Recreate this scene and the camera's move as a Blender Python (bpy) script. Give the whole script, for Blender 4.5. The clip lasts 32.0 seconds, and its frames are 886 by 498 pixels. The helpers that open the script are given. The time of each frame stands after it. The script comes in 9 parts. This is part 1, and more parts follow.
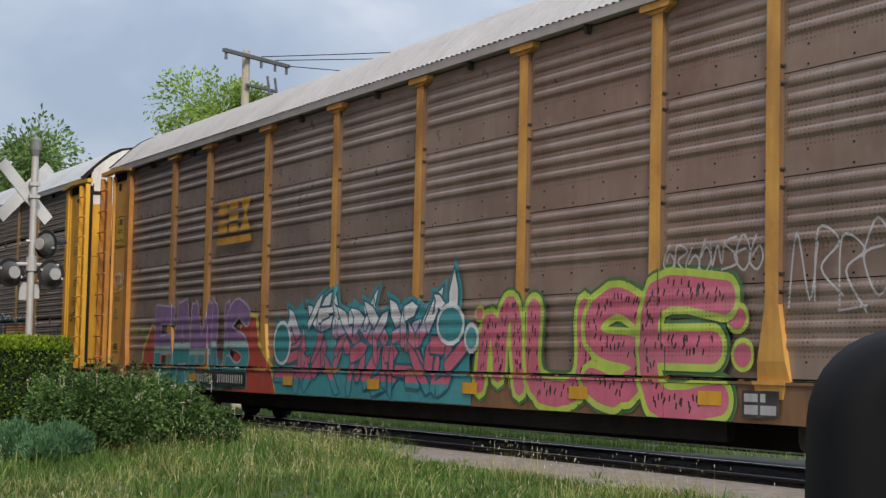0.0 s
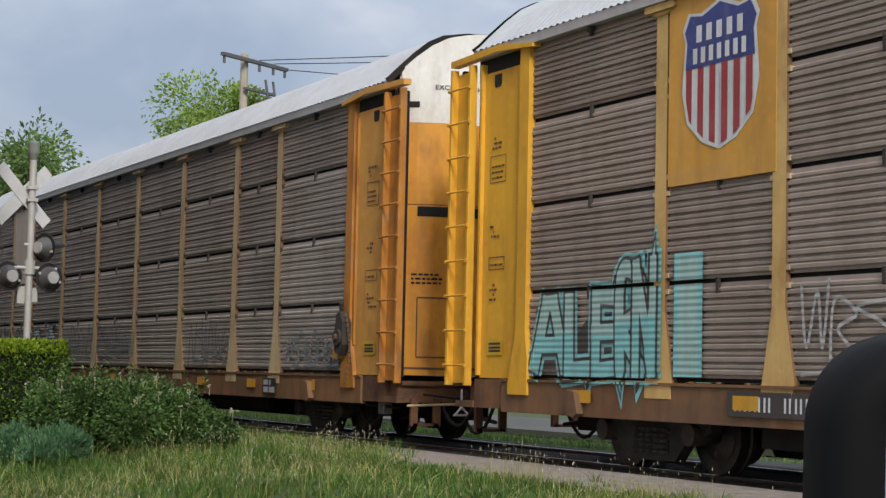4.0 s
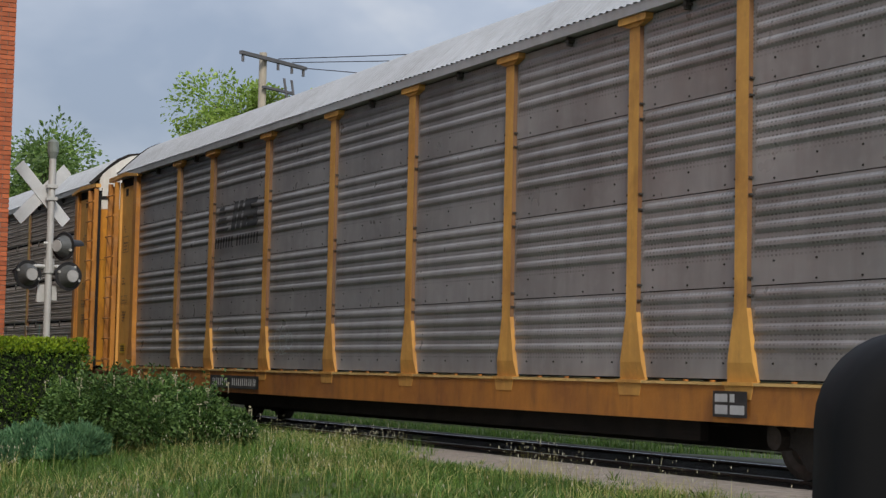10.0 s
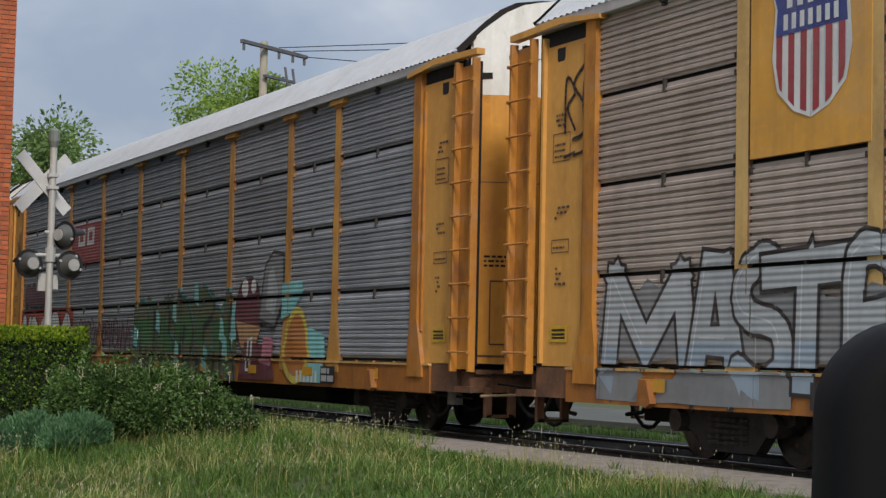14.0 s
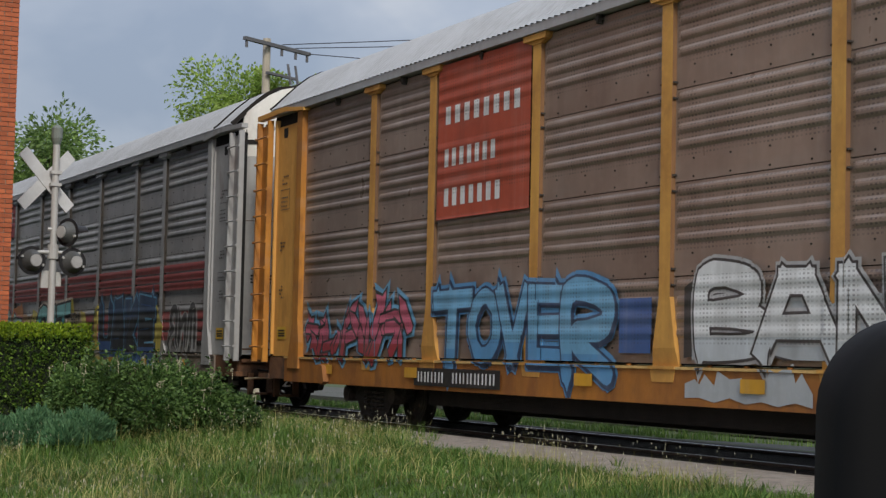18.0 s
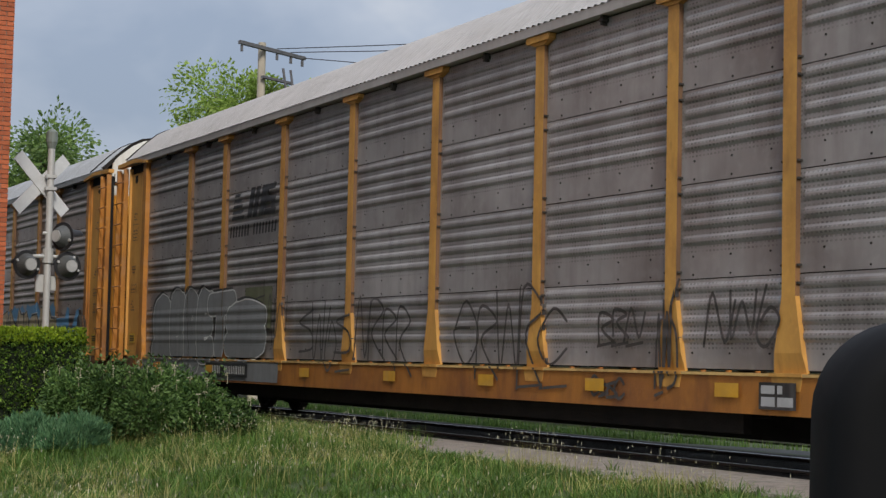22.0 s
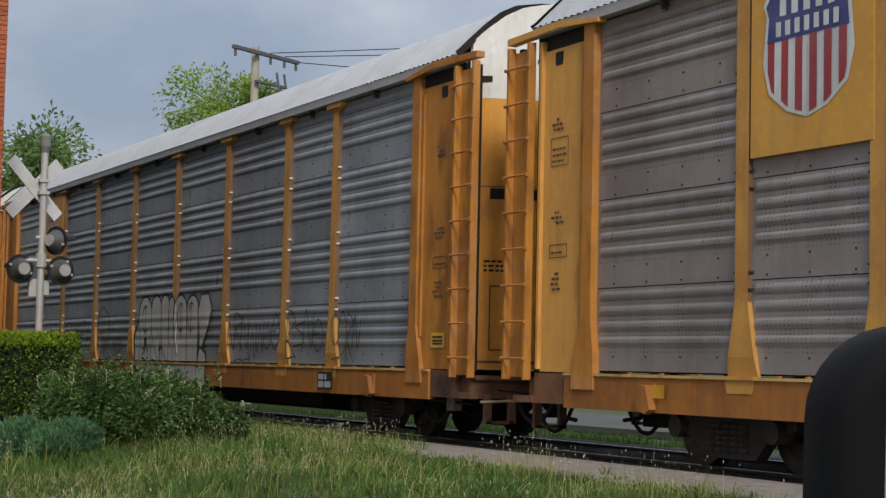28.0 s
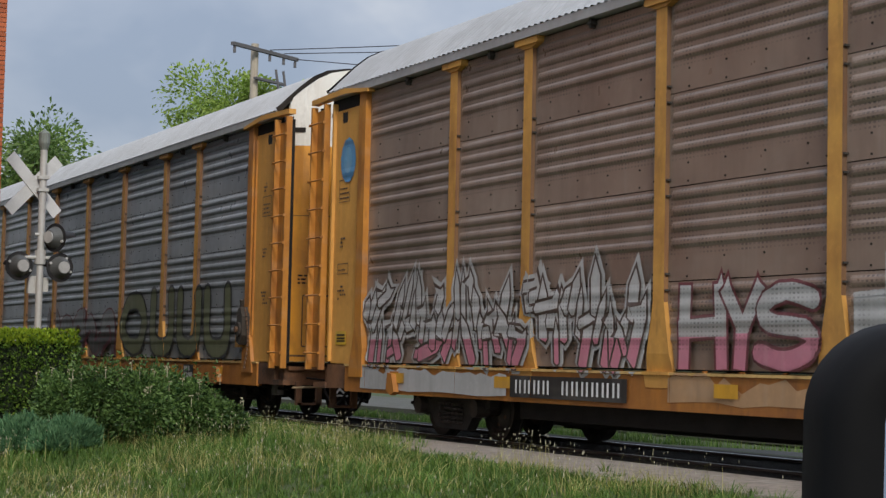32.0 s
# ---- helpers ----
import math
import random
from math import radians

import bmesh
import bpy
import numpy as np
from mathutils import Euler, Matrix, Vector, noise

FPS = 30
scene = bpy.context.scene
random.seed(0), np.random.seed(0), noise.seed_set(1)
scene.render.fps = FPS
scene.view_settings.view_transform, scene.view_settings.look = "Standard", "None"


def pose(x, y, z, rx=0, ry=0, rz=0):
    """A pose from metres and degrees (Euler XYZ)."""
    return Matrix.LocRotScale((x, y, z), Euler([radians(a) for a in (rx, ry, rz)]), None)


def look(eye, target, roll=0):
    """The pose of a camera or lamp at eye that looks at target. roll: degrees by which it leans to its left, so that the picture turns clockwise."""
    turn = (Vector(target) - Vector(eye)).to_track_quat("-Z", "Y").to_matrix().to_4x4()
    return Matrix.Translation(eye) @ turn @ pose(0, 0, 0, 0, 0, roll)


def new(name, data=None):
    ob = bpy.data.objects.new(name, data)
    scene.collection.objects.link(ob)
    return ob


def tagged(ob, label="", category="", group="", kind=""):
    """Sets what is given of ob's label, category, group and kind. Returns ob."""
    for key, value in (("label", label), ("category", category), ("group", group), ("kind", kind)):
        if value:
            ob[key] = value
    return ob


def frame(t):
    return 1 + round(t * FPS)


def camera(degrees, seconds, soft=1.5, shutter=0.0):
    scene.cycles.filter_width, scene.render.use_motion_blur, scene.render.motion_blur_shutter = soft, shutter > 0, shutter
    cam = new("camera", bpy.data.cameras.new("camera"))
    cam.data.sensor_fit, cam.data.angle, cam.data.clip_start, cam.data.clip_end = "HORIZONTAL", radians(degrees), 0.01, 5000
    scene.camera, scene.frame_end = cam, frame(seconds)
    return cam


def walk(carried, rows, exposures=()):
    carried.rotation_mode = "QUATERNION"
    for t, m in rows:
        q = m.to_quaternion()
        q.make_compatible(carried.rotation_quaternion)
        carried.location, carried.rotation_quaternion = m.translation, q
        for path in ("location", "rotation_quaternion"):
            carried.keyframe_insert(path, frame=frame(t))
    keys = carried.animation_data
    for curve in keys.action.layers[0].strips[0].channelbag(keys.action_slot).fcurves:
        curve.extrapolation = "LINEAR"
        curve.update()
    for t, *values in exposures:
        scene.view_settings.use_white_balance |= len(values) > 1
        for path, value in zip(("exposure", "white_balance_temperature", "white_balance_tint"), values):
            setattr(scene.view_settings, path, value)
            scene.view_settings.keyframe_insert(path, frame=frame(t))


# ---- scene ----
# ---------------------------------------------------------------- camera
# The track runs along x; the train goes towards +x. The camera sits in a parked car at the origin.
EYE_Z = 1.02
LOOK = [(0, 63.03, 3.97, -1.22), (0.5, 62.88, 3.95, -1.22), (1, 62.67, 3.96, -1.22), (1.5, 62.55, 3.96, -1.22), (2, 62.49, 4.00, -1.22), (2.5, 62.59, 4.02, -1.22), (3, 62.74, 4.02, -1.22), (3.5, 62.89, 4.04, -1.22), (4, 62.97, 4.09, -1.22), (4.5, 63.12, 4.06, -1.22), (6.5, 63.33, 4.08, -1.22), (7, 63.37, 4.05, -1.22), (7.5, 63.37, 4.05, -1.22), (8, 63.40, 4.04, -1.22), (8.5, 63.45, 4.03, -1.22), (9, 63.49, 4.06, -1.22), (9.5, 63.56, 4.04, -1.22), (10, 63.59, 4.02, -1.22), (10.5, 63.55, 3.98, -1.22), (11, 63.51, 3.97, -1.22), (11.5, 63.52, 3.94, -1.22), (12, 63.52, 3.89, -1.22), (12.5, 63.55, 3.87, -1.22), (13, 63.59, 3.81, -1.22), (13.5, 63.62, 3.71, -1.22), (14, 63.63, 3.65, -1.21), (14.5, 63.64, 3.62, -1.22), (16.5, 63.65, 3.58, -1.22), (17, 63.66, 3.58, -1.22), (17.5, 63.67, 3.58, -1.22), (18, 63.72, 3.55, -1.22), (18.5, 63.72, 3.54, -1.22), (19, 63.70, 3.55, -1.22), (19.5, 63.72, 3.57, -1.22), (20, 63.72, 3.57, -1.22), (20.5, 63.69, 3.57, -1.22), (21, 63.68, 3.71, -1.22), (21.5, 63.63, 3.63, -1.22), (22, 63.56, 3.69, -1.22), (22.5, 63.51, 3.71, -1.21), (23, 63.49, 3.63, -1.22), (23.5, 63.40, 3.71, -1.22), (24, 63.40, 3.72, -1.22), (24.5, 63.37, 3.77, -1.22), (25, 63.39, 3.79, -1.22), (25.5, 63.38, 3.82, -1.22), (26, 63.42, 3.83, -1.22), (26.5, 63.38, 3.86, -1.22), (28.5, 63.33, 3.82, -1.22), (29, 63.31, 3.79, -1.22), (29.5, 63.33, 3.73, -1.22), (30, 63.36, 3.70, -1.22), (30.5, 63.37, 3.72, -1.22), (31, 63.39, 3.73, -1.22), (31.5, 63.35, 3.72, -1.22), (32, 63.32, 3.74, -1.22)]


def ease(a, b, t):
    u = min(1.0, max(0.0, (t - a) / (b - a)))
    return u * u * (3 - 2 * u)


def camera_rows():
    rows = []
    for t, yaw, pitch, roll in LOOK:
        slip = -0.0054 * (1 - ease(3, 12, t))
        a = radians(yaw)
        rows.append((t, pose(slip * math.cos(a), slip * math.sin(a), EYE_Z, 90 + pitch, roll, yaw)))
    return rows


cam = camera(28.69, 32.0, 1.4, 0.0)
walk(cam, camera_rows(), exposures=((0, 0.32), (2, 0.27), (4.5, 0.24), (6.5, 0.22), (8, 0.2), (9, 0.12), (14, 0.07), (19, 0.02), (21, 0.04), (24, 0.13), (26, 0.05), (29, -0.02), (30, 0.1), (31, 0.08), (32, 0.08)))

# ---------------------------------------------------------------- world and sun
SUN_AZ, SUN_EL = radians(16), radians(36)     # azimuth from +x towards -y


def make_world():
    w = bpy.data.worlds.new("overcast_sky")
    scene.world = w
    w.use_nodes = True
    nt = w.node_tree
    nt.nodes.clear()
    N = nt.nodes.new
    out, bg = N("ShaderNodeOutputWorld"), N("ShaderNodeBackground")
    sky = N("ShaderNodeTexSky")
    sky.sky_type, sky.sun_disc = "NISHITA", False
    sky.sun_elevation, sky.sun_rotation = SUN_EL, radians(90) + SUN_AZ
    sky.air_density, sky.dust_density = 1.0, 2.0
    co, mp = N("ShaderNodeTexCoord"), N("ShaderNodeMapping")
    mp.inputs["Scale"].default_value = (1.6, 1.6, 3.2)
    n1 = N("ShaderNodeTexNoise")
    n1.inputs["Scale"].default_value, n1.inputs["Detail"].default_value, n1.inputs["Roughness"].default_value = 2.7, 5, 0.5
    n1.inputs["Distortion"].default_value = 0.2
    ramp = N("ShaderNodeValToRGB")
    e = ramp.color_ramp.elements
    e[0].position, e[0].color = 0.36, (2.95, 3.5, 4.55, 1)
    e[1].position, e[1].color = 0.61, (6.1, 6.25, 6.6, 1)
    mid = e.new(0.5)
    mid.color = (4.15, 4.6, 5.5, 1)
    mix = N("ShaderNodeMixRGB")
    mix.inputs[0].default_value = 0.86
    L = nt.links.new
    L(co.outputs["Generated"], mp.inputs[0])
    L(mp.outputs[0], n1.inputs["Vector"])
    L(n1.outputs[0], ramp.inputs[0])
    L(sky.outputs[0], mix.inputs[1])
    L(ramp.outputs[0], mix.inputs[2])
    # an overcast sky grows brighter towards the zenith
    sep, rise, vm = N("ShaderNodeSeparateXYZ"), N("ShaderNodeMapRange"), N("ShaderNodeVectorMath")
    L(co.outputs["Generated"], sep.inputs[0])
    L(sep.outputs[2], rise.inputs[0])
    rise.inputs[3].default_value, rise.inputs[4].default_value = 0.84, 1.8
    vm.operation = "SCALE"
    L(mix.outputs[0], vm.inputs[0])
    L(rise.outputs[0], vm.inputs["Scale"])
    L(vm.outputs[0], bg.inputs[0])
    bg.inputs[1].default_value = 0.105
    L(bg.outputs[0], out.inputs[0])


make_world()
sun = new("sun", bpy.data.lights.new("sun", "SUN"))
sun.data.energy, sun.data.angle, sun.data.color = 2.1, radians(12), (1.0, 0.93, 0.82)
d = Vector((math.cos(SUN_AZ) * math.cos(SUN_EL), -math.sin(SUN_AZ) * math.cos(SUN_EL), math.sin(SUN_EL)))
sun.matrix_world = look(d * 100, (0, 0, 0))

# ---------------------------------------------------------------- materials
MATS = {}
RIDGE0, RIDGE_P = 0.40, 0.168      # side sheets: first ridge above a joint, and the step to the next


def material(key, col, rough=0.6, metal=0.0, col2=None, scale=3.0, mix=0.5, streak=0.0, streak_col=(0.05, 0.035, 0.025),
             bump=0.0, bump_scale=40.0, perf=0, wave="", spec=0.5, alpha=None, emit=0.0, rand=0.0, chalk=0.0, rust=0.0):
    """A worn painted or natural surface: two scales of colour change, rain streaks, fine relief."""
    if key in MATS:
        return MATS[key]
    m = bpy.data.materials.new(key)
    MATS[key] = m
    m.use_nodes = True
    nt = m.node_tree
    N, L = nt.nodes.new, nt.links.new
    b = nt.nodes["Principled BSDF"]
    b.inputs["Metallic"].default_value = metal
    b.inputs["Specular IOR Level"].default_value = spec
    co, inf = N("ShaderNodeTexCoord"), N("ShaderNodeObjectInfo")
    off = N("ShaderNodeVectorMath")
    off.operation = "MULTIPLY_ADD"
    L(inf.outputs["Random"], off.inputs[0])
    off.inputs[1].default_value = (37.0, 17.0, 23.0)
    L(co.outputs["Object"], off.inputs[2])

    def noise_at(sc, detail=5, stretch=None):
        n = N("ShaderNodeTexNoise")
        n.inputs["Scale"].default_value, n.inputs["Detail"].default_value = sc, detail
        if stretch:
            mp = N("ShaderNodeMapping")
            mp.inputs["Scale"].default_value = stretch
            L(off.outputs[0], mp.inputs[0])
            L(mp.outputs[0], n.inputs["Vector"])
        else:
            L(off.outputs[0], n.inputs["Vector"])
        return n.outputs[0]

    def ramp_of(src, lo, hi):
        r = N("ShaderNodeMapRange")
        r.inputs["From Min"].default_value, r.inputs["From Max"].default_value = lo, hi
        L(src, r.inputs[0])
        return r.outputs[0]

    def blend(a, c, fac, mode="MIX"):
        x = N("ShaderNodeMixRGB")
        x.blend_type = mode
        for i, v in ((1, a), (2, c)):
            if isinstance(v, tuple):
                x.inputs[i].default_value = (*v, 1)
            else:
                L(v, x.inputs[i])
        if isinstance(fac, float):
            x.inputs[0].default_value = fac
        else:
            L(fac, x.inputs[0])
        return x.outputs[0]

    def math2(op, a, c):
        x = N("ShaderNodeMath")
        x.operation = op
        for i, v in ((0, a), (1, c)):
            if isinstance(v, (int, float)):
                x.inputs[i].default_value = v
            else:
                L(v, x.inputs[i])
        return x.outputs[0]

    if col2 is None:
        col2 = tuple(c * 0.72 for c in col)
    f1 = math2("MULTIPLY", ramp_of(noise_at(scale), 0.35, 0.68), mix)
    c = blend(col, col2, f1)
    c = blend(c, tuple(min(1, x * 1.25) for x in col), math2("MULTIPLY", ramp_of(noise_at(scale * 9, 3), 0.5, 0.8), 0.35))
    if chalk:
        c = blend(c, (0.42, 0.4, 0.37), math2("MULTIPLY", ramp_of(noise_at(1.3, 6, (0.5, 1, 3.0)), 0.52, 0.72), chalk))
    if chalk:
        c = blend(c, (0.45, 0.43, 0.41), math2("MULTIPLY", ramp_of(noise_at(3.2, 4, (1.8, 1, 0.07)), 0.58, 0.8), chalk * 1.4))
    if rust:
        c = blend(c, (0.15, 0.055, 0.022), math2("MULTIPLY", ramp_of(noise_at(2.0, 9, (1.4, 1.4, 0.55)), 0.62 - 0.15 * rust, 0.74 - 0.13 * rust), rust))
        c = blend(c, (0.06, 0.045, 0.035), math2("MULTIPLY", ramp_of(noise_at(11.0, 6, (1.2, 1.2, 0.4)), 0.6, 0.75), rust * 0.5))
    if streak:
        s = ramp_of(noise_at(5.0, 5, (1.1, 1.1, 0.14)), 0.46, 0.85)
        c = blend(c, streak_col, math2("MULTIPLY", s, streak))
    if rand:
        r = N("ShaderNodeHueSaturation")
        L(math2("ADD", math2("MULTIPLY", inf.outputs["Random"], rand), 1 - rand / 2), r.inputs["Value"])
        L(c, r.inputs["Color"])
        c = r.outputs[0]
    sep = N("ShaderNodeSeparateXYZ")
    L(co.outputs["Object"], sep.inputs[0])
    if wave == "broad":            # height above the joint below
        rise = math2("MULTIPLY", math2("FRACT", math2("DIVIDE", math2("SUBTRACT", sep.outputs[2], 0.918), 0.994), 0), 0.994)
    else:
        rise = sep.outputs[2]
    if perf:
        # punched slots in groups of columns; the flat foot of each sheet has none
        px = math2("ABSOLUTE", math2("SUBTRACT", math2("FRACT", math2("DIVIDE", sep.outputs[0], 0.065), 0), 0.5), 0)
        pz = math2("ABSOLUTE", math2("SUBTRACT", math2("FRACT", math2("DIVIDE", sep.outputs[2], 0.044), 0), 0.5), 0)
        hole = math2("MULTIPLY", math2("LESS_THAN", px, 0.26), math2("LESS_THAN", pz, 0.22))
        near = math2("ABSOLUTE", math2("SUBTRACT", math2("FRACT", math2("DIVIDE", sep.outputs[0], 0.325), 0), 0.5), 0)
        cluster = math2("ADD", math2("MULTIPLY", math2("GREATER_THAN", near, 0.22), 0.55), 0.45)
        zone = math2("MULTIPLY", cluster, math2("GREATER_THAN", rise, 0.27))
        if wave:                   # none on the sill
            zone = math2("MULTIPLY", zone, math2("GREATER_THAN", sep.outputs[2], 1.0))
        zone = math2("MULTIPLY", zone, ramp_of(noise_at(2.2, 3, (1.0, 1, 1.6)), 0.3, 0.55))
        c = blend(c, (0.02, 0.018, 0.016), math2("MULTIPLY", math2("MULTIPLY", hole, zone), 0.66 if not wave else 0.5))
    L(c, b.inputs["Base Color"])
    r = math2("ADD", math2("MULTIPLY", noise_at(scale * 4, 3), 0.25), rough - 0.12)
    L(r, b.inputs["Roughness"])
    h = None
    if bump:
        h = math2("MULTIPLY", noise_at(bump_scale, 4), bump)
    if wave:
        # relief of the pressed sheet below the paint
        z = math2("SUBTRACT", sep.outputs[2], 1.0)
        if wave == "fine":
            wv = math2("MULTIPLY", math2("SINE", math2("MULTIPLY", z, 2 * math.pi / 0.0695), 0), 0.0035)
        else:
            foot = RIDGE0 - RIDGE_P / 2
            ridge = math2("SUBTRACT", 1.0, math2("COSINE", math2("MULTIPLY", math2("SUBTRACT", rise, foot), 2 * math.pi / RIDGE_P), 0))
            inside = math2("MULTIPLY", math2("GREATER_THAN", rise, foot), math2("LESS_THAN", rise, foot + 4 * RIDGE_P))
            wv = math2("MULTIPLY", math2("MULTIPLY", ridge, inside), 0.007)
        wv = math2("MULTIPLY", wv, math2("GREATER_THAN", z, 0.0))
        h = math2("ADD", h, wv) if h is not None else wv
    if h is not None:
        bp = N("ShaderNodeBump")
        bp.inputs["Distance"].default_value = 1.0
        bp.inputs["Strength"].default_value = 0.9
        L(h, bp.inputs["Height"])
        L(bp.outputs[0], b.inputs["Normal"])
    if emit:
        b.inputs["Emission Color"].default_value = (*col, 1)
        b.inputs["Emission Strength"].default_value = emit
    return m


def leafy(key, col, col2, trans=0.25, dry=None):
    """Leaves or blades: colour changes from piece to piece, some light comes through."""
    if key in MATS:
        return MATS[key]
    m = bpy.data.materials.new(key)
    MATS[key] = m
    m.use_nodes = True
    nt = m.node_tree
    N, L = nt.nodes.new, nt.links.new
    b, out = nt.nodes["Principled BSDF"], nt.nodes["Material Output"]
    b.inputs["Roughness"].default_value = 0.5
    b.inputs["Specular IOR Level"].default_value = 0.35
    g, co = N("ShaderNodeNewGeometry"), N("ShaderNodeTexCoord")
    ramp = N("ShaderNodeValToRGB")
    e = ramp.color_ramp.elements
    e[0].color, e[1].color = (*col, 1), (*col2, 1)
    if dry:
        x = e.new(0.93)
        x.color = (*col2, 1)
        e[2].position, e[2].color = 1.0, (*dry, 1)
    L(g.outputs["Random Per Island"], ramp.inputs[0])
    n = N("ShaderNodeTexNoise")
    n.inputs["Scale"].default_value = 0.9
    L(co.outputs["Object"], n.inputs["Vector"])
    v = N("ShaderNodeHueSaturation")
    mr = N("ShaderNodeMapRange")
    mr.inputs[1].default_value, mr.inputs[2].default_value, mr.inputs[3].default_value, mr.inputs[4].default_value = 0.3, 0.7, 0.7, 1.3
    L(n.outputs[0], mr.inputs[0])
    L(mr.outputs[0], v.inputs["Value"])
    L(ramp.outputs[0], v.inputs["Color"])
    L(v.outputs[0], b.inputs["Base Color"])
    t, mx = N("ShaderNodeBsdfTranslucent"), N("ShaderNodeMixShader")
    L(v.outputs[0], t.inputs[0])
    mx.inputs[0].default_value = trans
    L(b.outputs[0], mx.inputs[1])
    L(t.outputs[0], mx.inputs[2])
    L(mx.outputs[0], out.inputs[0])
    return m


# ---------------------------------------------------------------- mesh helpers
def mesh_of(name, verts, faces, mats, idx=None, smooth=False):
    me = bpy.data.meshes.new(name)
    me.from_pydata([tuple(v) for v in verts], [], faces)
    for m in (mats if isinstance(mats, (list, tuple)) else [mats]):
        me.materials.append(m)
    if idx:
        me.polygons.foreach_set("material_index", idx)
    if smooth:
        me.polygons.foreach_set("use_smooth", [True] * len(me.polygons))
    me.update()
    return me


class Build:
    """Collects plain solids into one mesh."""

    def __init__(self):
        self.v, self.f, self.i = [], [], []

    def add(self, verts, faces, k=0):
        n = len(self.v)
        self.v += verts
        self.f += [tuple(a + n for a in f) for f in faces]
        self.i += [k] * len(faces)
        return self

    def box(self, x0, x1, y0, y1, z0, z1, k=0, bev=0.0):
        if bev <= 0:
            v = [(x, y, z) for z in (z0, z1) for y in (y0, y1) for x in (x0, x1)]
            return self.add(v, [(0, 2, 3, 1), (4, 5, 7, 6), (0, 1, 5, 4), (2, 6, 7, 3), (0, 4, 6, 2), (1, 3, 7, 5)], k)
        c = [(x0 + bev, y0), (x1 - bev, y0), (x1, y0 + bev), (x1, y1 - bev), (x1 - bev, y1), (x0 + bev, y1), (x0, y1 - bev), (x0, y0 + bev)]
        return self.prism([(x, y) for x, y in c], z0, z1, k)

    def prism(self, outline, z0, z1, k=0, axes="xyz"):
        """outline: convex ring in the first two axes, drawn out along the third."""
        n = len(outline)
        v = []
        for z in (z0, z1):
            for a, b in outline:
                p = {axes[0]: a, axes[1]: b, axes[2]: z}
                v.append((p["x"], p["y"], p["z"]))
        f = [tuple(range(n))[::-1], tuple(range(n, 2 * n))] + [(i, (i + 1) % n, n + (i + 1) % n, n + i) for i in range(n)]
        return self.add(v, f, k)

    def tube(self, p, q, r, n=8, k=0, r2=None):
        p, q = Vector(p), Vector(q)
        a = (q - p).normalized()
        u = a.orthogonal().normalized()
        w = a.cross(u)
        r2 = r if r2 is None else r2
        v = [tuple(c + (u * math.cos(2 * math.pi * i / n) + w * math.sin(2 * math.pi * i / n)) * rr) for c, rr in ((p, r), (q, r2)) for i in range(n)]
        f = [tuple(range(n))[::-1], tuple(range(n, 2 * n))] + [(i, (i + 1) % n, n + (i + 1) % n, n + i) for i in range(n)]
        return self.add(v, f, k)

    def mesh(self, name, mats, smooth=False):
        return mesh_of(name, self.v, self.f, mats, self.i, smooth)


def part(name, me, parent, label="", m=None):
    ob = new(name, me)
    ob.parent = parent
    if m is not None:
        ob.matrix_basis = m
    if label:
        ob["label"] = label
    return ob


def thing(name, me=None, m=None, **tags):
    ob = new(name, me)
    if m is not None:
        ob.matrix_basis = m
    return tagged(ob, **tags)


# ---------------------------------------------------------------- ground
def land(x, y):
    """Height of the lawn and the far grass."""
    near = -0.03 if y > 8.7 else -0.03 - 0.45 * ease(0, 6.5, 8.7 - y)
    if y < 8.7:
        near += 0.26 * ease(15, 23, -x) * ease(0.2, 2.5, 8.7 - y)
    if y > 13.6:
        near = -0.12 - 0.25 * ease(13.6, 22, y)
    return near


GRASS = material("lawn_soil", (0.045, 0.08, 0.02), 0.9, col2=(0.085, 0.08, 0.035), scale=1.3, mix=0.7, bump=0.02, bump_scale=18)
GRAVEL = material("crushed_stone", (0.36, 0.31, 0.265), 0.9, col2=(0.19, 0.165, 0.145), scale=9.0, mix=0.9, bump=0.03, bump_scale=45, chalk=0.3)
BALLAST = material("dark_ballast", (0.052, 0.044, 0.038), 0.95, col2=(0.03, 0.026, 0.023), scale=4, mix=0.8, bump=0.05, bump_scale=28)
ASPHALT = material("pale_concrete", (0.1, 0.1, 0.09), 0.9, col2=(0.065, 0.07, 0.055), scale=0.6, mix=0.7, bump=0.004, bump_scale=80)


def make_ground():
    xs = [-5000, -1500, -600, -300, -150] + [-90 + 1.25 * i for i in range(97)] + [60, 150, 400, 1500, 5000]
    ys = [-5000, -1500, -400, -120, -50, -25, -14, -8, -4, -1] + [0.5 * i for i in range(0, 18)] + [8.7, 9.2, 13.6, 14.5, 16, 18, 20, 22, 26, 32, 45, 70, 120, 300, 900, 2500, 5000]
    v = [(x, y, land(x, y) - 0.02) for y in ys for x in xs]
    n = len(xs)
    f = [(j * n + i, j * n + i + 1, (j + 1) * n + i + 1, (j + 1) * n + i) for j in range(len(ys) - 1) for i in range(n - 1)]
    thing("ground", mesh_of("ground", v, f, GRASS, smooth=True), label="grassy soil under the lawn and round the track", category="ground", kind="structure")


def strip(name, outline, z, mat, **tags):
    v = [(x, y, z) for x, y in outline] + [(x, y, z - 0.12) for x, y in outline]
    n = len(outline)
    f = [tuple(range(n))] + [(i, n + i, n + (i + 1) % n, (i + 1) % n) for i in range(n)]
    return thing(name, mesh_of(name, v, f, mat), kind="structure", **tags)


make_ground()


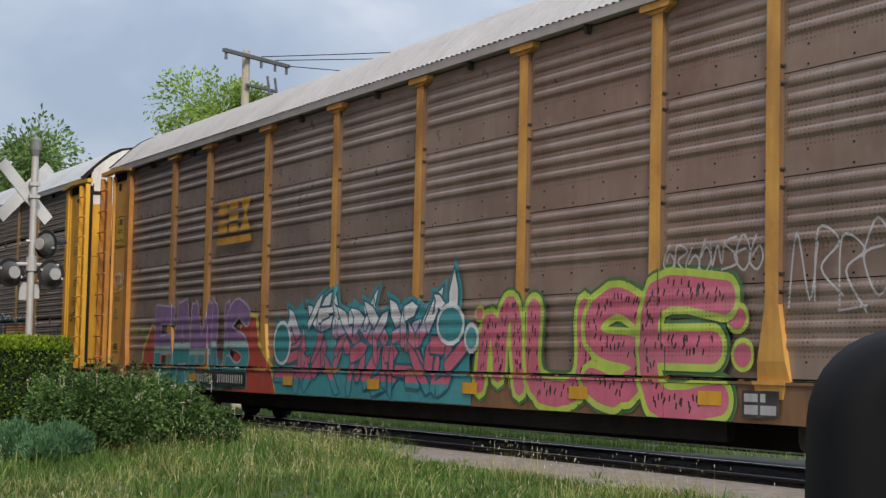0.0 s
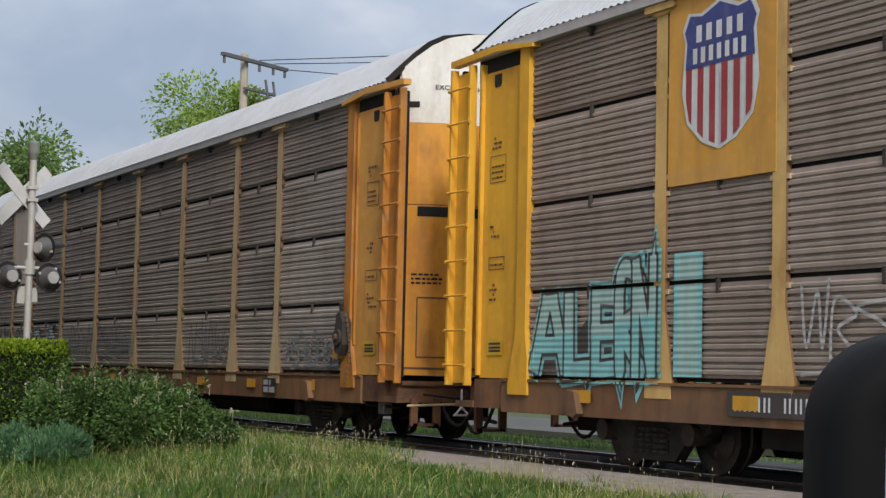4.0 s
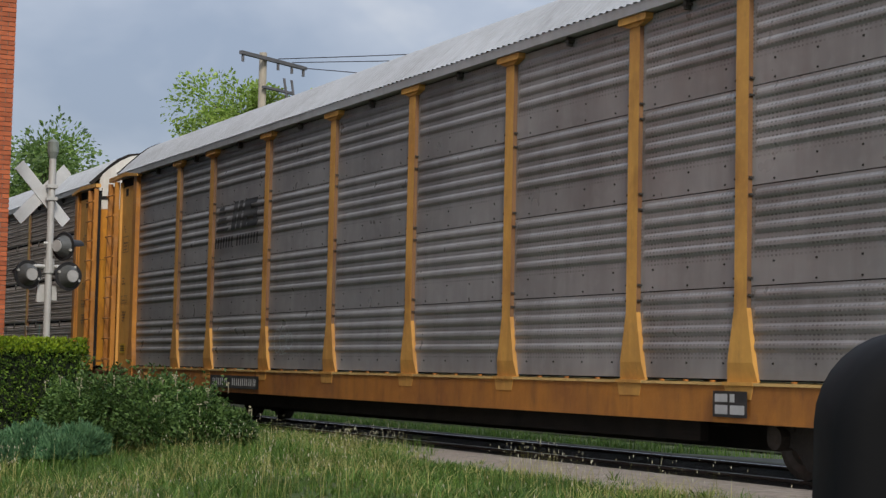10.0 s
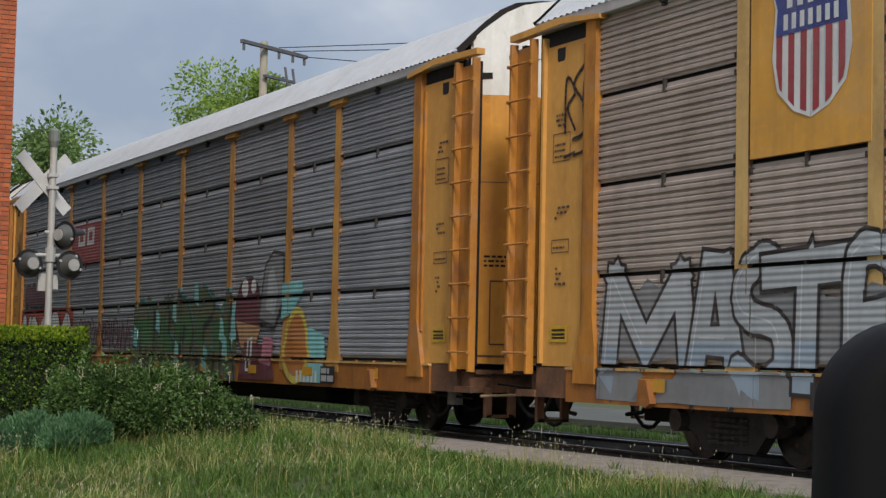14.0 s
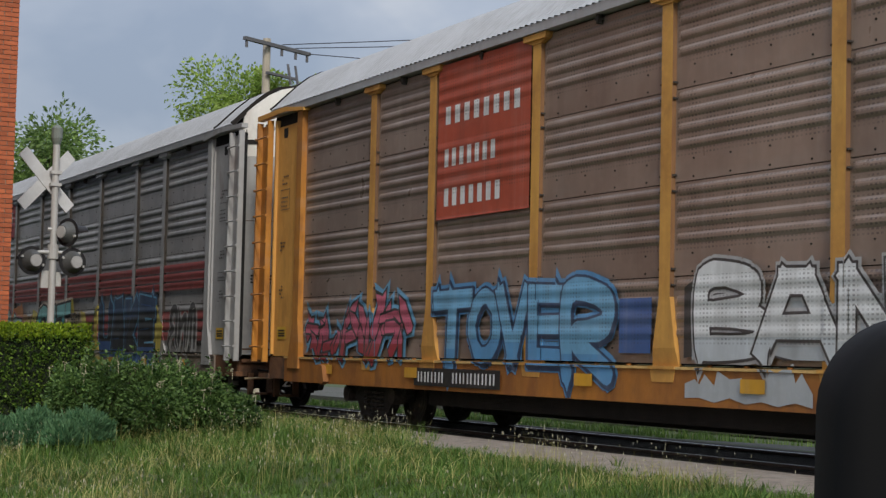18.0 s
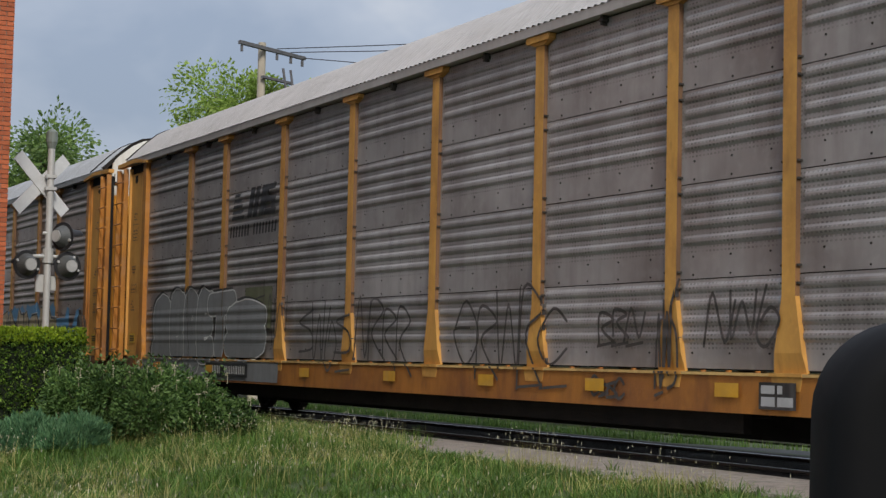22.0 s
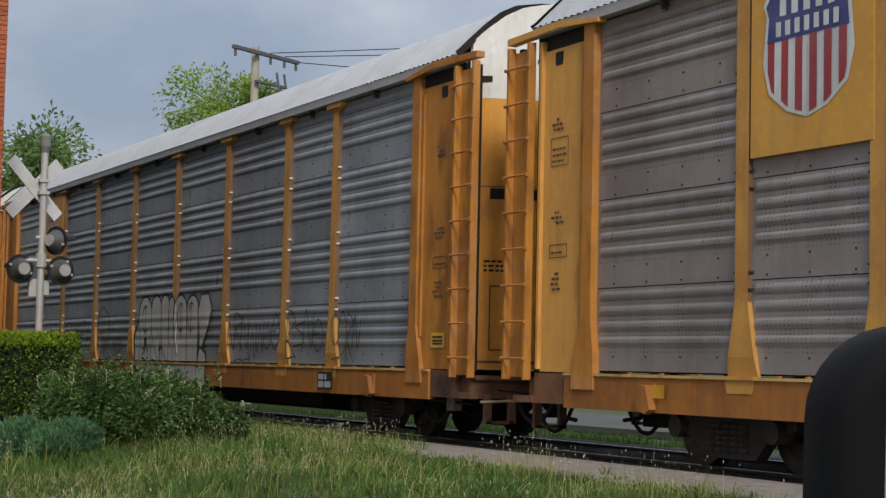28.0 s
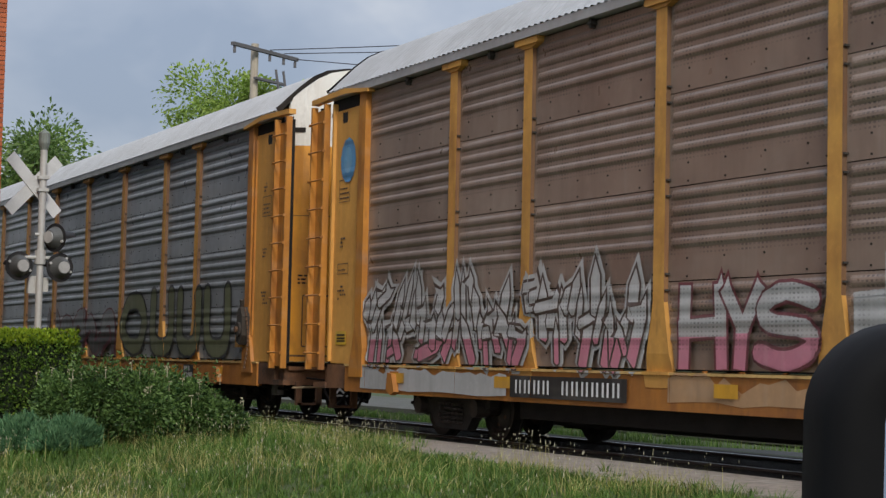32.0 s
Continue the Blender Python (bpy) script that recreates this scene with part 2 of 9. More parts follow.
def wavy(x0, x1, y, amp, step, rnd):
    return [(x0 + (x1 - x0) * i / step, y + rnd.uniform(-amp, amp)) for i in range(step + 1)]


_r = random.Random(4)
strip("gravel_path", [(-27, 10.28), (-23.5, 10.0), (-21.2, 9.55), (-19.3, 9.2)] + wavy(-17.5, 12, 8.75, 0.16, 30, _r) + [(60, 8.8), (60, 10.35), (-27, 10.35)], -0.02, GRAVEL,
      label="pale pinkish gravel path along the track", category="gravel path")
strip("trackbed", [(-1000, 9.0), (-19.5, 9.0), (-16, 10.3), (1000, 10.3), (1000, 13.4), (-1000, 13.4)], -0.045, BALLAST, label="dark oily ballast under the rails", category="track bed")
strip("far_apron", [(-21.5, 13.45), (60, 13.4), (60, 15.5), (-14, 15.2), (-19, 14.5)], -0.07, ASPHALT, label="pale paved apron beyond the track", category="pavement")
strip("far_road", [(-400, 18.2), (400, 18.2), (400, 23.5), (-400, 23.5)], -0.13, ASPHALT, label="pale grey street beyond the track", category="road")


def make_track():
    steel = material("rail_steel", (0.08, 0.055, 0.042), 0.8, 0.0, col2=(0.055, 0.036, 0.028), streak=0.2)
    shine = material("rail_head", (0.5, 0.5, 0.5), 0.3, 1.0)
    prof = [(-0.07, -0.15), (0.07, -0.15), (0.07, -0.135), (0.012, -0.115), (0.012, -0.04), (0.036, -0.03), (0.036, -0.004), (-0.036, -0.004),
            (-0.036, -0.03), (-0.012, -0.04), (-0.012, -0.115), (-0.07, -0.135)]
    for y in (11.06, 12.56):
        b = Build()
        n = len(prof)
        for k in range(n):
            (a, z), (c, w) = prof[k], prof[(k + 1) % n]
            b.add([(-500, y + a, z), (500, y + a, z), (500, y + c, w), (-500, y + c, w)], [(0, 3, 2, 1)], 1 if k == 6 else 0)
        thing("rail", b.mesh("rail", [steel, shine]), label="worn steel running rail on wooden ties", category="rail", group="rails of the track")
    wood = material("tie_wood", (0.07, 0.05, 0.038), 0.9, col2=(0.11, 0.09, 0.07), scale=6, streak=0.2, bump=0.01, rand=0.5)
    me = Build().box(-0.115, 0.115, -1.3, 1.3, -0.26, -0.075, bev=0.015).mesh("tie", wood)
    for i in range(150):
        ob = new("tie", me)
        ob.matrix_basis = pose(-62 + i * 0.53 + _r.uniform(-0.03, 0.03), 11.81 + _r.uniform(-0.04, 0.04), _r.uniform(-0.01, 0.01), 0, 0, _r.uniform(-1, 1))
        tagged(ob, label="dark creosoted wooden railway tie", category="railway tie", group="ties of the track")


make_track()


# ---------------------------------------------------------------- railcars
PITCH = 28.6                       # coupled length
POSTS = (-12.0, -9.14, -7.15, -4.27, -1.42, 1.42, 4.27, 7.13, 9.12, 12.0)
ROWS = {"fine": (1.0, 2.0, 3.03, 4.05, 4.97), "broad": (0.92, 1.915, 2.908, 3.9, 4.945)}     # joints of the side sheets
NUDGE = (0.88, 0.66, 0.12, 0.26, 0.14, -0.06, -0.08, 0.16, 0.22, 0.30, 0.46, 0.34, 0.40, 0.18, 0.10)
TRACK_Y = 11.81

YELLOW = material("yellow_enamel", (0.55, 0.235, 0.036), 0.5, col2=(0.36, 0.135, 0.028), scale=1.1, mix=0.8, streak=0.42, streak_col=(0.16, 0.075, 0.025), bump=0.002, bump_scale=30, chalk=0.15, rust=0.55)
BRIGHT = material("bright_yellow_enamel", (0.75, 0.345, 0.034), 0.45, col2=(0.52, 0.21, 0.028), scale=0.9, mix=0.8, streak=0.38, streak_col=(0.2, 0.1, 0.03), bump=0.002, bump_scale=30, rust=0.35)
TAN = material("faded_yellow_enamel", (0.68, 0.355, 0.085), 0.55, col2=(0.55, 0.27, 0.065), scale=0.8, mix=0.8, streak=0.24, streak_col=(0.2, 0.11, 0.045), bump=0.002, bump_scale=25, rust=0.3)
SILVER = material("grey_enamel", (0.43, 0.435, 0.44), 0.5, 0.1, col2=(0.31, 0.31, 0.32), scale=0.9, mix=0.7, streak=0.35, streak_col=(0.12, 0.1, 0.09), rust=0.35)
RUSTGOLD = material("grimy_orange_enamel", (0.42, 0.165, 0.026), 0.6, col2=(0.24, 0.09, 0.026), scale=0.7, mix=0.9, streak=0.4, streak_col=(0.07, 0.04, 0.025), bump=0.003, bump_scale=30, rust=0.55)
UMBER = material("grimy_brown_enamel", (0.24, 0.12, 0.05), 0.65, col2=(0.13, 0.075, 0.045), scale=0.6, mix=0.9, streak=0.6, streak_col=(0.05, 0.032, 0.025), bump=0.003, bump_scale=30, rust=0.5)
# Brighter yellow for car 1; early sunshine is put into its colour.
SUNLIT = material("sunlit_yellow_enamel", (0.8, 0.435, 0.042), 0.45, col2=(0.62, 0.305, 0.036), scale=0.8, mix=0.8, streak=0.3, streak_col=(0.3, 0.14, 0.03), rust=0.25)
POSTS_Y = material("grimy_yellow_enamel", (0.62, 0.325, 0.075), 0.55, col2=(0.42, 0.195, 0.05), scale=1.6, mix=0.8, streak=0.4, streak_col=(0.13, 0.07, 0.03), rust=0.4)
PALE = material("pale_grimy_enamel", (0.6, 0.47, 0.28), 0.55, col2=(0.42, 0.31, 0.18), scale=1.6, mix=0.8, streak=0.4, streak_col=(0.15, 0.1, 0.06), rust=0.35)
STRAW = material("straw_grimy_enamel", (0.66, 0.43, 0.16), 0.55, col2=(0.46, 0.28, 0.1), scale=1.6, mix=0.8, streak=0.4, streak_col=(0.13, 0.08, 0.04), rust=0.35)
WHITE = material("white_enamel", (0.78, 0.78, 0.75), 0.5, col2=(0.6, 0.58, 0.53), scale=1.4, mix=0.5, streak=0.25, streak_col=(0.3, 0.2, 0.12), rust=0.25)
RUSTY = material("rusty_casting", (0.16, 0.085, 0.045), 0.8, col2=(0.07, 0.045, 0.035), scale=3, mix=0.9, bump=0.01)
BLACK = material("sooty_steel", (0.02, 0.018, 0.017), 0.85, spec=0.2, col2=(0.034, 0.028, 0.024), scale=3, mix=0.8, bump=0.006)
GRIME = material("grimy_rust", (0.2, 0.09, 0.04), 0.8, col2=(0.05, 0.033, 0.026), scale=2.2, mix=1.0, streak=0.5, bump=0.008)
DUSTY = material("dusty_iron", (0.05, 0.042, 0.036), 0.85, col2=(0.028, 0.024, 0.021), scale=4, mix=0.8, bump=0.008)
WHEEL = material("wheel_steel", (0.1, 0.085, 0.075), 0.5, 0.7, col2=(0.05, 0.042, 0.036), scale=5, mix=0.8)
# Near-black that puts the shade of gaps and hollows into colour.
SHADE_BLACK = material("painted_shade_black", (0.012, 0.012, 0.013), 0.9)
PAINT = {
    "brown": material("weathered_brown_zinc", (0.275, 0.207, 0.168), 0.32, 0.0, spec=1.0, col2=(0.168, 0.118, 0.095), scale=0.7, mix=0.9, streak=0.25, streak_col=(0.06, 0.04, 0.03), perf=1, rand=0.22, chalk=0.1),
    "taupe": material("weathered_taupe_zinc", (0.47, 0.4, 0.355), 0.46, 0.0, spec=0.9, col2=(0.35, 0.285, 0.245), scale=0.7, mix=0.9, streak=0.3, streak_col=(0.07, 0.05, 0.04), rand=0.25, chalk=0.14),
    "umber": material("weathered_umber_zinc", (0.42, 0.37, 0.335), 0.42, 0.0, spec=1.0, col2=(0.285, 0.24, 0.212), scale=0.7, mix=0.9, streak=0.3, streak_col=(0.05, 0.035, 0.03), rand=0.25, chalk=0.16),
    "grey": material("weathered_grey_zinc", (0.272, 0.263, 0.263), 0.32, 0.0, spec=1.0, col2=(0.168, 0.159, 0.16), scale=0.7, mix=0.9, streak=0.3, streak_col=(0.08, 0.06, 0.05), perf=1, rand=0.25, chalk=0.12),
    "ash": material("weathered_ash_zinc", (0.36, 0.352, 0.355), 0.34, 0.0, spec=1.0, col2=(0.23, 0.222, 0.225), scale=0.7, mix=0.9, streak=0.3, streak_col=(0.08, 0.06, 0.05), perf=1, rand=0.25, chalk=0.12),
    "walnut": material("weathered_walnut_zinc", (0.365, 0.3, 0.26), 0.46, 0.0, spec=0.9, col2=(0.28, 0.22, 0.183), scale=0.7, mix=0.9, streak=0.3, streak_col=(0.07, 0.05, 0.04), rand=0.25, chalk=0.12),
    "smoke": material("weathered_smoke_zinc", (0.33, 0.312, 0.308), 0.36, 0.0, spec=1.0, col2=(0.175, 0.156, 0.152), scale=0.8, mix=1.0, streak=0.4, streak_col=(0.07, 0.05, 0.045), perf=1, rand=0.25, chalk=0.12),
    "bluegrey": material("weathered_bluegrey_zinc", (0.305, 0.328, 0.36), 0.32, 0.0, spec=1.0, col2=(0.185, 0.2, 0.222), scale=0.7, mix=0.9, streak=0.25, streak_col=(0.08, 0.07, 0.06), perf=1, rand=0.28, chalk=0.2),
    "slate": material("weathered_slate_zinc", (0.4, 0.416, 0.455), 0.36, 0.0, spec=1.0, col2=(0.28, 0.295, 0.325), scale=0.7, mix=0.9, streak=0.25, streak_col=(0.08, 0.07, 0.06), rand=0.28, chalk=0.14),
}
ROOFS = {
    "white": material("galvanised_white_roof", (0.54, 0.55, 0.56), 0.45, 0.3, col2=(0.43, 0.43, 0.43), scale=1.2, mix=0.6, streak=0.15),
    "grey": material("galvanised_grey_roof", (0.46, 0.435, 0.42), 0.5, 0.2, col2=(0.36, 0.335, 0.32), scale=0.9, mix=0.7, streak=0.2),
    "dull": material("galvanised_dull_roof", (0.44, 0.45, 0.465), 0.5, 0.25, col2=(0.34, 0.34, 0.345), scale=0.9, mix=0.7, streak=0.2),
}
CACHE = {}


def cached(key, fn):
    if key not in CACHE:
        CACHE[key] = fn()
    return CACHE[key]


def sheet_mesh(w, h, kind, mat, lo=0.0):
    """One pressed side sheet, w wide, from lo to h above its joint, its face towards -y; ridges run along x."""
    pts = [(lo, 0.0)]
    if kind == "fine":
        n = 7
        p = (h - lo - 0.06) / n
        for i in range(n):
            z = lo + 0.03 + i * p
            pts += [(z + p * 0.02, 0), (z + p * 0.08, 0.034), (z + p * 0.34, 0.037), (z + p * 0.47, 0.01), (z + p * 0.52, 0.01), (z + p * 0.57, 0.027), (z + p * 0.76, 0.03), (z + p * 0.9, 0.0)]
    else:
        for i in range(4 * max(1, round(h / 0.994))):
            z = RIDGE0 + (i % 4) * RIDGE_P + (i // 4) * 0.994
            pts += [(z + o, d) for o, d in ((-0.06, 0.0), (-0.048, 0.005), (-0.034, 0.014), (-0.014, 0.021), (0.01, 0.021), (0.03, 0.015), (0.044, 0.006), (0.056, 0.0))]
        pts = [q for q in pts if q[0] < h - 0.005]
        pts.append((min(h - 0.004, pts[-1][0] + 0.02), 0.0))
    pts.append((h, 0))
    # pressed ridges run out before the edge; slats run through
    m = 0.1 if kind != "fine" else 0.0
    xs = (-w / 2, -w / 2 + 0.03, -w / 2 + m, w / 2 - m, w / 2 - 0.03, w / 2) if m else (-w / 2, w / 2)
    k = (0, 0, 1, 1, 0, 0) if m else (1, 1)
    n = len(xs)
    rows = [(lo, None)] + [p for i, p in enumerate(pts) if i == 0 or p[0] > pts[i - 1][0]] + [(h, None)]
    b = Build()
    b.add([(x, 0.02 if d is None else -d * q, z) for z, d in rows for x, q in zip(xs, k)],
          [(j * n + i, j * n + i + 1, (j + 1) * n + i + 1, (j + 1) * n + i) for j in range(len(rows) - 1) for i in range(n - 1)])
    if kind == "fine":            # hook at the middle of the top edge
        b.box(-0.018, 0.018, -0.045, -0.01, h - 0.1, h + 0.05, 1)
    else:                         # rows of bolt heads on the flat foot
        nb = max(2, round(w / 0.65))
        for z in (0.045, 0.235):
            for i in range(nb if z > lo else 0):
                x = 0.65 * (i - (nb - 1) / 2)
                b.box(x - 0.009, x + 0.009, -0.01, 0.0, z - 0.009, z + 0.009, 1)
    return b.mesh("side_panel", [mat, DUSTY if kind == "fine" else BLACK])


def post_mesh(mat, lug, kind):
    """Tapered post with a flared foot, a cap plate and side lugs at the sheet joints."""
    b = Build()
    w = 0.103
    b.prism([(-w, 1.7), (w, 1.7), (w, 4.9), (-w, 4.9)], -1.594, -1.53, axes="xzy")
    b.i[-3] = b.i[-1] = 2               # darker flanks
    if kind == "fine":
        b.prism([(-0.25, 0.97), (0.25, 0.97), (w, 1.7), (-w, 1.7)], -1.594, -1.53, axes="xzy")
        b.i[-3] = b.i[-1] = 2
    else:
        b.prism([(-0.21, 1.16), (0.21, 1.16), (w, 1.7), (-w, 1.7)], -1.594, -1.53, axes="xzy")
        b.add([(-0.25, -1.562, 0.97), (0.25, -1.562, 0.97), (0.25, -1.53, 0.97), (-0.25, -1.53, 0.97), (-0.21, -1.594, 1.16), (0.21, -1.594, 1.16), (0.21, -1.53, 1.16), (-0.21, -1.53, 1.16)],
              [(0, 1, 5, 4), (1, 2, 6, 5), (3, 0, 4, 7), (0, 3, 2, 1)])
    if kind == "fine":
        b.prism([(-0.24, 0.8), (0.24, 0.8), (0.24, 0.97), (-0.24, 0.97)], -1.607, -1.59, axes="xzy")
    else:
        b.prism([(-0.25, 0.935), (0.25, 0.935), (0.25, 0.97), (-0.25, 0.97)], -1.628, -1.55, axes="xzy")
        b.prism([(-0.2, 0.8), (0.2, 0.8), (0.24, 0.934), (-0.24, 0.934)], -1.607, -1.59, axes="xzy")
    b.prism([(-0.26, 4.885), (0.26, 4.885), (0.28, 4.905), (0.28, 4.963), (-0.28, 4.963), (-0.28, 4.905)], -1.64, -1.53, axes="xzy")
    b.prism([(-w, 4.84), (w, 4.84), (0.24, 4.885), (-0.24, 4.885)], -1.61, -1.53, axes="xzy")
    r = 0.026 if kind == "fine" else 0.01 if lug is not WHITE else 0.013
    for z in ROWS[kind][1:4]:
        for s in (-1, 1):
            for dz in (-0.09, 0.08):
                b.box(s * (w + 0.02) - r, s * (w + 0.02) + r, -1.59, -1.54, z + dz - r, z + dz + r, 1)
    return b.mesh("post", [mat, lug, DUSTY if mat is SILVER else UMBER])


ROOF_PROFILE = ((-1.665, 5.082), (-1.6, 5.13), (-1.45, 5.28), (-1.22, 5.5), (-1.0, 5.68), (-0.78, 5.79), (-0.4, 5.86), (0.0, 5.88),
                (0.4, 5.86), (0.78, 5.79), (1.0, 5.68), (1.22, 5.5), (1.45, 5.28), (1.6, 5.13), (1.665, 5.082))


def roof_z(y):
    for (a, z), (c, w) in zip(ROOF_PROFILE, ROOF_PROFILE[1:]):
        if a <= y <= c:
            return z + (w - z) * (y - a) / (c - a)
    return 5.0


def roof_mesh(mat, x0, x1):
    """Arched roof with pressed ribs across the car."""
    b = Build()
    xs, x, k = [], x0, 0
    while x < x1 + 1e-6:
        xs.append((x, 0.0 if k % 4 in (0, 3) else 0.022))
        x += 0.036
        k += 1
    n = len(ROOF_PROFILE)
    v = []
    for x, d in xs:
        for y, z in ROOF_PROFILE:
            r = math.hypot(y, (z - 4.4) * 1.0)
            v.append((x, y * (1 + d / r), z + (z - 4.4) * d / r))
    f = [(i * n + j, (i + 1) * n + j, (i + 1) * n + j + 1, i * n + j + 1) for i in range(len(xs) - 1) for j in range(n - 1)]
    b.add(v, f)
    return b.mesh("roof", mat)


def door_mesh(mat, z0, z1, top):
    """Curved end door; top=True closes it to the arch of the roof."""
    ys = [-1.42 + 2.84 * i / 14 for i in range(15)]
    xs = [13.2 + 0.38 * (1 - abs(y / 1.5) ** 3.2) for y in ys]
    v, f = [], []
    for y, x in zip(ys, xs):
        t = (roof_z(y) - 0.03) if top else z1
        v += [(x, y, z0), (x, y, t), (x - 0.06, y, z0), (x - 0.06, y, t)]
    for i in range(14):
        a, c = 4 * i, 4 * (i + 1)
        f += [(a, c, c + 1, a + 1), (a + 2, a + 3, c + 3, c + 2), (a + 1, c + 1, c + 3, a + 3), (a, a + 2, c + 2, c)]
    return mesh_of("end_door", v, f, mat, smooth=False)


def ladder_meshes(mat):
    b = Build()
    b.box(13.27, 13.33, -1.7, -1.6, 0.87, 4.92, bev=0.008)
    b.box(13.77, 13.83, -1.7, -1.6, 0.87, 4.92, bev=0.008)
    b.box(13.33, 13.77, -1.61, -1.59, 0.9, 4.86)
    rung = Build().tube((13.26, -1.72, 0), (13.84, -1.72, 0), 0.014, 6).box(13.26, 13.3, -1.73, -1.69, -0.02, 0.02).box(13.8, 13.84, -1.73, -1.69, -0.02, 0.02)
    return b.mesh("ladder", mat), rung.mesh("rung", mat)


def truck_meshes():
    b = Build()
    for s in (-1, 1):
        y0, y1 = (s * 1.02 - 0.07, s * 1.02 + 0.07)
        b.prism([(-1.1, 0.45), (-0.62, 0.3), (-0.45, 0.12), (0.45, 0.12), (0.62, 0.3), (1.1, 0.45), (1.1, 0.6), (0.5, 0.72), (-0.5, 0.72), (-1.1, 0.6)], y0, y1, axes="xzy")
        for k in range(5):       # coil springs
            x = -0.28 + k * 0.14
            for j in range(5):
                b.tube((x, s * 1.1 - 0.0, 0.2 + j * 0.06), (x, s * 1.1, 0.23 + j * 0.06), 0.06, 7, 1)
        for x in (-0.84, 0.84):  # bearing boxes
            b.tube((x, s * 1.0, 0.42), (x, s * 1.2, 0.42), 0.12, 10, 1)
            b.box(x - 0.2, x + 0.2, s * 1.02 - 0.09, s * 1.02 + 0.09, 0.5, 0.64)
    b.box(-0.22, 0.22, -1.0, 1.0, 0.35, 0.62)
    frame_me = b.mesh("truck", [DUSTY, material("truck_grime", (0.075, 0.058, 0.047), 0.85, col2=(0.035, 0.03, 0.026), scale=6, mix=0.9, bump=0.006)])
    w = Build()
    for s in (-1, 1):
        y = s * 0.75
        rings = [(0.0, 0.10, 0.42), (s * -0.06, 0.1, 0.42), (0, 0, 0)]
        n = 20
        prof = [(0.1, 0.09), (0.28, 0.05), (0.36, 0.07), (0.42, 0.07), (0.42, -0.05), (0.45, -0.06), (0.45, -0.085), (0.36, -0.07), (0.28, -0.03), (0.1, -0.06)]
        v, f = [], []
        for r, o in prof:
            for i in range(n):
                a = 2 * math.pi * i / n
                v.append((r * math.cos(a), y + s * o, r * math.sin(a)))
        m = len(prof)
        for j in range(m - 1):
            for i in range(n):
                q = (j * n + i, j * n + (i + 1) % n, (j + 1) * n + (i + 1) % n, (j + 1) * n + i)
                f.append(q if s < 0 else q[::-1])
        w.add(v, f)
        for i in range(6):
            a = 2 * math.pi * i / 6
            c, d = math.cos(a), math.sin(a)
            w.tube((0.2 * c, y + s * 0.06, 0.2 * d), (0.2 * c, y + s * 0.075, 0.2 * d), 0.025, 6, 1)
    w.tube((0, -0.98, 0), (0, 0.98, 0), 0.085, 12)
    return frame_me, w.mesh("wheelset", [WHEEL, RUSTY])


CARS, WHEELS = [], []


